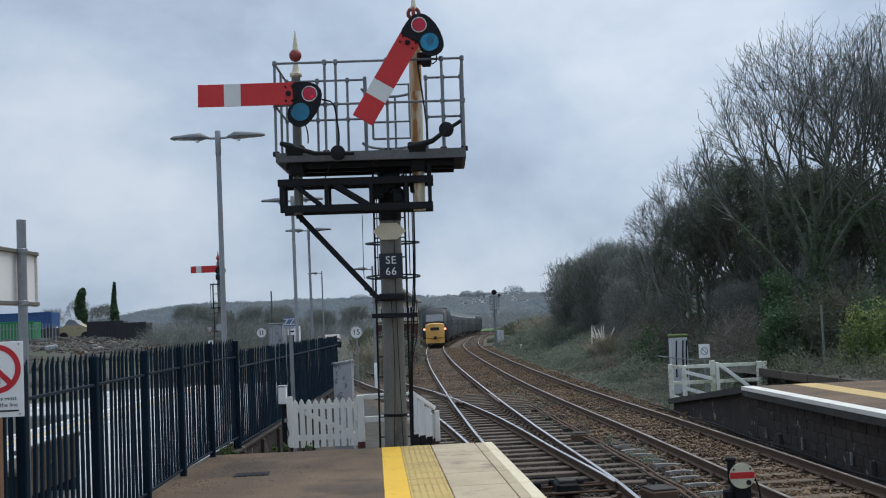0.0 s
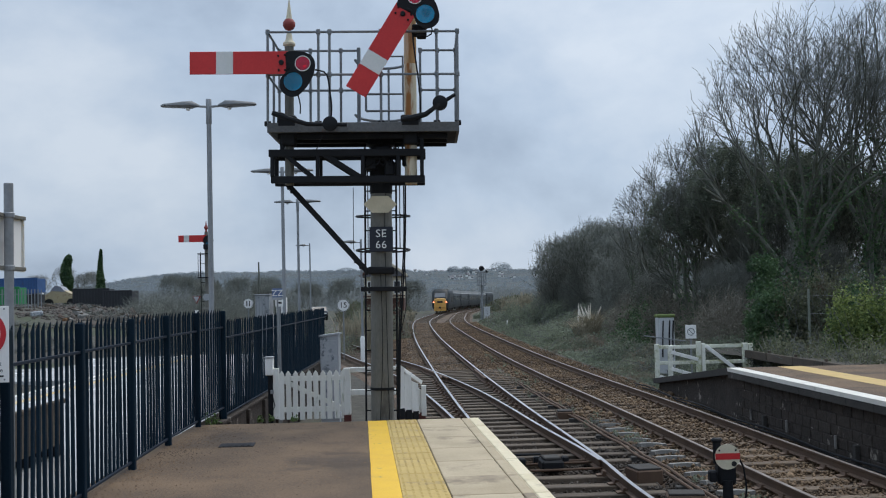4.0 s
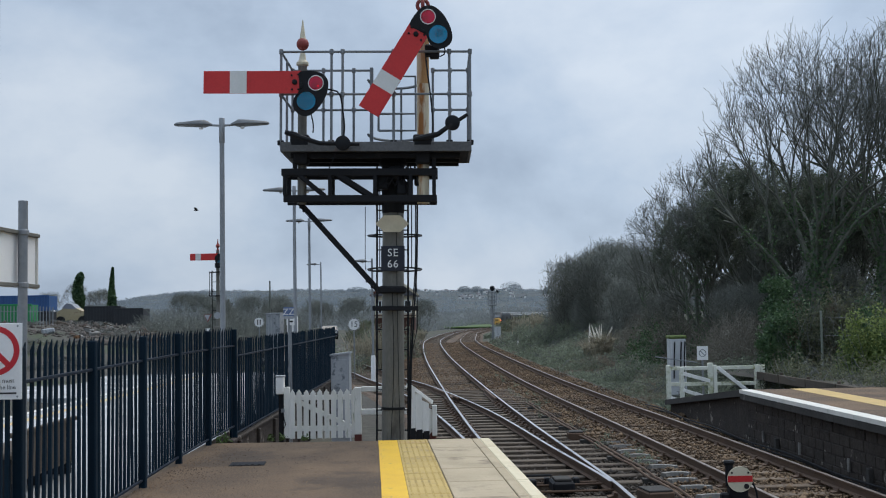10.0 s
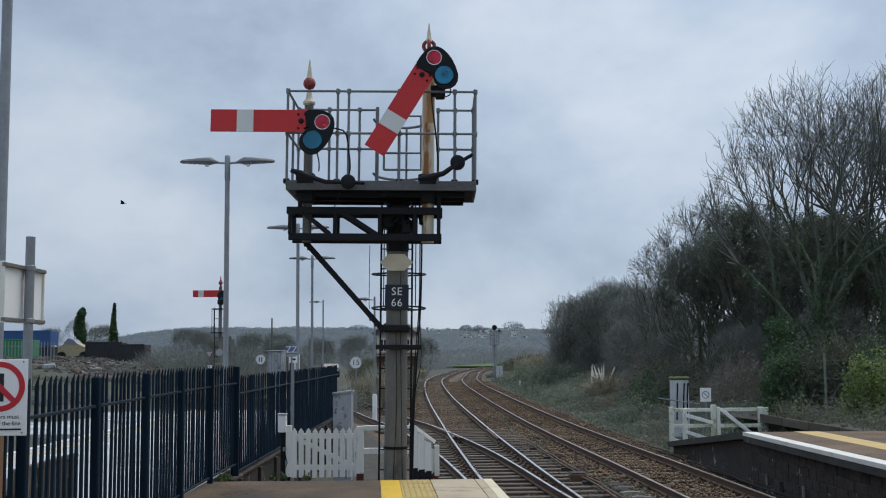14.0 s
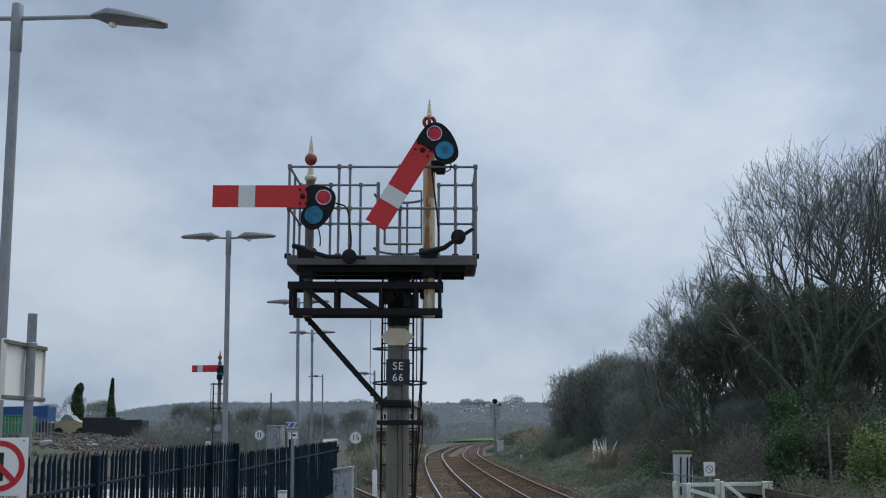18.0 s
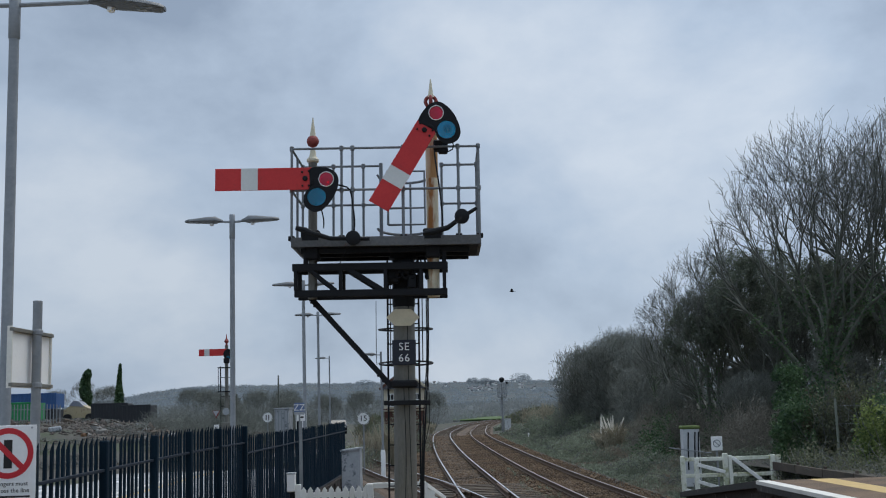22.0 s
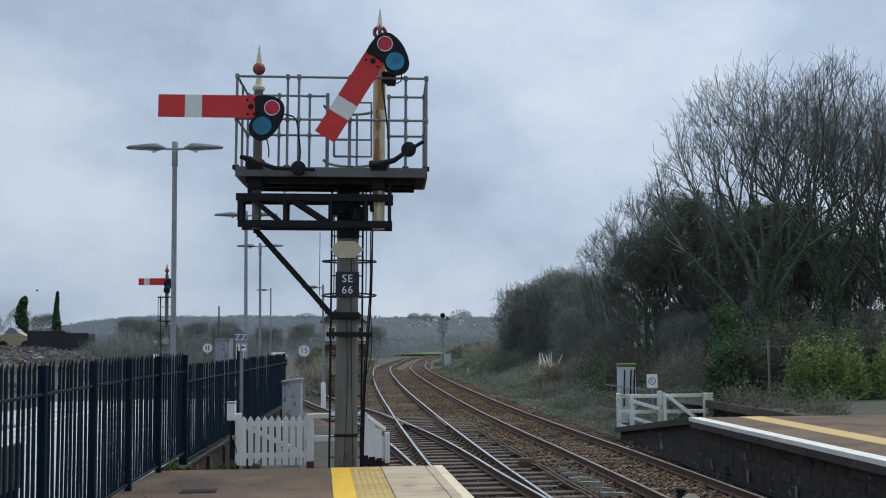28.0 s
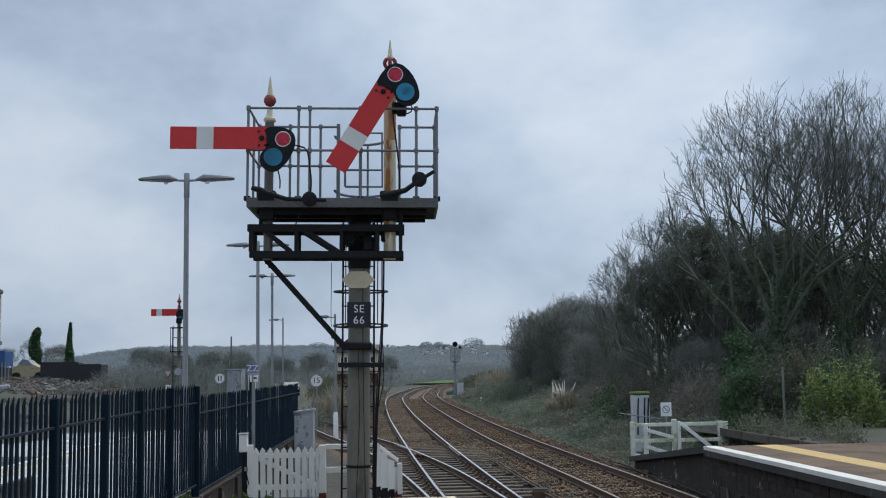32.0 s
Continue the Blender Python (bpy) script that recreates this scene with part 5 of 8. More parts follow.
part("panel", Build().box((0.0, 0, 1.56), (0.14, 0.006, 0.13), 0.002), M["sign_white"], cctv)
part("symbol", Build().box((0.01, -0.004, 1.56), (0.07, 0.003, 0.03)), M["letter_black"], cctv)
part("pole", Build().lathe([(0.018, -0.6), (0.018, 1.6)], (0, 0.02, 0), 8), M["galv"], cctv)

gb = thing("post_box", "small pale grey switch box on a dark post beside the gate", "switch box", pose(-2.33, 16.25, 0))
part("box", Build().box((0, 0, 0.685), (0.115, 0.15, 0.25), 0.012), M["sign_white"], gb, "pale grey box")
part("lid", Build().box((0, 0, 0.82), (0.13, 0.165, 0.02), 0.004), M["cab_grey"], gb)
part("post", Build().box((0.01, 0.02, 0.14), (0.07, 0.07, 0.86), 0.008), M["black_iron"], gb, "dark post")
part("lock", Build().box((0.04, -0.05, 0.32), (0.05, 0.03, 0.06), 0.008), M["galv"], gb)
part("chain", Build().tube([(0.04, -0.06, 0.3), (0.06, -0.06, 0.2), (0.08, -0.06, 0.12), (0.06, -0.06, 0.07), (0.03, -0.06, 0.12)], 0.008, 6), M["black_iron"], gb, "", True)

# white picket gate at the end of the platform
gate = thing("picket_gate", "white painted wooden picket gate with a maroon-footed post", "gate", pose(0, 16.25, 0))
part("stile", Build().box((-2.235, 0, 0.29), (0.085, 0.06, 0.74), 0.006), M["white_wood"], gate)
for z in (0.05, 0.5):
    part("gate_rail", Build().box((-1.75, 0.02, z), (1.0, 0.04, 0.075), 0.005), M["white_wood"], gate)
d = Vector((0.86, 0, -0.42))
part("brace", Build().box((0, 0, 0), (d.length, 0.035, 0.065), 0.004, Matrix.Translation((-1.74, 0.025, 0.28)) @ pose(0, 0, 0, 0, 26, 0)), M["white_wood"], gate)
pk = [(-0.036, -0.36), (0.036, -0.36), (0.036, 0.3), (0.0, 0.35), (-0.036, 0.3)]
pk_me = Build().prism(pk, 0.022).mesh("picket", M["white_wood"])
for k in range(10):
    part("picket", pk_me, None, gate, m=pose(-2.155 + k * 0.1, -0.022, 0.27 + random.uniform(-0.006, 0.006), 0, random.uniform(-0.8, 0.8), 0))
side = thing("gate_frame", "white painted wooden posts and rails framing the gate opening", "fence", pose(0, 16.25, 0))
part("post", Build().box((-1.2, 0, 0.3), (0.1, 0.1, 0.68), 0.008), M["white_wood"], side)
part("post_foot", Build().box((-1.2, 0, -0.13), (0.104, 0.104, 0.18), 0.006), M["maroon"], side, "maroon painted foot")
part("top_rail", Build().box((-0.82, 0, 0.61), (0.66, 0.06, 0.075), 0.006), M["white_wood"], side)
part("mid_rail", Build().box((-0.82, 0, 0.28), (0.66, 0.05, 0.085), 0.006), M["white_wood"], side)
wing = thing("wing_fence", "short white boarded wing fence sloping down beside the track", "fence", pose(0, 16.25, 0))
for k in range(4):
    x = -0.42 + k * 0.1
    h = 0.66 - 0.095 * k
    part("board", Build().prism([(-0.058, 0.0), (0.058, 0.0), (0.058, h - 0.04), (-0.058, h + 0.01)], 0.022, pose(x, 0.1 + 0.18 * k, 0 - 0.04 * k, 0, 0, 30)), M["white_wood"], wing)
    part("board_foot", Build().box((0, 0, 0), (0.1, 0.05, 0.16), 0.005, pose(x, 0.12 + 0.18 * k, -0.04 * k - 0.06, 0, 0, 30)), M["maroon" if k == 3 else "black_iron"], wing)
part("top_rail", Build().box((0, 0, 0), (0.75, 0.05, 0.06), 0.005, pose(-0.3, 0.36, 0.5, 0, 24, 60)), M["white_wood"], wing)
part("end_post", Build().box((-0.09, 0.62, 0.08), (0.075, 0.075, 0.46), 0.006), M["white_wood"], wing)

cab = thing("equipment_cabinet", "grey trackside equipment cabinet with flaking paint", "cabinet", pose(-1.98, 22.0, -0.9, 0, 0, -3))
part("body", Build().prism([(-0.18, 0), (0.18, 0), (0.18, 1.84), (-0.18, 1.80)], 0.35), M["cab_grey"], cab)
part("lid", Build().prism([(-0.2, 1.79), (0.2, 1.835), (0.2, 1.87), (-0.2, 1.825)], 0.4, pose(0, -0.03, 0)), M["cab_grey"], cab)
part("door", Build().box((0.0, -0.006, 0.95), (0.31, 0.012, 1.55), 0.004), M["cab_grey"], cab)
part("handle", Build().box((0.11, -0.02, 1.1), (0.02, 0.02, 0.1), 0.004), M["galv"], cab)
part("base", Build().box((0, 0.175, -0.1), (0.42, 0.4, 0.22), 0.01), M["concrete"], cab)


def second_semaphore():
    t = thing("semaphore_signal", "distant semaphore signal with a level red and white arm", "railway signal", pose(-8.4, 42.0, -1.2))
    part("post", Build().lathe([(0.1, 0), (0.1, 2.2), (0.075, 2.3), (0.065, 5.45)], n=12), M["post_grey"], t, "", True)
    part("finial", Build().lathe([(0.03, 0), (0.05, 0.05), (0.03, 0.1), (0.09, 0.2), (0.03, 0.3), (0.01, 0.46)], (0, 0, 5.42), 10), M["finial_red"], t, "", True)
    part("arm", Build().box((-0.5, -0.12, 5.2), (1.05, 0.015, 0.26), 0.003), M["red_arm"], t, "red arm")
    part("white_band", Build().box((-0.72, -0.13, 5.2), (0.2, 0.006, 0.258)), M["white_arm"], t, "white band")
    part("spectacle", Build().lathe([(0.2, -0.01), (0.2, 0.01)], (0, 0, 0), 18, Matrix.Translation((0.1, -0.12, 5.12)) @ pose(0, 0, 0, 90, 0, 0)), M["black_iron"], t, "black spectacle plate")
    part("lamp_case", Build().box((0.02, -0.1, 4.88), (0.2, 0.2, 0.2), 0.02), M["black_iron"], t)
    part("lens", Build().lathe([(0.06, -0.02), (0.06, 0.0)], (0, 0, 0), 14, Matrix.Translation((0.18, -0.13, 5.16)) @ pose(0, 0, 0, 90, 0, 0)), M["sign_red"], t)
    part("lens", Build().lathe([(0.08, -0.02), (0.08, 0.0)], (0, 0, 0), 14, Matrix.Translation((0.08, -0.14, 4.98)) @ pose(0, 0, 0, 90, 0, 0)), M["blue_lens"], t)
    for x, y in ((-0.28, -0.18), (-0.28, 0.18), (0.2, -0.18), (0.2, 0.18)):
        part("cage_bar", Build().tube([(x, y, 3.72), (x, y, 4.62)], 0.012, 4), M["black_iron"], t)
    for z in (4.62, 3.72):
        part("stay", Build().box((-0.05, 0, z), (0.5, 0.4, 0.035), 0.005), M["black_iron"], t)
    for x in (-0.27, 0.12):
        part("ladder_stile", Build().tube([(x, 0.25, 0), (x, 0.25, 4.7)], 0.015, 5), M["black_iron"], t)
    for k in range(12):
        part("rung", Build().tube([(-0.27, 0.25, 0.3 + k * 0.36), (0.12, 0.25, 0.3 + k * 0.36)], 0.01, 4), M["black_iron"], t)
    part("bracket", Build().box((0.0, -0.05, 2.42), (0.34, 0.12, 0.3), 0.02), M["post_grey"], t, "grey fitting")
    tri = part("triangle_plate", Build().prism([(-0.26, 0.2), (0.1, 0.2), (-0.08, -0.14)], 0.012, Matrix.Translation((-0.3, -0.12, 2.85)) @ Matrix.Scale(0.85, 4)), M["finial_red"], t, "red-bordered triangular plate")
    part("triangle_face", Build().prism([(-0.2, 0.165), (0.04, 0.165), (-0.08, -0.07)], 0.006, Matrix.Translation((-0.3, -0.128, 2.85)) @ Matrix.Scale(0.95, 4)), M["cab_grey"], tri)
    part("small_plate", Build().box((-0.36, -0.12, 2.42), (0.18, 0.012, 0.16), 0.004), M["sign_white"], t)
    part("plate", Build().box((0.05, -0.13, 2.2), (0.12, 0.01, 0.16)), M["plate_blue"], t)
    part("plate", Build().lathe([(0.13, -0.01), (0.13, 0.01)], (0, 0, 0), 16, Matrix.Translation((0.0, -0.13, 2.98)) @ pose(0, 0, 0, 90, 0, 0)), M["cab_grey"], t, "faded pale round plate")


second_semaphore()

# far colour-light signal with its cabinet
fs_ = thing("colour_light_signal", "tall colour-light signal with a caged ladder beside the line", "railway signal", pose(5.3, 112, -1.22))
part("mast", Build().lathe([(0.11, 0), (0.1, 3.6), (0.085, 5.3)], n=12), M["galv"], fs_, "", True)
for dx in (-0.2, 0.2):
    part("ladder_stile", Build().tube([(dx, -0.24, 0.4), (dx, -0.24, 5.0)], 0.025, 6), M["galv"], fs_)
for k in range(14):
    part("rung", Build().tube([(-0.2, -0.24, 0.6 + k * 0.3), (0.2, -0.24, 0.6 + k * 0.3)], 0.014, 5), M["galv"], fs_)
for z in (3.72, 4.2, 4.65, 5.05):
    pts = [(0.45 * math.cos(a), -0.2 + 0.42 * math.sin(a), z) for a in np.linspace(0, 2 * math.pi, 17)]
    part("cage_hoop", Build().tube(pts, 0.038, 5), M["galv"], fs_)
for a in np.linspace(math.pi, 2 * math.pi, 7):
    x, y = 0.45 * math.cos(a), -0.2 + 0.42 * math.sin(a)
    part("cage_bar", Build().tube([(x, y, 3.7), (x, y, 5.06)], 0.032, 5), M["galv"], fs_)
part("platform", Build().lathe([(0.1, 3.66), (0.46, 3.66), (0.46, 3.7), (0.1, 3.7)], n=16), M["galv"], fs_)
part("signal_head", Build().lathe([(0.02, -0.12), (0.2, -0.1), (0.27, 0.0), (0.25, 0.12), (0.1, 0.16)], (0, 0, 0), 16, pose(0.0, -0.2, 5.42, 78, 0, 20)), M["black_iron"], fs_, "black signal head", True)
part("hood", Build().sweep([(0, -0.2, 5.5), (0.06, -0.5, 5.5)], [(-0.2, -0.02), (-0.14, 0.1), (0.0, 0.16), (0.14, 0.1), (0.2, -0.02), (0.13, 0.06), (0.0, 0.12), (-0.13, 0.06)]), M["black_iron"], fs_)
part("route_indicator", Build().box((0, 0, 0), (0.34, 0.3, 0.3), 0.06, pose(0.55, -0.2, 5.12, 0, 24, -20)), M["galv"], fs_, "pale side lamp housing")
part("indicator_face", Build().lathe([(0.02, 0), (0.11, 0.0), (0.11, 0.03)], (0, 0, 0), 12, pose(0.5, -0.38, 5.12, 90, 0, -20)), M["black_iron"], fs_)
part("arm", Build().tube([(0, 0, 5.0), (0.5, -0.12, 5.05)], 0.04, 6), M["galv"], fs_)
fc = thing("equipment_cabinet", "tall pale grey equipment cabinet at the foot of the signal", "cabinet", pose(5.75, 111.6, -1.22))
part("body", Build().box((0, 0, 0.75), (0.62, 0.45, 1.5), 0.02), M["cab_pale"], fc)
part("lid", Build().box((0, 0, 1.53), (0.68, 0.5, 0.06), 0.01), M["cab_pale"], fc)
part("door_gap", Build().box((0.0, -0.228, 0.75), (0.012, 0.006, 1.35)), M["black_iron"], fc)
part("handle", Build().box((0.08, -0.235, 0.8), (0.03, 0.03, 0.14), 0.006), M["black_iron"], fc)
mk = thing("marker_post", "short white trackside marker post", "marker post", pose(6.0, 86, -1.2))
part("post", Build().box((0, 0, 0.35), (0.12, 0.12, 0.75), 0.02), M["sign_white"], mk)

# ground signal between the tracks
gs = thing("ground_signal", "low shunting disc signal, white with a red band", "railway signal", pose(3.63, 13.6, -1.12))
part("stand", Build().lathe([(0.13, 0), (0.12, 0.06), (0.07, 0.1), (0.06, 0.45)], n=14), M["black_iron"], gs, "", True)
part("case", Build().box((0.0, 0.09, 0.53), (0.22, 0.2, 0.28), 0.03), M["black_iron"], gs, "black iron case")
part("lamp_top", Build().lathe([(0.06, 0), (0.07, 0.03), (0.055, 0.05)], (-0.09, 0.12, 0.9), 12), M["black_iron"], gs, "", True)
part("lamp_body", Build().lathe([(0.05, 0), (0.05, 0.28)], (-0.09, 0.12, 0.64), 12), M["black_iron"], gs)
part("disc", Build().lathe([(0.155, -0.006), (0.155, 0.006)], (0, 0, 0), 28, Matrix.Translation((0, -0.03, 0.74)) @ pose(0, 0, 0, 90, 0, 0)), M["cream"], gs, "cream-white disc")
part("red_band", Build().box((0, -0.0375, 0.745), (0.3, 0.004, 0.075)), M["red_arm"], gs, "red band")
part("lens", Build().lathe([(0.032, -0.004), (0.032, 0.004)], (0, 0, 0), 14, Matrix.Translation((0.075, -0.04, 0.655)) @ pose(0, 0, 0, 90, 0, 0)), M["letter_black"], gs)
for sx in (-1, 1):
    part("bolt", Build().lathe([(0.012, -0.006), (0.012, 0.006)], (0, 0, 0), 8, Matrix.Translation((sx * 0.1, -0.038, 0.82)) @ pose(0, 0, 0, 90, 0, 0)), M["black_iron"], gs)
part("lug", Build().box((-0.17, 0.05, 0.5), (0.1, 0.12, 0.14), 0.02), M["black_iron"], gs)
part("cable", Build().tube([(0.14, 0.02, 0.75), (0.2, 0.0, 0.6), (0.23, 0.0, 0.35), (0.2, 0.02, 0.1)], 0.012, 6), M["black_iron"], gs, "", True)

# point machine, rodding and trackside bits
pmch = thing("point_machine", "dark iron point machine and rods beside the switch", "point machine", pose(1.86, 17.3, -1.1, 0, 0, 3))
part("case", Build().box((0.0, 0, 0.1), (0.34, 0.5, 0.18), 0.03), M["black_iron"], pmch)
part("lid", Build().box((0.0, -0.02, 0.21), (0.26, 0.34, 0.05), 0.012), M["coping_dark"], pmch)
for y, z in ((0.32, 0.06), (-0.32, 0.06), (0.6, 0.05)):
    part("rod", Build().tube([(-0.7, y, z), (0.75, y, z + 0.01)], 0.02, 6), M["rail_side"], pmch)
for x, y in ((-0.4, 0.35), (-0.15, 0.5), (0.3, 0.45)):
    part("crank", Build().box((x, y, 0.1), (0.1, 0.16, 0.12), 0.02), M["black_iron"], pmch)
part("bridge", Build().tube([(-0.5, 0.45, 0.05), (-0.5, 0.45, 0.2), (-0.1, 0.45, 0.2), (-0.1, 0.45, 0.05)], 0.022, 6), M["black_iron"], pmch)

run = thing("point_rodding", "long rusty point rodding run between the two tracks", "point rodding")
mid = [((line_x(main_line, y) * 0.55 + line_x(far_line, y) * 0.45), y, RAIL - 0.09) for y in np.arange(12.5, 34, 0.7)]
for k in range(2):
    part("rod", Build().tube([(x + 0.11 * k + 0.02 * math.sin(y * 2), y, z + 0.01 * math.sin(y * 3 + k)) for x, y, z in mid], 0.022, 6), M["rail_side"], run, "", True)
st_me = Build().box((0, 0, -0.05), (0.34, 0.14, 0.1), 0.01).mesh("roller_stool", M["coping_dark"])
for x, y, z in mid[::4]:
    part("roller_stool", st_me, None, run, m=pose(x + 0.05, y, z - 0.02))
for x, y, w, l, h, nm in ((3.1, 16.2, 0.4, 0.5, 0.22, "junction_box"), (3.25, 14.2, 0.5, 0.35, 0.2, "junction_box"), (2.95, 24.5, 0.35, 0.4, 0.18, "junction_box")):
    jb = thing(nm, "low dark iron junction box on the ballast", "junction box", pose(x, y, -1.13, 0, 0, random.uniform(-12, 12)))
    part("body", Build().box((0, 0, h / 2), (w, l, h), 0.02), M["rail_side"], jb)
    part("lid", Build().box((0, 0, h + 0.012), (w * 0.9, l * 0.9, 0.03), 0.008), M["coping_dark"], jb)
# Pale curved pieces added for far-track sleeper ends showing through the ballast.
for k in range(13):
    y = 14.2 + k * 0.78 + random.uniform(-0.08, 0.08)
    c = thing("concrete_cover", "curved pale concrete piece standing for a sleeper end in ballast", "trough cover", pose(line_x(far_line, y) - 1.28 + random.uniform(-0.07, 0.07), y, -1.115, random.uniform(-6, 6), 0, random.uniform(-22, 12)), "trough covers between tracks")
    part("cover", Build().sweep([(0.23 * math.cos(a), 0.13 * math.sin(a), 0.0) for a in np.linspace(0.2, 2.9, 8)], [(-0.055, 0), (-0.045, 0.06), (0.045, 0.06), (0.055, 0)]), M["concrete"], c)

# ---------------------------------------------------------------- the opposite platform
RSL = -0.0375


def redge(u, y):
    return 6.27 + RSL * (y - 23.3) + u


RP = thing("opposite_platform", "opposite platform with white edge and dark stone wall", "platform", kind="structure")


def run_box(name, u0, u1, y0, y1, z0, z1, mat, parent, label="", n=1):
    for i in range(n):
        a, c = y0 + (y1 - y0) * i / n + (0.004 if n > 1 else 0), y0 + (y1 - y0) * (i + 1) / n - (0.004 if n > 1 else 0)
        b = Build().add([(redge(u0, a), a, z0), (redge(u1, a), a, z0), (redge(u1, c), c, z0), (redge(u0, c), c, z0), (redge(u0, a), a, z1), (redge(u1, a), a, z1), (redge(u1, c), c, z1), (redge(u0, c), c, z1)],
                        [(0, 3, 2, 1), (4, 5, 6, 7), (0, 1, 5, 4), (1, 2, 6, 5), (2, 3, 7, 6), (3, 0, 4, 7)])
        part(name, b, M[mat], parent, label if i == 0 else "")


run_box("wall", 0.16, 0.5, -14, 23.3, -1.4, -0.2, "brick_dark", RP, "soot-dark stone wall")
run_box("core", 0.5, 4.5, -14, 23.3, -1.4, -0.02, "coping_dark", RP)
run_box("coping", 0.0, 0.55, 3.3, 23.3, -0.2, -0.075, "coping_dark", RP, "dark overhanging coping stone", 20)
run_box("white_edge", -0.006, 0.26, 3.3, 23.32, -0.075, 0.0, "white_edge", RP, "white painted edge", 20)
run_box("asphalt", 0.26, 1.06, -14, 23.3, -0.02, -0.002, "asphalt", RP, "dark asphalt strip")
run_box("yellow_line", 1.06, 1.58, -14, 23.3, -0.02, 0.002, "yellow_worn", RP, "yellow painted line")
run_box("asphalt", 1.58, 4.5, -14, 23.3, -0.02, -0.002, "asphalt", RP, "brown asphalt")
rr = Build()
ra = [(redge(0.03, 23.32), 23.32, 0.0), (redge(2.75, 23.32), 23.32, 0.0), (redge(2.95, 31.2), 31.2, -0.82), (redge(0.3, 31.2), 31.2, -0.82)]
rr.add(ra + [(x, y, z - 0.14) for x, y, z in ra], [(0, 1, 2, 3), (7, 6, 5, 4), (0, 3, 7, 4), (1, 5, 6, 2), (2, 6, 7, 3), (0, 4, 5, 1)])
part("ramp_slab", rr, M["coping_dark"], RP, "dark sloping ramp")
rw = [(redge(0.18, 23.3), 23.3), (redge(0.5, 23.3), 23.3), (redge(0.75, 31.0), 31.0), (redge(0.42, 31.0), 31.0)]
zt = [-0.13, -0.13, -0.94, -0.94]
part("ramp_wall", Build().add([(x, y, -1.4) for x, y in rw] + [(x, y, z) for (x, y), z in zip(rw, zt)], [(0, 3, 2, 1), (4, 5, 6, 7), (0, 1, 5, 4), (1, 2, 6, 5), (2, 3, 7, 6), (3, 0, 4, 7)]), M["brick_dark"], RP)
rng = random.Random(4)
blk = [Build().box((0, 0, 0), (0.03, w, 0.178), 0.012).mesh("stone_block", M["brick_dark"]) for w in (0.34, 0.42, 0.5)]
for row in range(5):
    y = 13.0 + 0.2 * (row % 2)
    while y < 23.0:
        k = rng.randrange(3)
        w = (0.34, 0.42, 0.5)[k]
        part("stone_block", blk[k], None, RP, m=pose(redge(0.158 + rng.uniform(-0.006, 0.006), y + w / 2), y + w / 2, -0.32 - row * 0.185, 0, 0, math.degrees(math.atan(-RSL))))
        y += w + 0.012
for y in (22.2, 20.2, 18.0):
    part("marker_tab", Build().box((0, 0, 0), (0.03, 0.07, 0.22), 0.005, pose(redge(0.1, y), y, -0.86)), M["concrete"], RP, "small pale marker")
for y in (21.4, 17.2):
    part("buttress", Build().box((0, 0, 0), (0.08, 0.12, 0.4), 0.01, pose(redge(0.1, y), y, -1.0)), M["coping_dark"], RP)
cb = thing("cable_run", "black cables clipped along the foot of the platform wall", "cable")
for k, z in ((0, -1.0), (1, -1.06)):
    part("cable", Build().tube([(redge(-0.02 + 0.03 * k, y), y, z + 0.025 * math.sin(y * 1.3 + k)) for y in np.arange(13, 33, 0.8)], 0.018, 6), M["black_iron"], cb, "", True)

rg = thing("rail_fence", "algae-stained white wooden rail fence at the ramp foot", "fence", pose(0, 31.0, 0))
for x, zt_, zb, w in ((6.36, 0.15, -0.9, 0.12), (6.73, 0.1, -0.88, 0.12), (7.53, 0.2, -0.9, 0.13), (7.66, 0.14, -0.9, 0.1), (8.84, 0.13, -0.9, 0.14), (8.99, 0.12, -0.9, 0.12)):
    part("post", Build().box((x, 0, (zt_ + zb) / 2), (w, 0.12, zt_ - zb), 0.012), M["green_wood"], rg)
for z in (0.06, -0.38):
    part("rail", Build().box((6.95, 0.0, z), (1.15, 0.05, 0.1), 0.008), M["green_wood"], rg)
    part("rail", Build().box((8.25, 0.0, z), (1.2, 0.05, 0.1), 0.008), M["green_wood"], rg)
for x0, z0, x1, z1 in ((6.75, -0.08, 7.5, -0.3), (6.75, -0.54, 7.5, -0.78), (7.72, 0.08, 8.55, -0.6), (6.4, -0.75, 6.7, -0.85)):
    dx, dz = x1 - x0, z1 - z0
    part("brace", Build().box((0, -0.06, 0), (math.hypot(dx, dz), 0.05, 0.1), 0.008, pose((x0 + x1) / 2, 0, (z0 + z1) / 2, 0, -math.degrees(math.atan2(dz, dx)), 0)), M["white_wood"], rg)
rc = thing("relay_cabinet", "tall grey relay cabinet with a yellow mossy cap", "cabinet", pose(7.28, 34.2, -0.9))
part("body", Build().box((0, 0, 0.85), (0.5, 0.45, 1.75), 0.03), M["cab_pale"], rc)
part("cap", Build().box((0, 0, 1.76), (0.56, 0.5, 0.1), 0.03), M["ivy_light"], rc, "yellow-green cap")
for dx in (-0.14, 0.06, 0.17):
    part("pipe", Build().tube([(dx, -0.24, 0.5), (dx + 0.02, -0.25, 1.2), (dx + 0.05, -0.24, 1.62)], 0.022, 6), M["black_iron"], rc, "", True)
part("hand_rail", Build().tube([(-0.75, -0.5, 1.18), (0.55, -0.3, 0.98)], 0.02, 6), M["galv"], rc)
rs = thing("notice_sign", "small square white notice with a round symbol", "sign", pose(7.66, 32.4, 0))
part("panel", Build().box((0, 0, 0.42), (0.32, 0.012, 0.4), 0.004), M["sign_white"], rs)
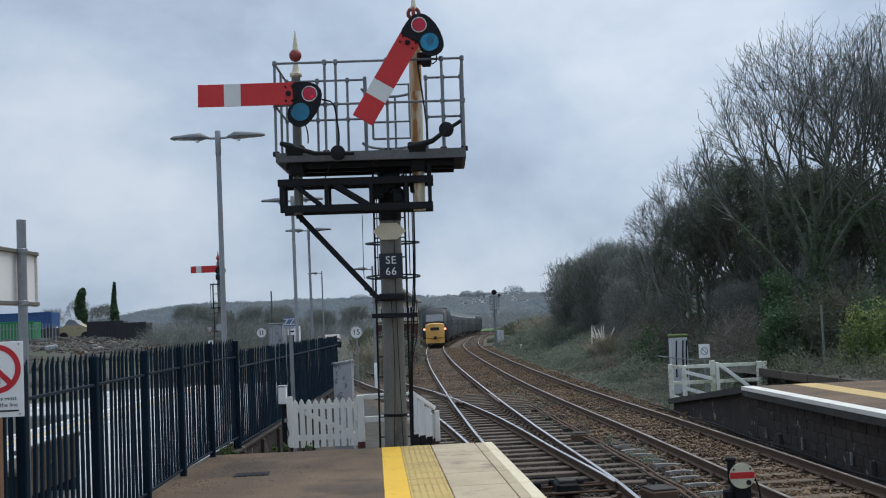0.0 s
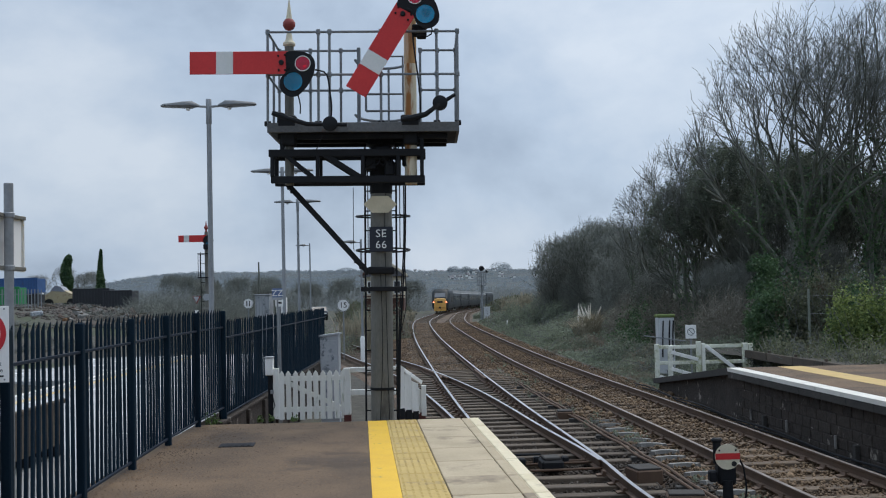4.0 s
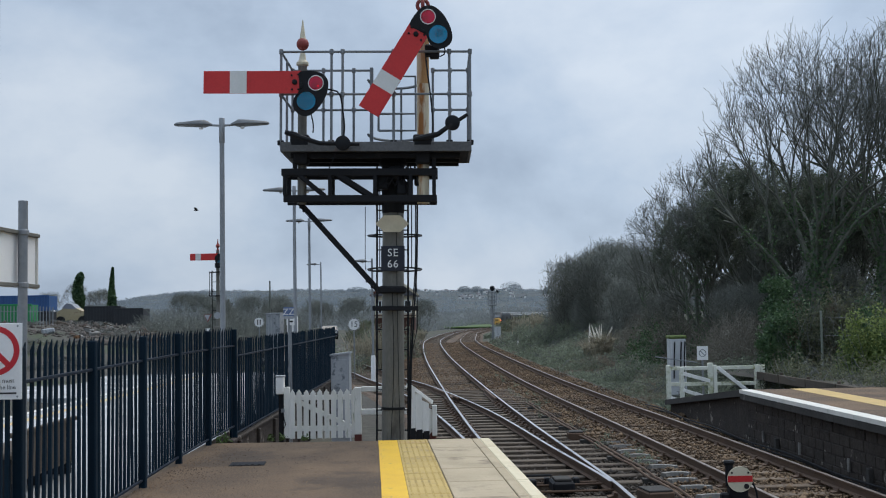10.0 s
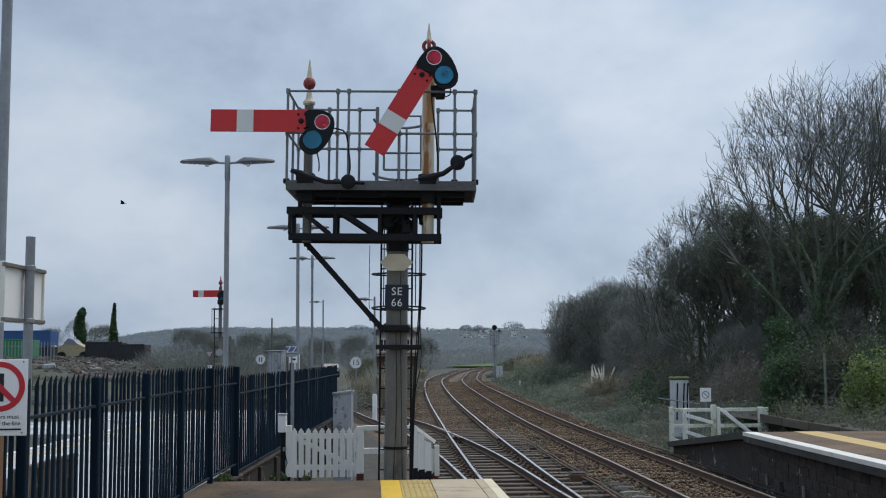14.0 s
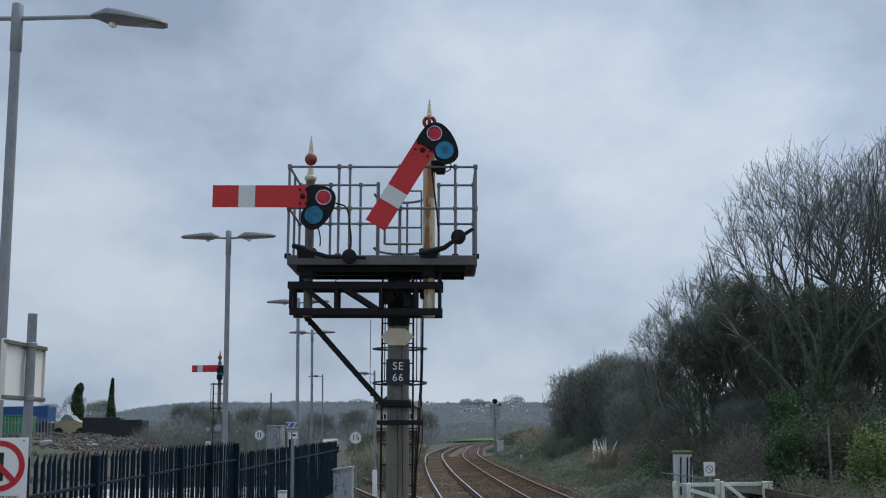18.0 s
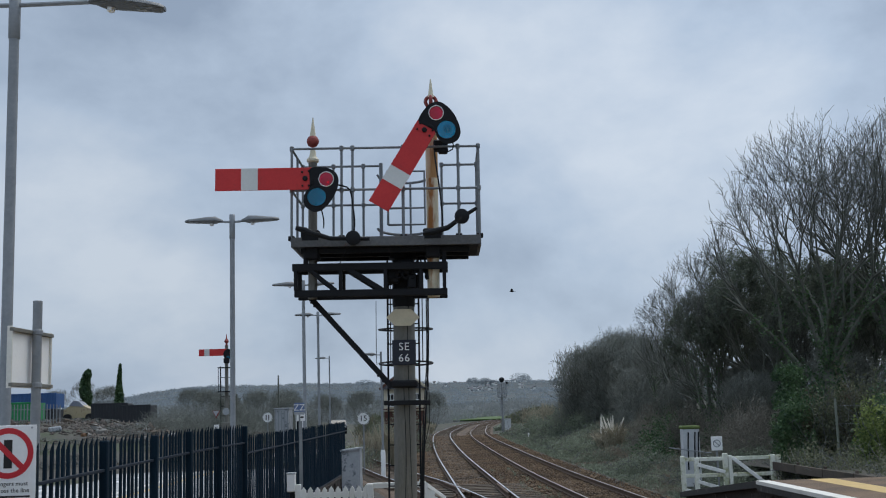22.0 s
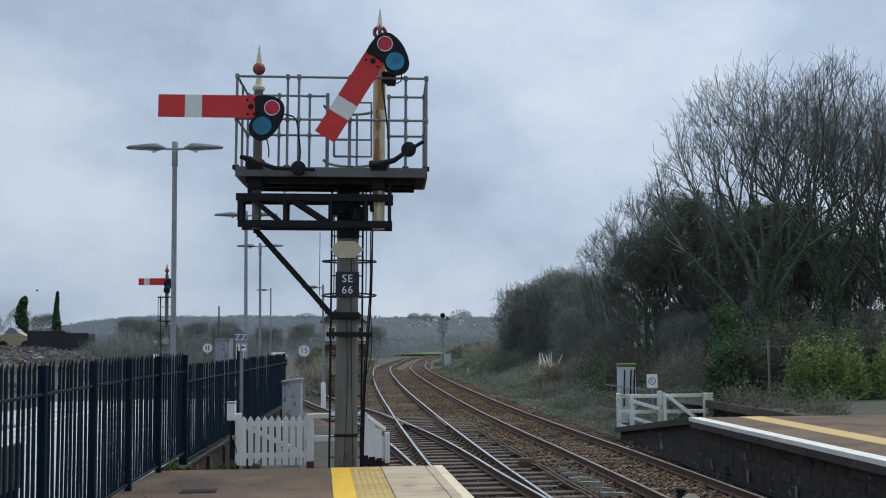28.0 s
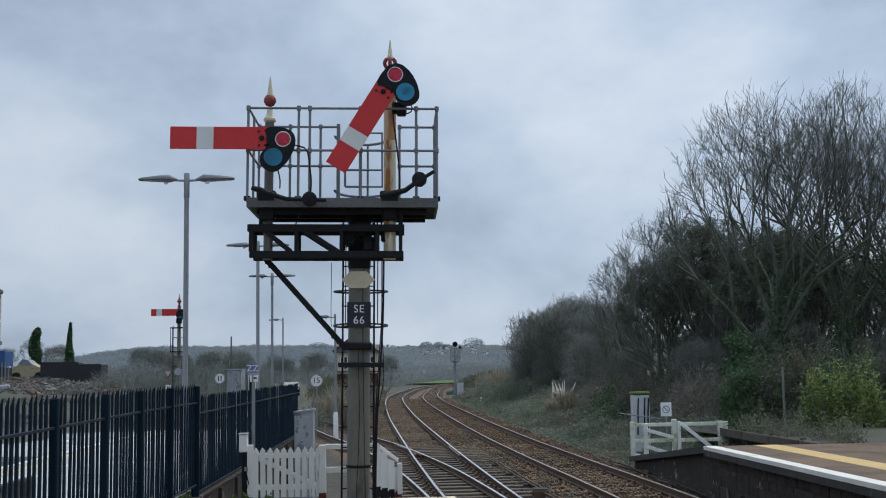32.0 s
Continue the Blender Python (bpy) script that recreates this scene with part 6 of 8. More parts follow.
pts = [(0.1 * math.cos(a), -0.01, 0.42 + 0.1 * math.sin(a)) for a in np.linspace(0, 2 * math.pi, 21)]
part("ring", Build().tube(pts, 0.012, 5), M["galv"], rs)
part("bar", Build().box((0, -0.01, 0), (0.2, 0.006, 0.022), 0, pose(0, 0, 0.42, 0, 45, 0)), M["galv"], rs)
part("post", Build().box((0, 0.03, -0.3), (0.05, 0.05, 1.3), 0.006), M["galv"], rs)
bw = thing("edging_boards", "low damp timber boards behind the opposite platform", "fence")
for k in range(4):
    y0, y1 = 23.5 + k * 1.9, 25.35 + k * 1.9
    x0, x1 = redge(2.85, y0), redge(2.85, y1)
    a = math.degrees(math.atan2(x0 - x1, y1 - y0))
    part("board", Build().box((0, 0, 0), (0.05, 1.85, 0.22), 0.01, pose((x0 + x1) / 2, (y0 + y1) / 2, -0.17, 0, 0, a)), M["board_wood"], bw)
    part("post", Build().box((x0 + 0.07, y0, -0.15), (0.07, 0.07, 0.3), 0.01), M["board_wood"], bw)
wp = thing("wire_fence", "grey concrete posts of a wire fence in the hedge", "fence")
for x, y in ((10.75, 31.2), (14.6, 28.5)):
    part("post", Build().box((x, y, 0.2), (0.06, 0.06, 2.8), 0.012), M["dull_green"], wp)
for z in (0.9, 1.4):
    part("wire", Build().tube([(10.75, 31.2, z), (14.6, 28.5, z)], 0.003, 4), M["galv"], wp)

vg = Build()
gx, gy = np.linspace(0, 1, 9), np.arange(8, 36.1, 1.4)
for y in gy:
    for k in gx:
        x = redge(2.9, y) + k * 6
        vg.v.append((x, y, -0.1 - 0.2 * smooth(24, 34, y) + 0.3 * k + 0.05 * noise.noise((x * 0.9, y * 0.9, 0))))
nx_ = len(gx)
vg.f = [(j * nx_ + i, j * nx_ + i + 1, (j + 1) * nx_ + i + 1, (j + 1) * nx_ + i) for j in range(len(gy) - 1) for i in range(nx_ - 1)]
tagged(part("verge", vg, M["earth"], None, "", True), "rough grass verge behind the opposite platform", "verge", kind="structure")

# ---------------------------------------------------------------- plants
def segments_mesh(name, segs, sides, material):
    """Thin tapering sticks from rows of (p0, p1, r0, r1)."""
    a = np.array([s[0] for s in segs])
    b = np.array([s[1] for s in segs])
    r0 = np.array([s[2] for s in segs])
    r1 = np.array([s[3] for s in segs])
    d = b - a
    d /= np.maximum(np.linalg.norm(d, axis=1), 1e-6)[:, None]
    ref = np.where(np.abs(d[:, 2:3]) < 0.9, np.array([[0, 0, 1.0]]), np.array([[1.0, 0, 0]]))
    u = np.cross(d, ref)
    u /= np.linalg.norm(u, axis=1)[:, None]
    w = np.cross(d, u)
    ang = 2 * np.pi * np.arange(sides) / sides
    ring = u[:, None] * np.cos(ang)[None, :, None] + w[:, None] * np.sin(ang)[None, :, None]
    v = np.concatenate([a[:, None] + ring * r0[:, None, None], b[:, None] + ring * r1[:, None, None]], 1)
    k = np.arange(sides)
    q = np.stack([k, (k + 1) % sides, (k + 1) % sides + sides, k + sides], 1)
    loops = (q[None] + (2 * sides * np.arange(len(segs)))[:, None, None]).reshape(-1)
    return fast_mesh(name, v.reshape(-1, 3), loops, 4, material, sides > 3)


def grow(rng, p, d, length, radius, depth, last, out, env, lift, bend, thin, ratio, side):
    """A branch that curves upwards, carries side shoots and forks at its end, kept inside the crown's uneven outline."""
    n = 3 if depth < last - 1 else 2
    radius = max(radius, thin)
    key = 0 if depth < 2 else (1 if depth < 4 else 3)
    for i in range(n):
        d = d + rng.normal(0, bend, 3) + np.array([0, 0, lift])
        d /= np.linalg.norm(d)
        q = p + d * length / n
        e = (q - env[0]) / env[1]
        if depth > 1 and e.dot(e) > rng.uniform(0.8, 1.3) + 0.2 * math.sin(5 * e[0] + 3 * env[0][2]) * math.sin(5 * e[2] + 4 * e[1]):
            return
        out[key].append((p, q, max(radius * (1 - 0.25 * i / n), thin), max(radius * (1 - 0.25 * (i + 1) / n), thin * 0.7)))
        p = q
        if depth >= 2 and rng.random() < side:
            ax = rng.normal(0, 1, 3)
            ax -= ax.dot(d) * d
            w = d + ax / np.linalg.norm(ax) * rng.uniform(0.5, 1.0) + np.array([0, 0, 0.25])
            grow(rng, p, w / np.linalg.norm(w), length * rng.uniform(0.4, 0.7), radius * 0.45, max(depth + 2, last - 1), last, out, env, lift, bend * 1.2, thin, ratio, side * 0.5)
    if depth >= last:
        return
    ax = rng.normal(0, 1, 3)
    ax -= ax.dot(d) * d
    ax /= np.linalg.norm(ax)
    ay = np.cross(d, ax)
    k = 3 if rng.random() < 0.3 else 2
    a0 = rng.random() * 6.283
    for i in range(k):
        a = a0 + 2 * math.pi * i / k + rng.normal(0, 0.3)
        w = rng.uniform(0.24, 0.56)
        nd = d * math.cos(w) + (ax * math.cos(a) + ay * math.sin(a)) * math.sin(w)
        grow(rng, p, nd, length * ratio * rng.uniform(0.82, 1.12), radius * (0.74 if i == 0 else 0.6), depth + 1, last, out, env, lift, bend, thin, ratio, side)


def leaf_quads(centers, sizes, rng, flat=0.0):
    """Small kite-shaped leaves at random turns."""
    n = len(centers)
    a = rng.normal(0, 1, (n, 3))
    a[:, 2] *= 1 - flat
    a /= np.linalg.norm(a, axis=1)[:, None]
    b = rng.normal(0, 1, (n, 3))
    b -= (a * b).sum(1)[:, None] * a
    b /= np.linalg.norm(b, axis=1)[:, None]
    c = np.cross(a, b)
    s = sizes[:, None]
    v = np.stack([centers - a * s * 0.6, centers + b * s * 0.38 + c * s * 0.08, centers + a * s * 0.6, centers - b * s * 0.38 + c * s * 0.08], 1)
    return v.reshape(-1, 3), np.arange(4 * n)


def leaves_mesh(name, centers, sizes, rng, material):
    v, l = leaf_quads(np.asarray(centers), np.asarray(sizes), rng)
    return fast_mesh(name, v, l, 4, material)


def tree(name, label, seed, height, wide, low, fork, limbs, last, trunk=0.2, stems=1, splay=0.3, spread=(0.15, 0.8), lift=0.07, bend=0.09, ivy=0, leafy=0, leaf_mat="evergreen",
         thin=0.007, ratio=0.8, side=0.5, twig_mat="twig", leaf=(0.05, 0.1)):
    """A bare tree: trunks up to `fork`, then limbs that fork again and again up to `height`, `wide` across each way."""
    rng = np.random.default_rng(seed)
    out = {0: [], 1: [], 3: []}
    mid = low + (height - low) * 0.5
    env = (np.array([0, 0, mid]), np.array([wide, wide, height - mid]))
    first = (height - fork) * (1 - ratio) / (1 - ratio ** (last + 0.5)) * 1.12
    for s in range(stems):
        a = 2 * math.pi * (s + rng.random() * 0.6) / stems
        w = splay * rng.uniform(0.4, 1.0) if stems > 1 else 0.04
        d = np.array([math.cos(a) * w, math.sin(a) * w, 1.0])
        d /= np.linalg.norm(d)
        p = np.array([0.9 * w * math.cos(a), 0.9 * w * math.sin(a), -0.3])
        long_ = fork * rng.uniform(0.8, 1.15) + 0.3
        r = trunk * rng.uniform(0.75, 1.0)
        for i in range(4):
            q = p + d * long_ / 4
            out[0].append((p, q, r * (1.1 - 0.07 * i), r * (1.03 - 0.07 * i)))
            p = q
            d = d + rng.normal(0, 0.03, 3)
            d /= np.linalg.norm(d)
        for k in range(limbs):
            b = 2 * math.pi * (k + rng.random() * 0.7) / limbs
            w = rng.uniform(*spread)
            nd = d * math.cos(w) + np.array([math.cos(b), math.sin(b), 0.0]) * math.sin(w)
            at = p - d * (long_ * 0.35 * rng.random() ** 2)
            grow(rng, at, nd / np.linalg.norm(nd), first * rng.uniform(0.85, 1.15), r * rng.uniform(0.32, 0.5), 0, last, out, env, lift, bend, thin, ratio, side)
    t = thing(name, label, "tree", group="bare trees")
    t["tall"] = float(max(q[1][2] for k in out for q in out[k]))
    part("trunk", segments_mesh("trunk", out[0], 7, M["bark"]), None, t)
    if out[1]:
        tagged(part("limb_growth", segments_mesh("limb_growth", out[1], 4, M["bark"]), None, t), kind="stuff")
    if out[3]:
        part("crown", segments_mesh("crown", out[3], 3, M[twig_mat]), None, t, "fine bare twigs")
    if ivy:
        segs = out[0]
        wts = np.array([max(0.004, 1.0 - q[0][2] / (height * 0.62)) ** 1.3 * q[2] * np.linalg.norm(q[1] - q[0]) for q in segs])
        pick = rng.choice(len(segs), ivy, p=wts / wts.sum())
        c = np.array([segs[i][0] + (segs[i][1] - segs[i][0]) * rng.random() + rng.normal(0, 1, 3) * (segs[i][2] * 0.7 + 0.05) for i in pick])
        part("ivy", leaves_mesh("ivy", c, rng.uniform(0.06, 0.12, ivy), rng, M["ivy"]), None, t, "dark climbing ivy")
    if leafy:
        segs = [q for q in out[3] if q[0][2] > low]
        pick = rng.integers(0, len(segs), leafy)
        c = np.array([segs[i][0] + (segs[i][1] - segs[i][0]) * rng.random() for i in pick]) + rng.normal(0, 0.06, (leafy, 3))
        part("foliage", leaves_mesh("foliage", c, rng.uniform(leaf[0], leaf[1], leafy), rng, M[leaf_mat]), None, t, "fine dull green foliage")
    return t


def plant(proto, x, y, top, turn=0.0, first=False):
    """Stand a tree on the ground so that its crown ends at the height `top`."""
    g = ground_z(x, y)
    m = pose(x, y, g, 0, 0, turn) @ Matrix.Scale((top - g) / proto["tall"], 4)
    if first:
        proto.matrix_basis = m
        return proto
    return copy_thing(proto, m)


M["evergreen"] = surf("dull_evergreen_foliage", (0.08, 0.1, 0.075), (0.18, 0.205, 0.155), 0.85, s1=0.7, s2=5, bump=0, island=0.8)
tall_a = tree("tall_bare_tree", "tall bare deciduous tree with ivy on its trunk", 83, 12.0, 3.9, 2.6, 3.3, 8, 7, trunk=0.25, ivy=5600, thin=0.006, lift=0.06, spread=(0.1, 0.8), side=0.38)
tall_b = tree("tall_bare_tree", "tall bare deciduous tree with upswept twigs", 29, 12.0, 3.6, 2.6, 3.1, 6, 7, trunk=0.2, stems=2, splay=0.2, ivy=4600, thin=0.006, lift=0.07, spread=(0.1, 0.65), side=0.36)
round_a = tree("bare_tree", "spreading bare tree with a rounded crown of twigs", 31, 9.0, 3.0, 2.2, 2.6, 7, 7, trunk=0.14, stems=2, splay=0.3, thin=0.0068, lift=0.03, bend=0.11, spread=(0.2, 0.9), side=0.35)
round_b = tree("bare_tree", "thickset tree with fine dull green foliage", 47, 8.0, 2.6, 1.6, 1.8, 7, 6, trunk=0.12, stems=2, splay=0.3, leafy=30000, thin=0.007, lift=0.03, bend=0.12, spread=(0.2, 1.0), leaf=(0.045, 0.08))
slim = tree("slender_tree", "slender bare tree with a straight grey trunk", 71, 8.5, 1.7, 3.2, 4.2, 5, 5, trunk=0.08, stems=3, splay=0.16, ivy=1600, thin=0.006, lift=0.08, spread=(0.15, 0.7), side=0.4)
shrub = tree("bare_shrub", "large rounded shrub of dense bare stems", 59, 6.0, 2.9, -0.6, 0.7, 4, 5, trunk=0.035, stems=10, splay=0.75, thin=0.009, lift=0.03, bend=0.12, spread=(0.1, 0.8), side=0.7, twig_mat="shrub_twig")
plant(tall_a, 12.9, 38.0, 11.8, 0, True)
plant(tall_b, 15.8, 39.5, 12.6, 40, True)
plant(round_a, 12.3, 50, 9.4, 0, True)
plant(round_b, 12.9, 45, 8.0, 0, True)
plant(slim, 11.0, 47.0, 6.9, 0, True)
plant(shrub, 10.4, 82, 6.3, 0, True)
for proto, x, y, top, turn in (
        (tall_a, 18.6, 40, 12.2, 200), (tall_b, 20.8, 37, 12.3, 10), (tall_a, 21.5, 44, 11.6, 60),
        (round_b, 15.4, 47, 7.6, 110), (round_b, 14.5, 43.6, 7.6, 160), (round_b, 17.0, 44.5, 7.4, 10), (round_b, 11.5, 48, 6.6, 40), (round_a, 11.8, 56, 8.0, 90), (round_a, 14.6, 54, 9.2, 170),
        (slim, 12.2, 52, 7.4, 70), (slim, 13.4, 50, 7.0, 140), (slim, 10.9, 58, 7.0, 210), (slim, 12.6, 60, 7.2, 280), (slim, 14.2, 57, 7.6, 20),
        (slim, 14.0, 46, 7.2, 190), (slim, 12.4, 66, 6.4, 50), (slim, 13.2, 43.5, 6.6, 15), (slim, 14.9, 42.5, 6.8, 75), (slim, 16.4, 44, 7.4, 135), (slim, 17.9, 43, 7.4, 215), (slim, 15.8, 49, 8.0, 325), (slim, 17.6, 50, 8.4, 265), (slim, 19.4, 45, 8.0, 5),
        (round_a, 22.8, 54, 9.0, 250), (round_b, 18.4, 49, 6.6, 200), (round_b, 20.4, 47, 6.4, 320), (round_b, 13.8, 52, 6.8, 260), (round_b, 16.3, 53, 6.4, 20),
        (shrub, 12.3, 79, 6.4, 60), (shrub, 11.6, 91, 5.6, 140), (shrub, 13.8, 86, 7.0, 200), (shrub, 12.6, 72, 5.2, 260), (shrub, 15.0, 76, 5.0, 20),
        (shrub, 11.4, 67, 3.6, 310), (shrub, 13.0, 61, 4.0, 45), (shrub, 10.9, 52, 2.6, 15), (shrub, 12.8, 48, 3.0, 155), (shrub, 11.6, 43, 2.6, 85), (shrub, 14.5, 41.5, 3.4, 205), (shrub, 17.2, 40, 2.6, 265), (shrub, 19.5, 38, 2.4, 295), (shrub, 15.6, 45, 4.2, 30), (shrub, 17.6, 47, 4.6, 120), (shrub, 19.8, 45, 4.3, 240), (shrub, 13.6, 47, 3.8, 330)):
    plant(proto, x, y, top, turn)
for proto, x, y, top, turn in ((shrub, -53, 150, 5.4, 10), (shrub, -46.5, 152, 5.8, 60), (shrub, -62, 145, 5.6, 200), (shrub, -37.6, 162, 5.4, 100), (shrub, -33, 168, 4.4, 140), (shrub, -4.8, 138, 3.2, 40), (shrub, -2.5, 150, 3.7, 90), (shrub, -7, 146, 4.0, 150),
                               (shrub, -4.5, 168, 3.4, 250), (shrub, -12, 155, 4.2, 10), (shrub, -17, 118, 3.3, 70), (shrub, -22.5, 112, 3.6, 170), (shrub, -27, 125, 4.4, 230), (shrub, -24, 140, 4.4, 20), (shrub, -19.5, 132, 4.2, 120), (shrub, -14.2, 128, 3.5, 200)):
    plant(proto, x, y, top, turn)
plant(round_a, -49.6, 151, 7.2, 80)


def mounds(name, label, spots, per, size, mat, seed, category="bush", stems=0, lean=0.35):
    """Banks of low leafy growth: leaves over many overlapping humps."""
    rng = np.random.default_rng(seed)
    cs, ss, sticks = [], [], []
    for row in spots:
        x, y, r, h = row[:4]
        n = int(per * (r * r + r * h))
        th = rng.random(n) * 6.283
        ph = np.arccos(rng.random(n))
        k = rng.uniform(0.7, 1.06, n) + 0.2 * np.sin(5 * th + x) * np.sin(4 * ph + y)
        px_, py_ = x + r * k * np.sin(ph) * np.cos(th), y + r * k * np.sin(ph) * np.sin(th)
        g = ground_z(x, y) + (row[4] if len(row) > 4 else 0.0)
        z0 = g + 0 * px_ if len(row) > 4 else g + (ground_z(x + 1, y) - g) * (px_ - x) + (ground_z(x, y + 1) - g) * (py_ - y)
        cs.append(np.stack([px_, py_, z0 + h * k * np.cos(ph) * rng.uniform(0.75, 1.05, n)], 1))
        ss.append(np.full(n, size * (0.55 + y / 90.0)) * rng.uniform(0.6, 1.3, n))
        for _ in range(stems):
            a, q = rng.random() * 6.283, rng.random() ** 0.5 * r
            b = np.array([x + q * math.cos(a), y + q * math.sin(a), g + h * rng.uniform(0.05, 0.5)])
            e = b + np.array([rng.normal(0, lean), rng.normal(0, lean), rng.uniform(0.3, 0.75) * h * math.sqrt(max(0.15, 1 - (q / r) ** 2))])
            m_ = (b + e) / 2 + rng.normal(0, 0.1, 3) + np.array([0, 0, 0.1])
            w = 0.005 + y * 0.00011
            sticks += [(b, m_, w * 1.4, w), (m_, e, w, w * 0.5)]
    c, s = np.concatenate(cs), np.concatenate(ss)
    ob = new(name, leaves_mesh(name, c, s, rng, M[mat]))
    tagged(ob, label, category, kind="stuff")
    if sticks:
        tagged(new(name + "_stems", segments_mesh(name + "_stems", sticks, 3, M["twig"])), "thin bare brown stems standing in the undergrowth", "stems", kind="stuff")


def thicket(name, label, spots, per, seed, mat="twig", reach=0.5):
    """Rounded tangles of fine twigs, each spray arching outwards."""
    rng = np.random.default_rng(seed)
    seg = []
    for x, y, r, top in spots:
        g = ground_z(x, y)
        h = top - g
        for _ in range(int(per * r * max(h, r))):
            th, cz, k = rng.random() * 6.283, rng.random(), rng.uniform(0.35, 0.95) + 0.1 * math.sin(x * 3)
            sr = math.sqrt(1 - cz * cz)
            b = np.array([x + r * k * sr * math.cos(th), y + r * k * sr * math.sin(th), g + h * k * cz * 0.98])
            d = np.array([sr * math.cos(th) * 0.7, sr * math.sin(th) * 0.7, 0.25 + cz * 0.6]) + rng.normal(0, 0.55, 3)
            d *= reach * rng.uniform(0.5, 1.1) / np.linalg.norm(d)
            d[2] = min(d[2], max(0.05, g + h * 1.06 - b[2]))
            m_ = b + d * 0.5 + rng.normal(0, 0.06, 3)
            w = 0.004 + y * 0.0001
            seg += [(b, m_, w * 1.3, w), (m_, b + d, w, w * 0.6)]
    tagged(new(name, segments_mesh(name, seg, 3, M[mat])), label, "thicket", kind="stuff")


def to_top(rows):
    """Rows (x, y, r, top) to rows (x, y, r, height)."""
    return [(x, y, r, top - ground_z(x, y)) for x, y, r, top in rows]


rs_ = random.Random(8)
bank = []
for k in range(190):
    y = 33 + 105 * rs_.random() ** 1.3
    x = line_x(far_line, y) + 3.3 + rs_.random() ** 1.4 * 8.5
    bank.append((x, y, rs_.uniform(0.8, 1.6), rs_.uniform(0.5, 1.2) * (0.75 + 0.04 * min(x - line_x(far_line, y) - 3, 8))))
bank += [(line_x(far_line, y) + rs_.uniform(4.2, 8.2), y, rs_.uniform(0.9, 1.4), rs_.uniform(1.3, 1.9)) for y in np.linspace(80, 97, 26)]
mounds("bramble_bank", "tangled bank of dull green and brown brambles beside the line", bank, 620, 0.075, "bramble", 3, stems=26)
under = [(rs_.uniform(9.6, 22), rs_.uniform(37, 60), rs_.uniform(1.0, 2.0), rs_.uniform(1.0, 2.3)) for _ in range(46)]
thicket("undergrowth", "tangled brown and grey undergrowth below the bare trees", under, 300, 6, "bramble_stem", 0.6)
low = [(rs_.uniform(9.4, 14), rs_.uniform(24, 34), rs_.uniform(0.4, 0.8), rs_.uniform(0.25, 0.7)) for _ in range(50)]
mounds("low_growth", "low brown and green growth at the hedge foot", low, 500, 0.065, "bramble", 44, stems=20)
hedge = [(10.0, 33.2, 0.55, 1.75), (10.5, 33.4, 0.6, 1.9), (10.9, 33.8, 0.6, 2.0), (9.8, 32.8, 0.4, 1.2), (10.3, 32.6, 0.45, 0.9)]
mounds("ivy_hedge", "thick dark green ivy covering a trunk and hedge end", to_top(hedge) + [(10.5, 34.6, 0.5, 0.8, 2.1), (10.75, 34.8, 0.36, 0.7, 2.7), (10.35, 34.5, 0.36, 0.5, 3.0), (9.9, 33.0, 0.5, 0.7, 1.5), (10.2, 33.0, 0.5, 0.6, 1.9)], 2300, 0.075, "ivy", 12)
dull = [(10.8 + 0.55 * k + rs_.uniform(-0.2, 0.2), 33.0 - 0.25 * k + rs_.uniform(-0.3, 0.3), rs_.uniform(0.5, 0.8), rs_.uniform(1.7, 2.35)) for k in range(12)]
mounds("hedge", "dull green and brown overgrown hedge behind the platform", to_top(dull), 2000, 0.075, "hedge_leaf", 13, stems=60)
yellow = [(11.25, 30.1, 0.5, 1.55), (11.8, 29.8, 0.55, 1.65), (12.4, 29.5, 0.55, 1.6), (13.4, 29.2, 0.6, 1.7), (14.4, 28.8, 0.6, 1.75)]
mounds("yellow_green_bush", "bright yellow-green leafy bush against the dark hedge", to_top(yellow), 2300, 0.085, "ivy_light", 15, stems=6)
foot = [(redge(2.85, y) + rs_.uniform(0.35, 1.5), y, rs_.uniform(0.35, 0.6), rs_.uniform(0.15, 0.6)) for y in np.linspace(24, 31.5, 26)]
mounds("foot_growth", "dark green and brown growth crowding the platform back", to_top(foot), 900, 0.07, "hedge_leaf", 61, stems=24)
mounds("ivy_skirt", "dark ivy leaves low in the hedge", to_top([(11.3, 30.5, 0.55, 1.0), (11.9, 30.2, 0.6, 0.95), (12.6, 29.9, 0.6, 1.0), (13.4, 29.5, 0.6, 1.1), (12.0, 30.9, 0.6, 1.9), (12.8, 30.6, 0.6, 1.9)]), 1900, 0.08, "ivy", 62)
mounds("low_green_bush", "small fresh green bushes on the bank", to_top([(9.0, 50, 0.9, 0.9), (9.8, 50.5, 0.9, 1.25), (8.6, 46, 0.8, 0.3), (10.4, 44, 0.8, 1.0), (9.9, 47, 0.8, 0.9)]), 700, 0.075, "ivy", 16)
mounds("siding_scrub", "green scrub growing by the siding", [(-2.2, 72.6, 0.9, 2.4), (-3.4, 72.2, 1.0, 2.6), (-4.4, 72.8, 1.0, 2.3), (-3.0, 71.0, 0.9, 1.3), (-1.7, 74.0, 0.7, 1.6), (-4.6, 53, 1.0, 1.3), (-5.4, 55, 1.1, 1.5), (-4.2, 57, 1.0, 1.1), (-6.2, 58, 1.2, 1.2), (-3.6, 60, 0.9, 1.4)], 360, 0.07, "bramble", 45, stems=12)
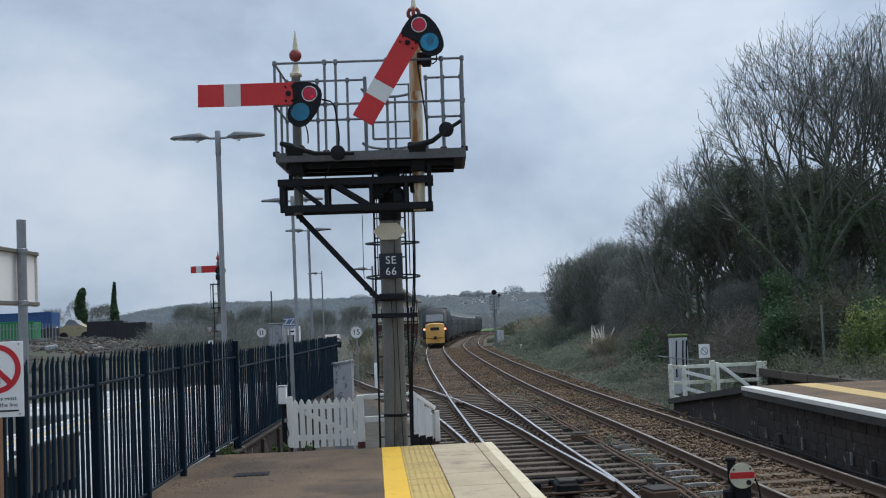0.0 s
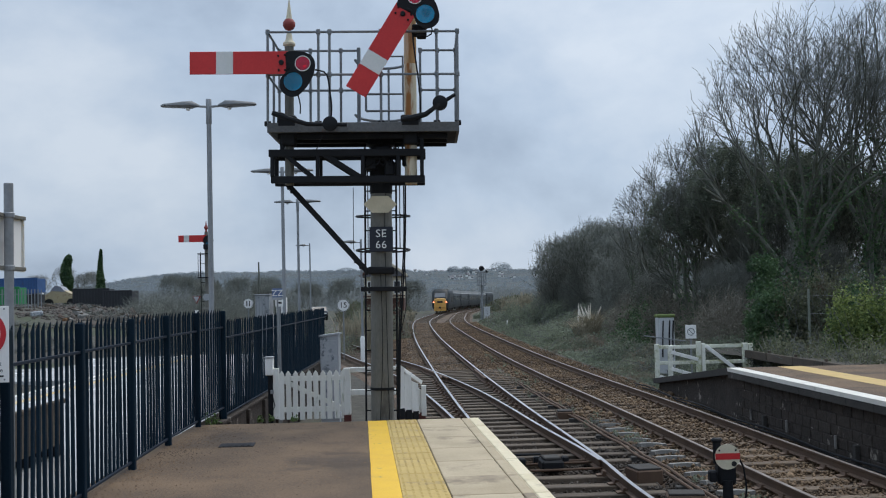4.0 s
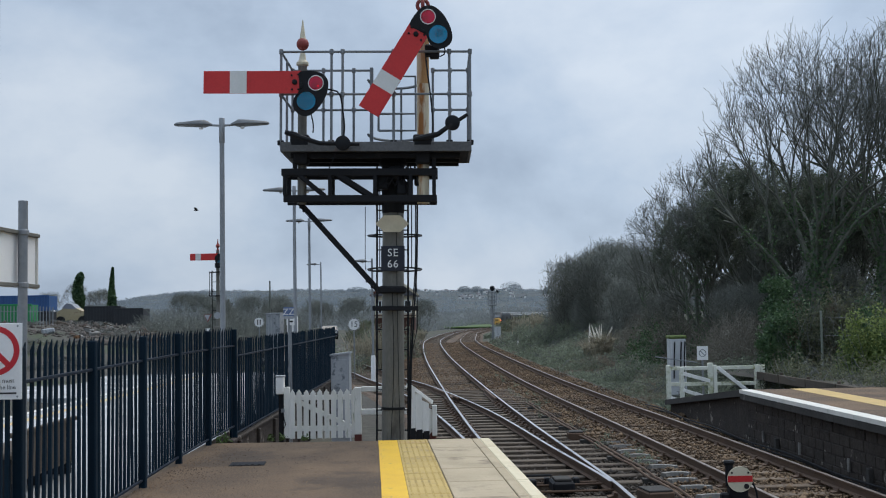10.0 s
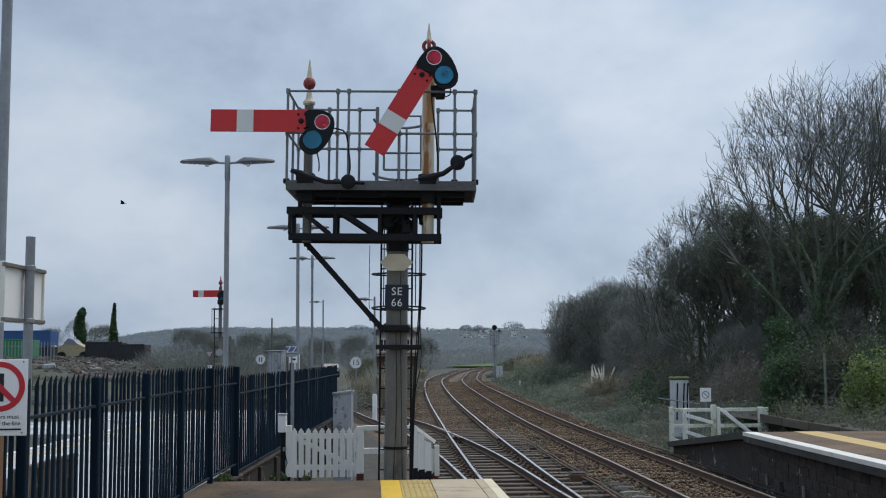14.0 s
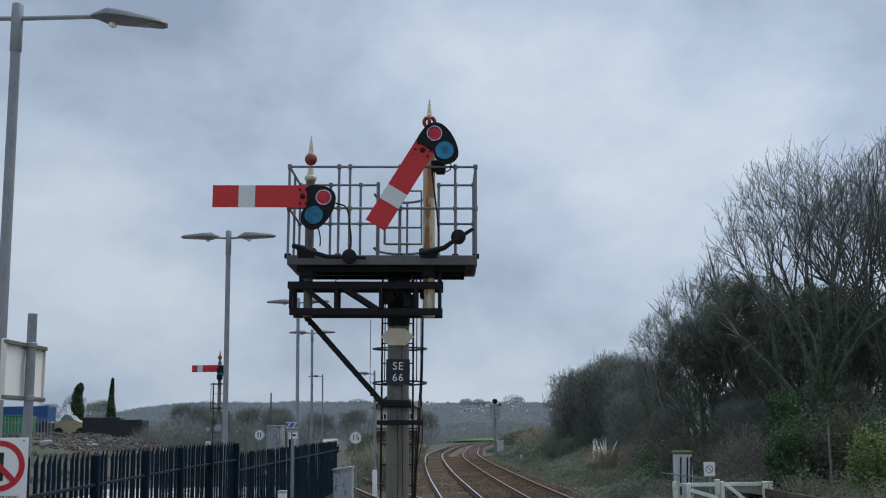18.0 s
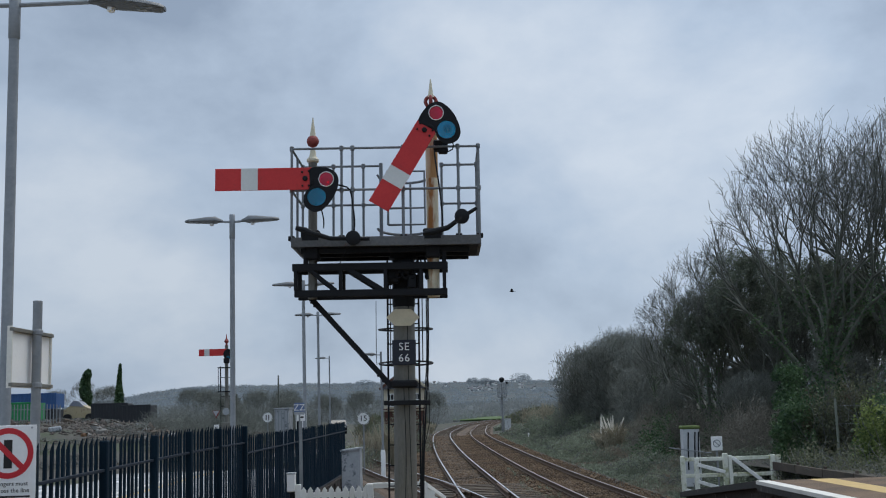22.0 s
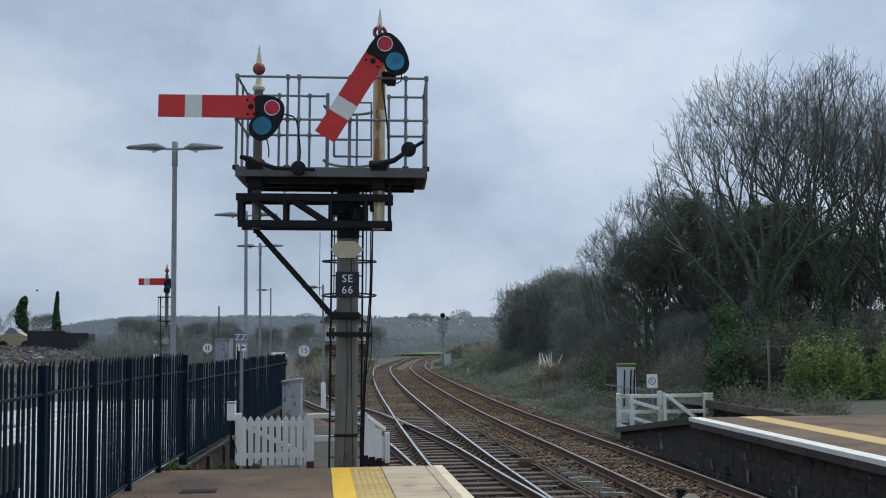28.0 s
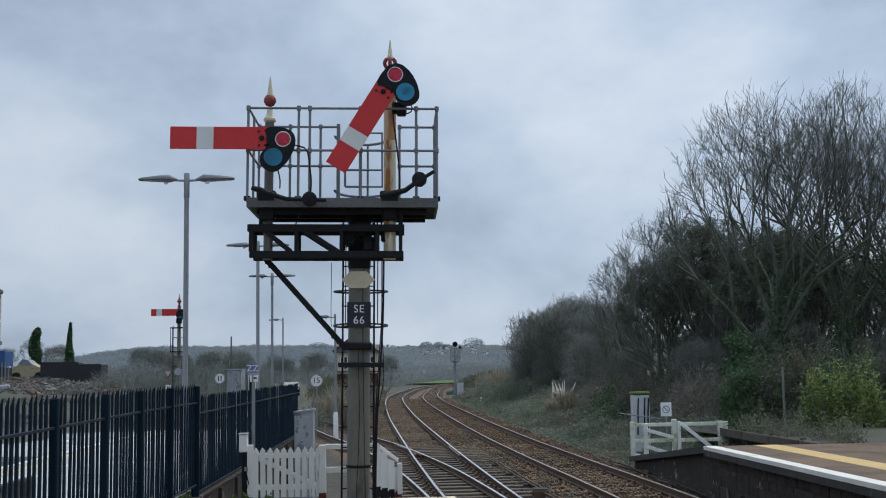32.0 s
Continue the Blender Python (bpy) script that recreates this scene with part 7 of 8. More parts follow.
thicket("twig_bush", "dense rounded thicket of fine grey twigs", [(9.9, 84, 2.2, 5.4), (11.6, 80, 2.2, 5.9), (11.4, 90, 2.2, 4.6), (12.6, 74, 2.0, 4.8), (13.2, 84, 2.4, 6.2), (11.3, 66, 1.6, 3.2), (12.8, 69, 1.8, 4.4)], 300, 46, "shrub_twig", 0.8)
scrub = [(rs_.uniform(-60, -7), rs_.uniform(56, 125), rs_.uniform(0.9, 2.4), rs_.uniform(0.35, 0.9)) for _ in range(120)]
scrub = [q for q in scrub if q[0] < line_x(side_line, min(max(q[1], 18), 124)) - 3.5]
scrub = [(x, y, r, h * (0.55 if x / y < -0.27 else 1.3)) for x, y, r, h in scrub]
mounds("scrub", "low brown winter scrub over waste ground", scrub, 120, 0.055, "scrub_leaf", 21, stems=110, lean=0.5)
band = [(rs_.uniform(-30, -5), rs_.uniform(104, 150), rs_.uniform(1.2, 2.8), rs_.uniform(0.9, 2.9)) for _ in range(64)]
band = [q for q in band if q[0] < line_x(side_line, min(q[1], 124)) + (3.0 if q[1] > 126 else -3.5)]
thicket("scrub_band", "low tangled band of grey winter scrub beyond the sidings", band, 70, 47, "shrub_twig", 0.8)
mids = [(rs_.uniform(-11, 1.5) + 0.0, rs_.uniform(118, 200), rs_.uniform(1.5, 2.8), rs_.uniform(1.2, 3.0)) for _ in range(44)]
mids = [s for s in mids if s[0] < line_x(main_line, s[1]) - 7.5]
mids += [(line_x(far_line, y) + rs_.uniform(4, 10), y, rs_.uniform(1.5, 2.6), rs_.uniform(1.2, 2.2)) for y in range(140, 300, 6)]
mounds("far_bushes", "dull green bushes crowding the bend of the line", mids, 130, 0.09, "hedge_leaf", 22, stems=40)


rngl = np.random.default_rng(41)
ly = 24 + 95 * rngl.random(42000) ** 1.5
lx = np.interp(ly, far_line[:, 1], far_line[:, 0]) + 2.3 + 9 * rngl.random(42000) ** 1.3
ok = ~((ly < 32) & (lx < 9.4))
lx, ly = lx[ok], ly[ok]
lz = np.array([max(ground_z(a, b), -1.6 if b > 36 else -1.2) for a, b in zip(lx, ly)]) + rngl.uniform(0.0, 0.12, len(lx))
tagged(new("leaf_litter", leaves_mesh("leaf_litter", np.stack([lx, ly, lz], 1), rngl.uniform(0.05, 0.12, len(lx)) * (0.6 + ly / 80), rngl, M["bramble"])), "leaf litter, dead stems and low weeds on the bank", "litter", kind="stuff")


def tufts(name, label, spots, mat, seed, blades=60):
    rng = np.random.default_rng(seed)
    seg = []
    for x, y, r, h in spots:
        z = ground_z(x, y)
        for _ in range(blades):
            a = rng.random() * 6.283
            b = np.array([x + 0.25 * r * rng.normal(), y + 0.25 * r * rng.normal(), z])
            q = b + np.array([math.cos(a) * r * 0.35, math.sin(a) * r * 0.35, h * rng.uniform(0.55, 0.8)])
            e = q + np.array([math.cos(a) * r * rng.uniform(0.1, 0.6), math.sin(a) * r * rng.uniform(0.1, 0.6), h * rng.uniform(-0.1, 0.35)])
            w = 0.008 + y * 0.0002
            seg += [(b, q, w, w), (q, e, w, w * 0.3)]
    tagged(new(name, segments_mesh(name, seg, 3, M[mat])), label, "grass", kind="stuff")


tufts("pampas_clump", "clump of pale dry pampas grass on the bank", [(8.75, 60, 0.9, 1.5), (8.3, 60.5, 0.8, 1.2), (8.6, 59.6, 0.7, 1.1)], "dry_grass", 2, 160)
plm = []
rngp = np.random.default_rng(9)
for k in range(13):
    b = np.array([8.7 + rngp.normal(0, 0.3), 60 + rngp.normal(0, 0.2), -0.35])
    e = b + np.array([rngp.normal(0.1, 0.3), rngp.normal(0, 0.1), rngp.uniform(0.8, 1.4)])
    plm += [(b, b + (e - b) * 0.45, 0.015, 0.07), (b + (e - b) * 0.45, e, 0.07, 0.012)]
tagged(new("pampas_plumes", segments_mesh("pampas_plumes", plm, 6, M["plume"])), "pale feathery plumes above the pampas grass", "grass", kind="stuff")
tufts("dry_reeds", "tall pale dry reeds beside the siding", [(-3.3 + rs_.uniform(-1.4, 0.6), 58 + rs_.uniform(-2, 4), 0.6, rs_.uniform(1.6, 2.4)) for _ in range(9)] +
      [(7.6 + rs_.uniform(-0.5, 2.5), 96 + rs_.uniform(0, 12), 0.5, rs_.uniform(2.0, 2.6)) for _ in range(14)] + [(-3.8 + rs_.uniform(-2, 2), 118 + rs_.uniform(0, 25), 0.7, 1.2) for _ in range(14)], "dry_grass", 4, 40)
weeds = [(-3.02, 15.0, 0.25, 0.16), (-2.95, 15.15, 0.2, 0.12), (-2.35, 15.15, 0.25, 0.1), (-2.2, 15.2, 0.2, 0.08), (-1.9, 15.2, 0.2, 0.06)]
rngw = np.random.default_rng(17)
cw = np.concatenate([np.array([x, y, 0.0]) + np.abs(rngw.normal(0, 1, (70, 3))) * np.array([r * 0.2, r * 0.25, h * 0.4]) for x, y, r, h in weeds])
tagged(new("weeds", leaves_mesh("weeds", cw, np.full(len(cw), 0.032), rngw, M["green_grass"])), "small green weeds along the fence foot", "weeds", kind="stuff")
tw = [(line_x(main_line, y) * 0.5 + line_x(far_line, y) * 0.5 + rs_.uniform(-0.5, 0.5), y, 0.2, 0.14) for y in [rs_.uniform(14, 50) for _ in range(40)]]
ct = np.concatenate([np.array([x, y, RAIL - 0.18]) + np.abs(rngw.normal(0, 1, (26, 3))) * np.array([r * 0.5, r * 0.6, h * 0.5]) for x, y, r, h in tw])
tagged(new("track_weeds", leaves_mesh("track_weeds", ct, np.full(len(ct), 0.045), rngw, M["bramble"])), "sparse weeds in the ballast between the tracks", "weeds", kind="stuff")


def far_woods():
    """Winter woods on the hills: a rolling floor of undergrowth with many crowns standing over it."""
    az = np.radians(np.linspace(-31, 22, 420))
    rad = 200 * (2300 / 200) ** np.linspace(0, 1, 110)
    vs = np.empty((len(rad), len(az), 3))
    for i, r in enumerate(rad):
        for j, a in enumerate(az):
            x, y = r * math.sin(a), r * math.cos(a)
            h = 1.2 + 1.6 * noise.noise((x / 14, y / 22, 7.0)) + 0.8 * noise.noise((x / 5, y / 11, 2.0))
            near = smooth(200, 260, r)
            if y < 900 and line_x(main_line, y) - 14 < x < line_x(far_line, min(y, 750)) + 12:
                h, near = -1.5, 1.0
            vs[i, j] = (x, y, ground_z(x, y) - 1.0 + (h + 0.9) * near)
    k = np.arange(len(rad) - 1)[:, None] * len(az) + np.arange(len(az) - 1)[None, :]
    quads = np.stack([k, k + 1, k + len(az) + 1, k + len(az)], -1).reshape(-1)
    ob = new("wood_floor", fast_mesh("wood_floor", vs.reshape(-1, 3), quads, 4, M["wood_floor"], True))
    tagged(ob, "grey-green undergrowth and rough fields on distant hills, tinted for haze", "woods", kind="stuff")
    rng = np.random.default_rng(71)
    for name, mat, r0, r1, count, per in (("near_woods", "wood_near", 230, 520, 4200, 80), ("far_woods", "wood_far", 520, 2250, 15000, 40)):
        cs, ds, ss = [], [], []
        clumps = [(0.064, 1500, 15, 15), (0.068, 1510, 11, 12), (0.033, 1350, 8, 9), (0.022, 1400, 9, 9), (0.04, 1300, 6, 7), (-0.05, 1500, 12, 9), (-0.075, 1450, 14, 8), (0.1, 1550, 10, 8)] if r0 > 500 else []
        for slope, y, w, tall in clumps:
            m = 1000
            out_ = rng.normal(0, 1, (m, 3))
            out_ *= rng.random((m, 1)) ** 0.33 / np.linalg.norm(out_, axis=1)[:, None]
            cs.append(np.array([slope * y, y, ground_z(slope * y, y) + tall * 0.45]) + out_ * np.array([w, w * 0.6, tall * 0.55]))
            ds.append(rng.normal(0, 1, (m, 3)))
            ss.append(rng.uniform(0.7, 1.4, m))
        for _ in range(count):
            r = r0 * (r1 / r0) ** rng.random()
            a = math.radians(rng.uniform(-31, 22))
            x, y = r * math.sin(a), r * math.cos(a)
            if y < 900 and line_x(main_line, y) - 9 < x < line_x(far_line, min(y, 750)) + 9:
                continue
            clump = noise.noise((x / 60, y / 100, 4.0))
            town = r > 650 and -0.03 < x / y < 0.13
            if rng.random() < (0.6 if clump < -0.2 else 0.03) or (town and rng.random() < 0.5):
                continue
            w = rng.uniform(2.2, 4.4) * (0.8 + r / 1800)
            tall = w * rng.uniform(0.5, 0.8) + max(clump, 0) * 3.0
            g = ground_z(x, y) - 0.4
            th, u, k = rng.random(per) * 6.283, rng.random(per), rng.random(per) ** 0.4
            out_ = np.stack([np.sqrt(1 - u * u) * np.cos(th), np.sqrt(1 - u * u) * np.sin(th), u], 1)
            cs.append(np.array([x, y, g]) + out_ * k[:, None] * np.array([w, w, tall]))
            ds.append(out_ * np.array([0.6, 0.6, 0.8]) + np.array([0, 0, 0.5]) + rng.normal(0, 0.3, (per, 3)))
            ss.append(rng.uniform(0.22, 0.42, per) * w * (0.55 if r < 520 else 0.75))
        c, d, q = np.concatenate(cs), np.concatenate(ds), np.concatenate(ss)[:, None]
        d /= np.linalg.norm(d, axis=1)[:, None]
        e = np.cross(d, rng.normal(0, 1, d.shape))
        e /= np.linalg.norm(e, axis=1)[:, None]
        v = np.stack([c - d * q * 0.5, c + e * q * 0.32, c + d * q * 0.6, c - e * q * 0.32], 1)
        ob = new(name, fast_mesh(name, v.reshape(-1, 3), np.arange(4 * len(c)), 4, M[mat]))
        tagged(ob, "twig sprays of winter woods on the hills, haze mixed into their colour", "woods", kind="stuff")


far_woods()

# ---------------------------------------------------------------- yard, buildings and vehicles beyond the fence
def let_through(material, share):
    """Thin leaves and twig sprays pass part of the light on to their far side."""
    n, l = material.node_tree.nodes, material.node_tree.links
    bs = n["Principled BSDF"]
    tr, mx = n.new("ShaderNodeBsdfTranslucent"), n.new("ShaderNodeMixShader")
    l.new(bs.inputs["Base Color"].links[0].from_socket, tr.inputs["Color"])
    mx.inputs[0].default_value = share
    l.new(bs.outputs[0], mx.inputs[1])
    l.new(tr.outputs[0], mx.inputs[2])
    l.new(mx.outputs[0], n["Material Output"].inputs["Surface"])


for key, share in (("wood_far", 0.5), ("wood_near", 0.5), ("bramble", 0.35), ("hedge_leaf", 0.35), ("scrub_leaf", 0.35), ("ivy", 0.25), ("ivy_light", 0.35), ("evergreen", 0.35)):
    let_through(M[key], share)
M["container_green"] = surf("green_container_paint", (0.015, 0.2, 0.06), (0.025, 0.27, 0.09), 0.5, s1=1, s2=12, stain=(0.05, 0.1, 0.05), stain_s=1.2, stain_at=0.6)
M["container_blue"] = surf("blue_container_paint", (0.02, 0.07, 0.2), (0.04, 0.11, 0.28), 0.5, s1=1, s2=12, stain=(0.06, 0.07, 0.1), stain_s=1.2, stain_at=0.6)
M["container_dark"] = surf("dark_container_paint", (0.018, 0.02, 0.024), (0.035, 0.037, 0.042), 0.6, s1=1, s2=12)
M["roof_slate"] = surf("slate_roof", (0.08, 0.083, 0.093), (0.15, 0.15, 0.163), 0.8, s1=1, s2=10)
M["brick_red"] = surf("red_brown_brick", (0.07, 0.034, 0.028), (0.125, 0.06, 0.046), 0.85, s1=1.5, s2=12, bump=0.4)
M["white_wall"] = surf("white_render", (0.76, 0.76, 0.74), (0.86, 0.85, 0.83), 0.8, s1=0.4, s2=6)
M["cream_boards"] = surf("cream_weatherboard", (0.48, 0.43, 0.32), (0.6, 0.55, 0.43), 0.7, s1=1, s2=14)
M["dark_glass"] = surf("dark_window_glass", (0.012, 0.014, 0.017), (0.02, 0.023, 0.027), 0.12, bump=0, spec=0.6)
M["tyre"] = surf("tyre_rubber", (0.012, 0.012, 0.012), (0.022, 0.022, 0.022), 0.85)
M["car_black"] = surf("black_car_paint", (0.012, 0.013, 0.015), (0.018, 0.02, 0.022), 0.2, bump=0, spec=0.6)
M["car_white"] = surf("white_car_paint", (0.6, 0.61, 0.62), (0.7, 0.71, 0.72), 0.25, bump=0, spec=0.6)
M["car_silver"] = surf("silver_car_paint", (0.3, 0.31, 0.33), (0.38, 0.39, 0.41), 0.3, metal=0.4, bump=0)
M["machine_yellow"] = surf("yellow_machine_paint", (0.4, 0.32, 0.17), (0.52, 0.44, 0.3), 0.5, s1=2, s2=14, stain=(0.2, 0.12, 0.05), stain_s=2, stain_at=0.55)


def container(x, y, z, l, h, mat, turn, label):
    t = thing("shipping_container", label, "container", pose(x, y, z, 0, 0, turn))
    part("body", Build().box((0, 0, h / 2), (l, 2.4, h - 0.2), 0.02), M[mat], t)
    for sx in (-1, 1):
        part("corner_post", Build().box((sx * (l / 2 - 0.06), -1.19, h / 2), (0.16, 0.1, h), 0.02), M[mat], t)
    for zz_ in (0.08, h - 0.08):
        part("side_rail", Build().box((0, -1.2, zz_), (l, 0.1, 0.16), 0.02), M[mat], t)
    rib = Build().box((0, 0, 0), (0.14, 0.05, h - 0.34), 0.02).mesh("rib", M[mat])
    for k in range(int(l / 0.35)):
        part("rib", rib, None, t, m=pose(-l / 2 + 0.3 + k * 0.35, -1.21, h / 2))
    return t


container(-46.2, 118, ground_z(-46, 118) - 0.1, 6.0, 2.3, "container_green", 3, "bright green steel container in the yard")
container(-50.3, 135, ground_z(-51, 135) + 1.7, 6.5, 1.9, "container_blue", -4, "blue steel container raised on stacked timber")
container(-50.3, 135.2, ground_z(-51, 135) - 0.4, 6.2, 2.1, "container_dark", -4, "dark container under the blue one")
container(-39.3, 130, ground_z(-38, 130) - 0.2, 4.2, 2.4, "container_dark", 2, "black steel container in the yard")
container(-35.6, 128, ground_z(-34, 128) - 0.2, 3.4, 2.4, "container_dark", -3, "second black steel container in the yard")


def ivy_pillar(x, y, h, r0, r1, label, bushy):
    t = thing("ivy_clad_tree", label, "tree", pose(x, y, ground_z(x, y)))
    rng = np.random.default_rng(int(abs(x)))
    part("trunk", Build().tube([(0, 0, -0.3), (0.05, 0, h * 0.5), (0, 0, h * 0.98)], [0.3, 0.2, 0.05], 8), M["bark"], t, "", True)
    n = 5200
    z = rng.random(n) * h
    k = z / h
    r = (r0 * (1 - k) + r1 * k) * (1 + 0.3 * np.sin(z * 2.1) * bushy + 0.25 * rng.normal(0, 1, n))
    r *= np.where(bushy > 0.5, np.sqrt(np.clip(1 - np.maximum(k - 0.72, 0) / 0.28, 0.02, 1)), 1.0)
    a = rng.random(n) * 6.283
    c = np.stack([r * np.cos(a) + 0.35 * bushy * np.sin(z), r * np.sin(a), z], 1)
    part("ivy", leaves_mesh("ivy", c, rng.uniform(0.18, 0.38, n), rng, M["ivy"]), None, t, "dense dark ivy")


ivy_pillar(-44.4, 150, 7.6, 0.6, 0.05, "slender spire-shaped tree clad in dark ivy", 0.15)
ivy_pillar(-48.8, 150, 7.0, 0.35, 0.62, "bare tree with a thick dark ivy-covered top", 0.8)


def car(x, y, z, turn, paint, label):
    t = thing("parked_car", label, "car", pose(x, y, z, 0, 0, turn))
    prof = [(-2.1, 0.3), (2.1, 0.3), (2.15, 0.6), (2.05, 0.88), (1.1, 0.98), (0.45, 1.42), (-1.2, 1.46), (-1.85, 1.02), (-2.12, 0.9)]
    part("body", Build().prism(prof, 1.72, pose(0, -0.86, 0)), M[paint], t)
    part("side_window", Build().prism([(0.95, 0.98), (0.4, 1.36), (-1.1, 1.4), (-1.6, 1.0)], 1.74, pose(0, -0.87, 0)), M["dark_glass"], t)
    part("windscreen", Build().box((0, 0, 0), (0.72, 1.5, 0.02), 0.005, pose(0.79, 0, 1.22, 0, 34, 0)), M["dark_glass"], t)
    part("rear_window", Build().box((0, 0, 0), (0.62, 1.4, 0.02), 0.005, pose(-1.53, 0, 1.25, 0, -33, 0)), M["dark_glass"], t)
    for sx in (-1.3, 1.3):
        for sy in (-0.78, 0.78):
            w = part("wheel", Build().lathe([(0.2, -0.1), (0.31, -0.1), (0.32, 0.0), (0.31, 0.1), (0.2, 0.1)], (0, 0, 0), 16, pose(sx, sy, 0.32, 90, 0, 0)), M["tyre"], t, "", True)
            part("rim", Build().lathe([(0.19, -0.105), (0.19, 0.105)], (0, 0, 0), 12, pose(sx, sy, 0.32, 90, 0, 0)), M["car_silver"], w)
    for sy in (-0.6, 0.6):
        part("tail_light", Build().box((-2.1, sy, 0.82), (0.06, 0.3, 0.14), 0.01), M["sign_red"], t)
        part("headlight", Build().box((2.08, sy, 0.75), (0.08, 0.32, 0.13), 0.01), M["chrome"], t)


car(-11.9, 118, -0.78, -80, "car_black", "black car parked on the grass beyond the fence")

hut = thing("relay_hut", "pale ribbed metal relay hut beyond the fence", "hut", pose(-9.0, 60.5, -1.0))
part("wall", Build().box((0, 0, 1.42), (0.75, 1.6, 2.85), 0.02), M["cab_grey"], hut)
part("roof", Build().box((0, 0, 2.87), (0.85, 1.7, 0.08), 0.02), M["galv"], hut)
for k in range(5):
    part("rib", Build().box((-0.32 + 0.16 * k, -0.81, 1.4), (0.03, 0.03, 2.7), 0.006), M["galv"], hut)
hut2 = thing("relay_cabinet", "pale grey cabinet with dark door beside the hut", "cabinet", pose(-8.05, 60.5, -1.0))
part("body", Build().box((0, 0, 1.35), (0.5, 0.8, 2.7), 0.02), M["sign_white"], hut2)
part("door", Build().box((-0.1, -0.41, 1.6), (0.2, 0.02, 1.8), 0.01), M["black_iron"], hut2)
tp = thing("telegraph_pole", "thin dark timber pole standing in the yard", "pole", pose(-9.2, 60, -1.0))
part("pole", Build().lathe([(0.055, 0), (0.04, 4.65)], n=8), M["bark"], tp, "", True)
tp2 = thing("telegraph_pole", "dark timber pole with a short crosspiece", "pole", pose(-22.5, 118, -0.9))
part("pole", Build().lathe([(0.13, 0), (0.09, 4.6)], n=8), M["bark"], tp2, "", True)
part("crosspiece", Build().box((0, 0, 4.1), (0.9, 0.1, 0.1), 0.01), M["bark"], tp2)

box = thing("signal_box", "old signal box with cream boards, slate roof and red gable trim", "signal box", pose(-3.1, 76, -1.1))
part("brick_base", Build().box((0, 2.4, 1.3), (2.7, 4.8, 2.6), 0.02), M["brick_red"], box)
part("upper_wall", Build().box((0, 2.4, 3.4), (2.7, 4.8, 1.6), 0.02), M["cream_boards"], box)
part("roof", Build().prism([(-1.65, 4.1), (1.65, 4.1), (0, 5.35)], 5.4, pose(0, -0.3, 0)), M["roof_slate"], box)
part("gable_trim", Build().box((0, 0, 0), (2.05, 0.08, 0.16), 0.01, pose(-0.82, -0.34, 4.72, 0, -37, 0)), M["brick_red"], box)
part("gable_trim", Build().box((0, 0, 0), (2.05, 0.08, 0.16), 0.01, pose(0.82, -0.34, 4.72, 0, 37, 0)), M["cream_boards"], box)
part("gable", Build().prism([(-1.4, 4.1), (1.4, 4.1), (0, 5.15)], 0.06, pose(0, -0.06, 0)), M["cream_boards"], box)
for dx in (-0.9, -0.3, 0.3, 0.9):
    w = part("window", Build().box((dx, -0.02, 3.35), (0.5, 0.06, 0.9), 0.01), M["letter_white"], box)
    for sx in (-0.11, 0.11):
        for sz in (-0.21, 0.21):
            part("pane", Build().box((dx + sx, -0.055, 3.35 + sz), (0.17, 0.02, 0.36), 0.004), M["dark_glass"], w)
part("gallery", Build().box((0, -0.35, 2.75), (2.9, 0.5, 0.08), 0.01), M["brick_red"], box, "red-brown gallery")

dig = thing("yard_machine", "faded yellow machine under a pale sheet in the yard", "machine", pose(-46.5, 140, ground_z(-46, 140) + 0.2))
part("body", Build().prism([(-2.4, 0.2), (2.4, 0.4), (2.6, 1.2), (1.2, 1.5), (0.2, 2.0), (-1.0, 1.9), (-2.2, 1.2)], 2.0), M["machine_yellow"], dig)
part("sheet", Build().prism([(-1.3, 1.85), (0.6, 1.7), (0.0, 2.35), (-0.7, 2.5)], 2.1, pose(0, -0.05, 0)), M["car_silver"], dig)
for sx in (-1.4, 1.4):
    part("wheel", Build().lathe([(0.25, -0.2), (0.55, -0.2), (0.55, 0.2), (0.25, 0.2)], (0, 0, 0), 14, pose(sx, -0.1, 0.3, 90, 0, 0)), M["tyre"], dig)
van = thing("parked_van", "dirty white van among yard debris", "van", pose(-51.5, 140, ground_z(-51, 140) + 0.2))
part("body", Build().prism([(-2.2, 0.3), (2.2, 0.3), (2.2, 1.0), (1.4, 1.2), (0.9, 1.9), (-2.2, 1.95)], 1.8), M["car_white"], van)
part("window", Build().prism([(0.1, 1.2), (1.2, 1.2), (0.8, 1.75), (0.1, 1.75)], 1.84, pose(0, -0.02, 0)), M["dark_glass"], van)
part("hoop", Build().tube([(1.5, 0, 1.2), (1.6, 0, 2.3), (2.6, 0, 2.2), (2.9, 0, 1.0)], 0.12, 8), M["sign_white"], van, "pale curved pipe", True)
for sx in (-1.4, 1.3):
    part("wheel", Build().lathe([(0.2, -0.12), (0.35, -0.12), (0.35, 0.12), (0.2, 0.12)], (0, 0, 0), 14, pose(sx, 0, 0.3, 90, 0, 0)), M["tyre"], van)
rngd = np.random.default_rng(77)
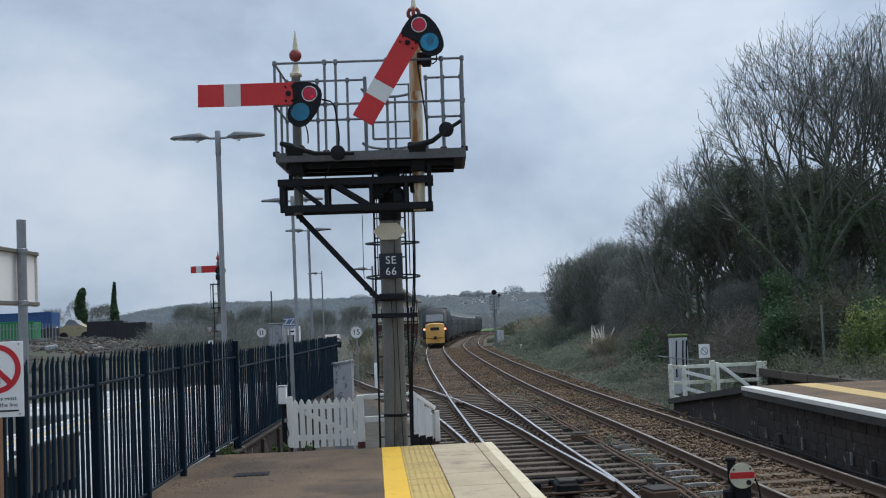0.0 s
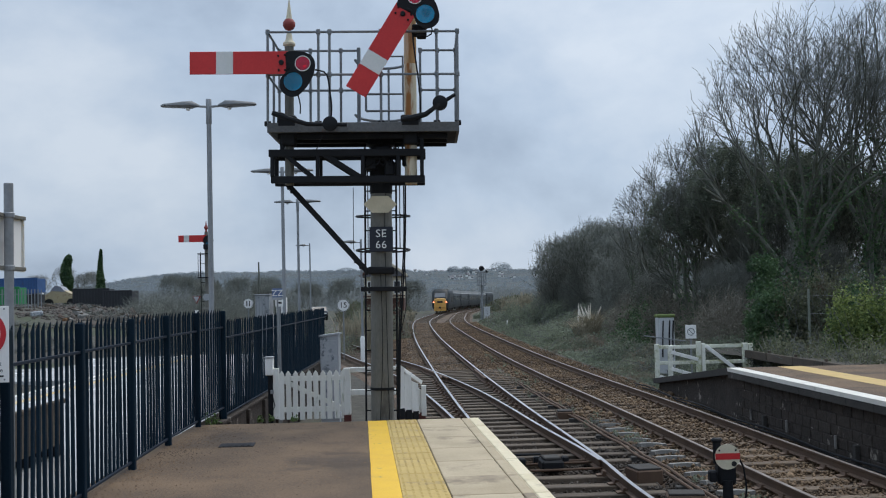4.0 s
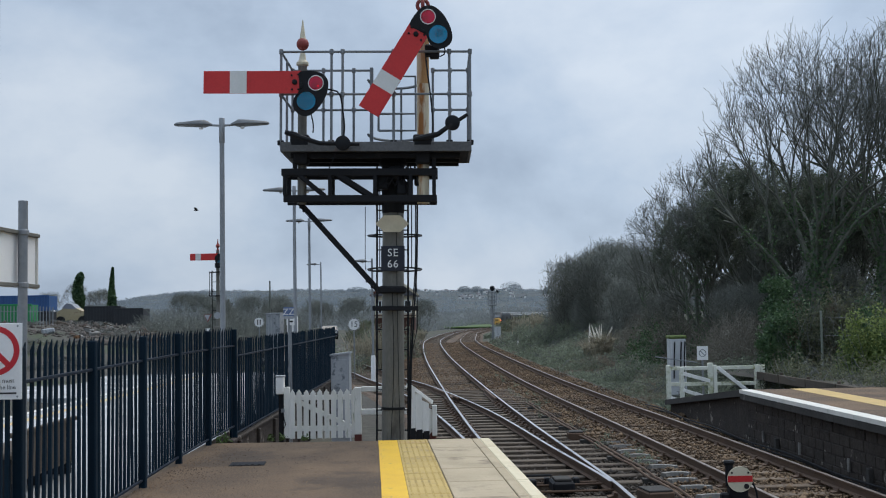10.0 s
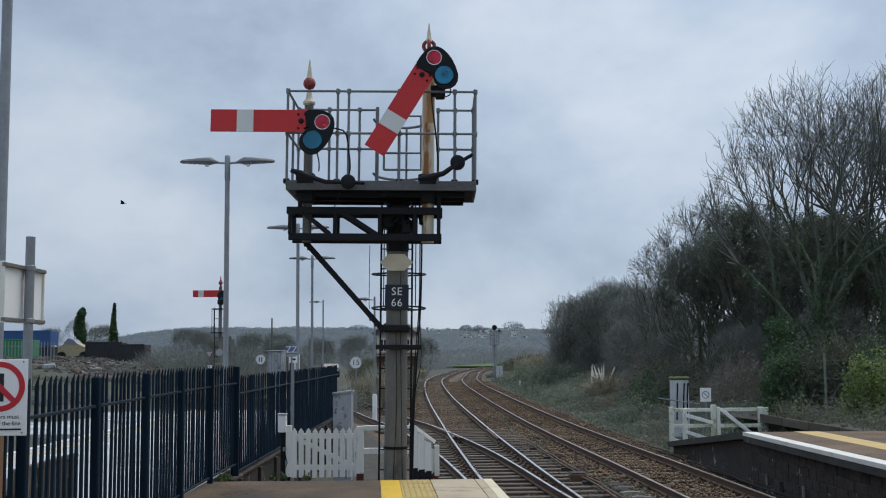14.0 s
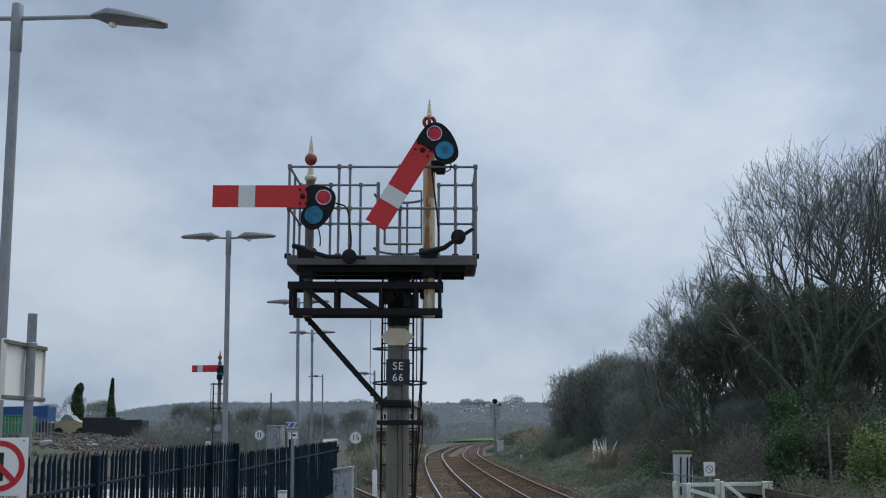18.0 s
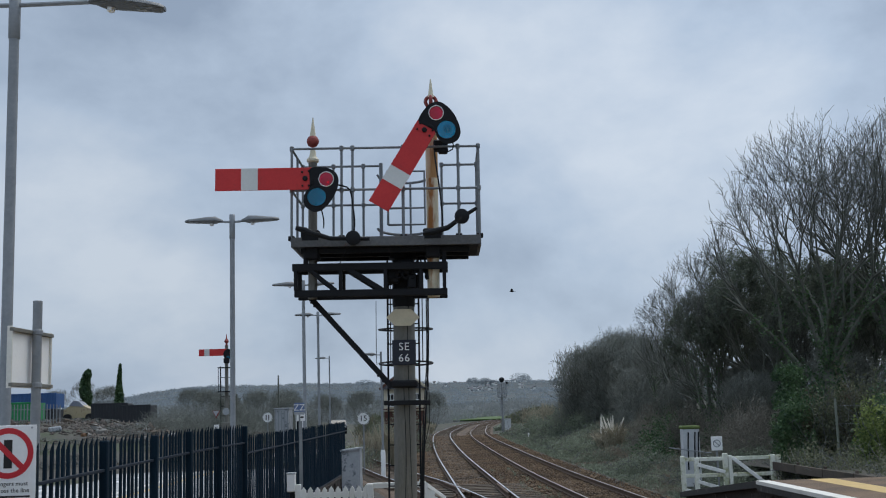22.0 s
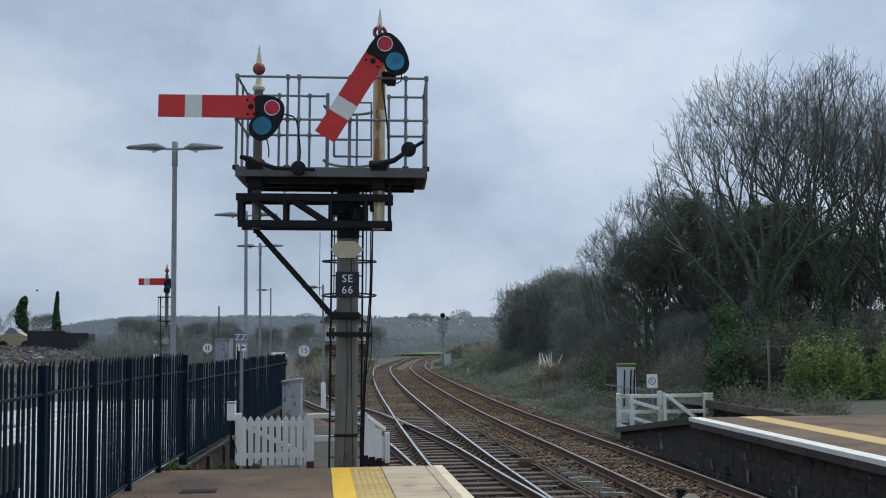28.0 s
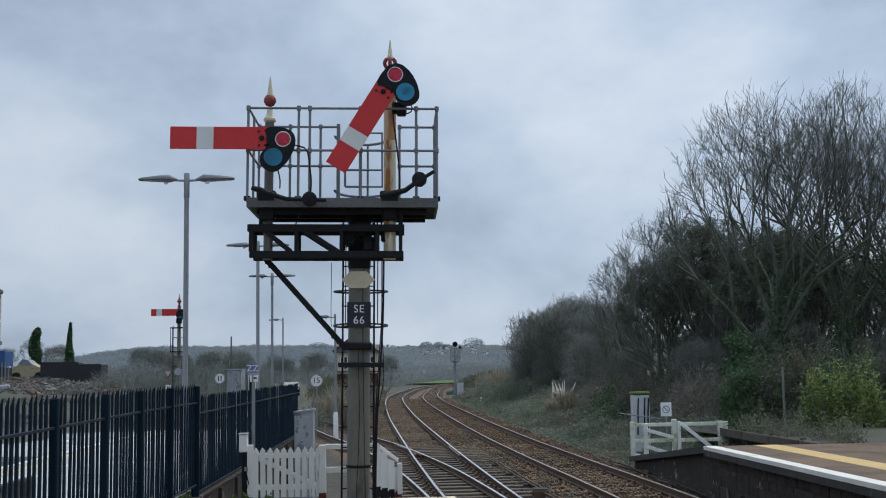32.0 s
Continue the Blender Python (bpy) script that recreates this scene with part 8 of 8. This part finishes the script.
for k in range(34):
    x, y = rngd.uniform(-56, -24), rngd.uniform(88, 128)
    s = rngd.uniform(0.2, 0.5)
    mt = ("concrete", "rust", "cab_grey", "board_wood", "concrete")[k % 5]
    q = thing("debris_heap", "heap of broken debris lying in the yard", "debris", pose(x, y, ground_z(x, y), 0, 0, rngd.uniform(0, 180)), "yard debris")
    part("lump", Build().box((0, 0, s * 0.4), (s * 2.2, s * 1.2, s), s * 0.2, pose(0, 0, 0, rngd.uniform(-15, 15), rngd.uniform(-20, 20), 0)), M[mt], q)
    part("plank", Build().box((0.3, 0.2, s * 0.9), (s * 2.6, 0.18, 0.1), 0.02, pose(0, 0, 0, 0, rngd.uniform(-25, 25), rngd.uniform(0, 90))), M["board_wood"], q)


def rubble():
    """Broken stone, brick and timber strewn over the yard."""
    rng = np.random.default_rng(78)
    n = 5200
    x, y = rng.uniform(-64, -20, n), rng.uniform(84, 132, n)
    keep = noise_mask(x, y)
    x, y = x[keep], y[keep]
    n = len(x)
    z = np.array([ground_z(a, b) for a, b in zip(x, y)])
    s = rng.uniform(0.08, 0.3, n) * np.where(rng.random(n) < 0.06, 1.9, 1.0)
    v = np.array([(1, 0, 0), (-0.9, 0.2, 0), (0.1, 1, 0.1), (0, -1, 0), (0.1, 0.1, 0.8), (0, 0, -0.8)])[None] * (0.55 + 0.9 * rng.random((n, 6, 1)))
    v = v * s[:, None, None] * rng.uniform(0.5, 1.6, (n, 1, 3)) + np.stack([x, y, z], 1)[:, None]
    f = np.array([(0, 2, 4), (2, 1, 4), (1, 3, 4), (3, 0, 4), (2, 0, 5), (1, 2, 5), (3, 1, 5), (0, 3, 5)])
    loops = (f[None] + 6 * np.arange(n)[:, None, None]).reshape(-1)
    tagged(new("rubble", fast_mesh("rubble", v.reshape(-1, 3), loops, 3, M["rubble"])), "brown and grey rubble strewn across the yard", "rubble", kind="stuff")


def noise_mask(x, y):
    return np.array([noise.noise((a / 7, b / 5, 3.1)) > -0.22 for a, b in zip(x, y)])


M["rubble"] = surf("mixed_yard_rubble", (0.022, 0.019, 0.017), (0.125, 0.108, 0.094), 0.9, s1=0.3, s2=6, bump=0.3, island=1.0, stain=(0.1, 0.045, 0.028), stain_s=0.4, stain_at=0.58)
rubble()


def grey_fence():
    f = thing("steel_fence", "grey galvanised palisade fence around the yard", "fence")
    pal = Build().box((0, 0, 1.0), (0.1, 0.03, 2.0), 0.005).mesh("pale", M["galv"])
    pst = Build().box((0, 0, 1.0), (0.14, 0.12, 2.1), 0.01).mesh("post", M["galv"])
    pts = glide([(-60, 104), (-50, 106), (-38, 109)], 0.3)
    for k, (x, y) in enumerate(pts):
        part("post" if k % 13 == 0 else "pale", pst if k % 13 == 0 else pal, None, f, m=pose(x, y, ground_z(x, y) - 0.15, 0, 0, 20))
    for z in (0.4, 1.5):
        part("rail", Build().tube([(x, y + 0.04, ground_z(x, y) - 0.15 + z) for x, y in pts[::6]], 0.03, 5), M["galv"], f)


grey_fence()
bay = thing("railway_track", "bay platform track on the far side of the island", "railway track")
for dx in (-0.7525, 0.7525):
    add_rail([(-9.2 + dx, y, RAIL) for y in np.arange(-10, 60, 5.0)], bay)
bs_me = sleeper_mesh(2.5, "sleeper")
for k in range(80):
    part("sleeper", bs_me, None, bay, m=pose(-9.2, -8 + k * 0.75, RAIL - 0.16, 0, 0, random.uniform(-0.6, 0.6)))
road = Build().box((-8.5, 72, -0.98), (6, 10, 0.06), 0.01)
tagged(part("car_park", road, M["concrete"]), "pale worn car park surface beyond the fence", "road", kind="structure")
seat = thing("bench", "dark brown perforated steel bench seen through the fence", "bench", pose(-4.3, 11.5, 0))
part("seat", Build().box((0, 0, 0.4), (0.5, 1.8, 0.05), 0.015), M["board_wood"], seat)
for k in range(6):
    part("back_slat", Build().box((0.24, -0.75 + 0.3 * k, 0.36), (0.03, 0.25, 0.44), 0.008), M["board_wood"], seat)
part("back_rail", Build().box((0.24, 0, 0.6), (0.05, 1.84, 0.05), 0.012), M["board_wood"], seat)
for y in (-0.8, 0, 0.8):
    part("leg", Build().box((0, y, 0.19), (0.46, 0.06, 0.38), 0.01), M["black_iron"], seat)

# houses of the hillside town
rngh = np.random.default_rng(12)
for k in range(70):
    y = rngh.uniform(1000, 2050)
    x = y * (rngh.normal(0.03, 0.018) if k % 2 else rngh.uniform(-0.005, 0.118))
    w, dpt, h = rngh.uniform(2.6, 5.2), rngh.uniform(3, 4.5), rngh.uniform(2.2, 3.2)
    t = thing("hillside_house", "small white house on the distant hillside", "house", pose(x, y, ground_z(x, y) + 1.5, 0, 0, rngh.uniform(-60, 60)), "town houses")
    part("wall", Build().box((0, 0, h / 2), (w, dpt, h), 0.05), M["white_wall"], t)
    part("roof", Build().prism([(-dpt / 2 - 0.4, h - 0.1), (dpt / 2 + 0.4, h - 0.1), (0, h + 0.8)], w + 0.6, pose(-w / 2 - 0.3, 0, 0, 0, 0, -90)), M["roof_slate"], t)
    part("window", Build().box((-w * 0.2, -dpt / 2, h * 0.55), (1.3, 0.1, 1.2), 0.02), M["dark_glass"], t)
    part("window", Build().box((w * 0.2, -dpt / 2, h * 0.55), (1.3, 0.1, 1.2), 0.02), M["dark_glass"], t)
field = Build().box((0, 0, 0), (22, 60, 0.3), 0.05, pose(7, 300, ground_z(7, 300) + 0.35))
tagged(part("grass_field", field, M["green_grass"]), "strip of bright green field beyond the bend", "field", kind="structure")

# ---------------------------------------------------------------- the departing train
M["train_green"] = surf("dark_green_coach_paint", (0.01, 0.015, 0.018), (0.018, 0.025, 0.029), 0.5, s1=0.5, s2=6, bump=0.02, spec=0.2)
M["train_roof"] = surf("grey_coach_roof", (0.26, 0.27, 0.28), (0.38, 0.39, 0.4), 0.4, s1=0.5, s2=6, bump=0.05, spec=0.5)
M["train_yellow"] = surf("yellow_cab_end", (0.62, 0.33, 0.075), (0.74, 0.43, 0.12), 0.45, s1=1, s2=8, bump=0.03, stain=(0.52, 0.26, 0.07), stain_s=1.2, stain_at=0.54)
M["train_glass"] = surf("cab_windscreen_glass", (0.05, 0.055, 0.06), (0.07, 0.075, 0.08), 0.08, bump=0, spec=1.0)
M["bogie"] = surf("dirty_bogie_frame", (0.02, 0.018, 0.016), (0.045, 0.04, 0.036), 0.85)


def section(hw, z0, zs, zt):
    """Half-round coach outline: half width, floor, shoulder and roof heights."""
    pts = [(-hw * 0.96, z0), (-hw, z0 + 0.5), (-hw * 0.985, zs)]
    for a in np.linspace(math.pi * 0.92, math.pi * 0.08, 7):
        pts.append((hw * 0.97 * math.cos(a), zs + (zt - zs) * math.sin(a)))
    return pts + [(hw * 0.985, zs), (hw, z0 + 0.5), (hw * 0.96, z0)]


def cab_section(hw, z0, zs, zt):
    """A squarer outline for the cab: flat sides, full shoulders and a gently domed top."""
    pts = [(-hw * 0.95, z0), (-hw, z0 + 0.35), (-hw, zs)]
    for a in np.linspace(math.pi * 0.95, math.pi * 0.05, 9):
        c, q = math.cos(a), math.sin(a)
        pts.append((hw * math.copysign(abs(c) ** 0.62, c), zs + (zt - zs) * q ** 0.7))
    return pts + [(hw, zs), (hw, z0 + 0.35), (hw * 0.95, z0)]


def loft(secs):
    b = Build()
    n = len(secs[0][1])
    vs = [(x, y, z) for y, pts in secs for x, z in pts]
    fs = [(i * n + k, (i + 1) * n + k, (i + 1) * n + (k + 1) % n, i * n + (k + 1) % n) for i in range(len(secs) - 1) for k in range(n)]
    fs += [tuple(range(n)), tuple(range((len(secs) - 1) * n, len(secs) * n))]
    return b.add(vs, fs)


def bogie(parent, y):
    bg = part("bogie", Build().box((0, y, 0.55), (2.2, 3.2, 0.35), 0.05), M["bogie"], parent)
    for dy in (-1.3, 1.3):
        for sx in (-0.75, 0.75):
            part("wheel", Build().lathe([(0.2, -0.06), (0.5, -0.06), (0.48, 0.06), (0.2, 0.06)], (0, 0, 0), 18, pose(sx, y + dy, 0.5, 0, 90, 0)), M["rail_side"], bg, "", True)


def power_car(label, flip):
    """Cab end towards -y, 17.8 m long, rails at z = 0."""
    t = thing("power_car", label, "train", group="train vehicles")
    g = t
    s = -1 if flip else 1
    turn = pose(0, 0, 0, 0, 0, 180) if flip else pose(0, 0, 0)
    body = loft([(-8.72, cab_section(1.02, 0.72, 1.9, 2.24)), (-8.45, cab_section(1.16, 0.7, 2.0, 2.44)), (-7.95, cab_section(1.29, 0.7, 2.4, 2.9)), (-7.45, cab_section(1.34, 0.7, 2.75, 3.36)),
                 (-7.0, cab_section(1.36, 0.7, 2.95, 3.7)), (-6.3, cab_section(1.37, 0.7, 3.0, 3.84)), (8.9, cab_section(1.37, 0.7, 3.0, 3.86))])
    part("body", body, M["train_green"], g, "dark grey-green body", True, turn)
    part("nose", loft([(-8.96, cab_section(0.86, 0.86, 1.86, 2.2)), (-8.9, cab_section(0.92, 0.8, 1.94, 2.26)), (-8.68, cab_section(0.95, 0.74, 1.98, 2.3))]), M["train_yellow"], g, "yellow nose", True, turn)
    part("skirt", Build().prism([(-0.96, 0.78), (0.96, 0.78), (0.9, 0.32), (-0.9, 0.32)], 0.5, pose(0, -8.9, 0)), M["train_yellow"], g, "yellow lower valance", False, turn)
    part("marker_panel", Build().box((0, -8.965, 1.72), (0.86, 0.04, 0.3), 0.02), M["letter_black"], g, "black panel", False, turn)
    wind = part("windscreen", Build().box((0, 0, 0), (1.72, 1.08, 0.05), 0.02, turn @ pose(0, -8.12, 2.79, 43, 0, 0)), M["train_glass"], g, "wide sloping windscreen reflecting the sky")
    for px_, py_, w_, l_ in ((0, -0.57, 1.9, 0.08), (0, 0.57, 1.9, 0.08), (-0.9, 0, 0.09, 1.2), (0.9, 0, 0.09, 1.2)):
        part("windscreen_frame", Build().box((px_, py_, -0.01), (w_, l_, 0.08), 0.015, turn @ pose(0, -8.12, 2.79, 43, 0, 0)), M["bogie"], wind)
    part("wiper", Build().tube([(-0.1, -8.6, 2.4), (0.5, -8.5, 2.52)], 0.02, 5), M["letter_black"], wind, "", False, turn)
    part("roof", loft([(-6.5, section(1.2, 3.25, 3.5, 3.87)), (8.85, section(1.2, 3.25, 3.5, 3.9))]), M["train_roof"], g, "grey roof", True, turn)
    if not flip:
        for sx in (-1.02, 1.02):
            part("tail_lamp_case", Build().box((sx, -8.78, 1.7), (0.26, 0.22, 0.3), 0.04), M["bogie"], g)
            part("tail_lamp", Build().lathe([(0.1, 0), (0.1, 0.03)], (0, 0, 0), 14, pose(sx, -8.9, 1.7, 90, 0, 0)), M["tail_red"], g, "lit red tail lamp")
    for sx in (-1.375, 1.375):
        part("cab_door", Build().box((sx, -5.6, 1.95), (0.03, 0.7, 1.9), 0.01), M["train_green"], g, "", False, turn)
        part("grille", Build().box((sx, 2.5, 2.1), (0.03, 5.0, 0.9), 0.01), M["bogie"], g, "", False, turn)
    part("coupling", Build().box((0, -8.9, 0.85), (0.3, 0.5, 0.3), 0.04), M["bogie"], g, "", False, turn)
    part("underframe", Build().box((0, 0.5, 0.6), (2.3, 9.0, 0.5), 0.06), M["bogie"], g)
    bogie(g, -5.2)
    bogie(g, 5.2)
    return t


def coach(label):
    t = thing("passenger_coach", label, "train", group="train vehicles")
    part("body", loft([(-11.3, section(1.37, 0.75, 3.0, 3.8)), (11.3, section(1.37, 0.75, 3.0, 3.8))]), M["train_green"], t, "dark green body", True)
    part("roof", loft([(-11.28, section(1.24, 3.22, 3.4, 3.84)), (11.28, section(1.24, 3.22, 3.4, 3.84))]), M["train_roof"], t, "grey roof", True)
    for sx in (-1.3, 1.3):
        part("cantrail", Build().box((sx, 0, 3.22), (0.06, 22.5, 0.1), 0.01), M["letter_white"], t, "pale strip along the eaves")
    for sx in (-1.372, 1.372):
        for k in range(8):
            part("window", Build().box((sx, -8.0 + k * 2.28, 2.35), (0.03, 1.6, 0.72), 0.01), M["dark_glass"], t)
        for y in (-10.6, 10.6):
            part("door", Build().box((sx, y, 1.95), (0.035, 0.8, 2.0), 0.01), M["train_green"], t)
    part("underframe", Build().box((0, 0, 0.6), (2.3, 9.0, 0.5), 0.06), M["bogie"], t)
    part("gangway", Build().box((0, -11.45, 1.9), (1.0, 0.35, 2.2), 0.05), M["bogie"], t)
    bogie(t, -8.0)
    bogie(t, 8.0)
    return t


track_s = np.concatenate([[0], np.cumsum(np.hypot(*np.diff(main_line[:, :2], axis=0).T))])
s_of_y = float(np.interp(109, main_line[:, 1], track_s))


def at_s(s):
    y = float(np.interp(s, track_s, main_line[:, 1]))
    return Vector((float(np.interp(s, track_s, main_line[:, 0])), y, RAIL + dip(y)))


def train_tail(t):
    """How far the train's rear end has gone from its first place."""
    return 14.0 * t + 0.47 * t * t if t < 10 else 187.0 + 23.4 * (t - 10)


vehicles = [(power_car("dark green power car with yellow end and red tail lamps", False), 8.9, 5.2)]
pos = 17.8
for k in range(4):
    vehicles.append((coach("dark green passenger coach with dark windows and grey roof"), pos + 11.7, 8.0))
    pos += 23.4
vehicles.append((power_car("dark green leading power car of the train", True), pos + 8.9, 5.2))


def bird(label):
    """A small dark bird on the wing, heading along -x."""
    t = thing("bird", label, "bird", group="flying birds")
    part("body", Build().lathe([(0.005, -0.19), (0.035, -0.13), (0.055, -0.02), (0.04, 0.08), (0.03, 0.12), (0.01, 0.17)], (0, 0, 0), 10, pose(0, 0, 0, 0, -90, 0)), M["bird_dark"], t, "", True)
    part("tail", Build().prism([(0.12, -0.02), (0.27, -0.05), (0.27, 0.05), (0.12, 0.02)], 0.008, pose(0, 0, 0, -90, 0, 0)), M["bird_dark"], t)
    for s in (-1, 1):
        part("wing", Build().prism([(-0.09, 0.03), (-0.1, 0.2), (-0.02, 0.36), (0.06, 0.2), (0.09, 0.03)], 0.012, pose(0, 0, 0.02, 62 * s, 0, 0)), M["bird_dark"], t)
    return t


M["bird_dark"] = surf("dark_plumage", (0.02, 0.02, 0.022), (0.05, 0.05, 0.052), 0.8, s1=8, s2=60)
birds = [(bird("dark bird flying low across the sky"), (9.92, 75, 8.03), 8.0, (-13.2, 0, 0.5)),
         (bird("dark bird gliding past the trees"), (11.24, 75, 10.93), 11.5, (-13.2, 0, 0.45)),
         (bird("small dark bird flying over the bend"), (9.24, 75, 10.03), 21.5, (-8.8, 12, -0.15))]


def motions():
    for ob, at, t0, v in birds:
        walk(ob, [(t, pose(at[0] + v[0] * (t - t0), at[1] + v[1] * max(t - t0, 0.0), max(at[2] + v[2] * (t - t0), 5.0), 0, 0, 0)) for t in range(0, 33, 2)])
    for ob, mid_, half in vehicles:
        rows = []
        for k in range(65):
            t = k * 0.5
            s = s_of_y + train_tail(t) + mid_
            a, b = at_s(s - half), at_s(s + half)
            c, d = (a + b) / 2, b - a
            rows.append((t, pose(c.x, c.y, c.z, math.degrees(math.atan2(d.z, math.hypot(d.x, d.y))), 0, -math.degrees(math.atan2(d.x, d.y)))))
        walk(ob, rows)


motions()
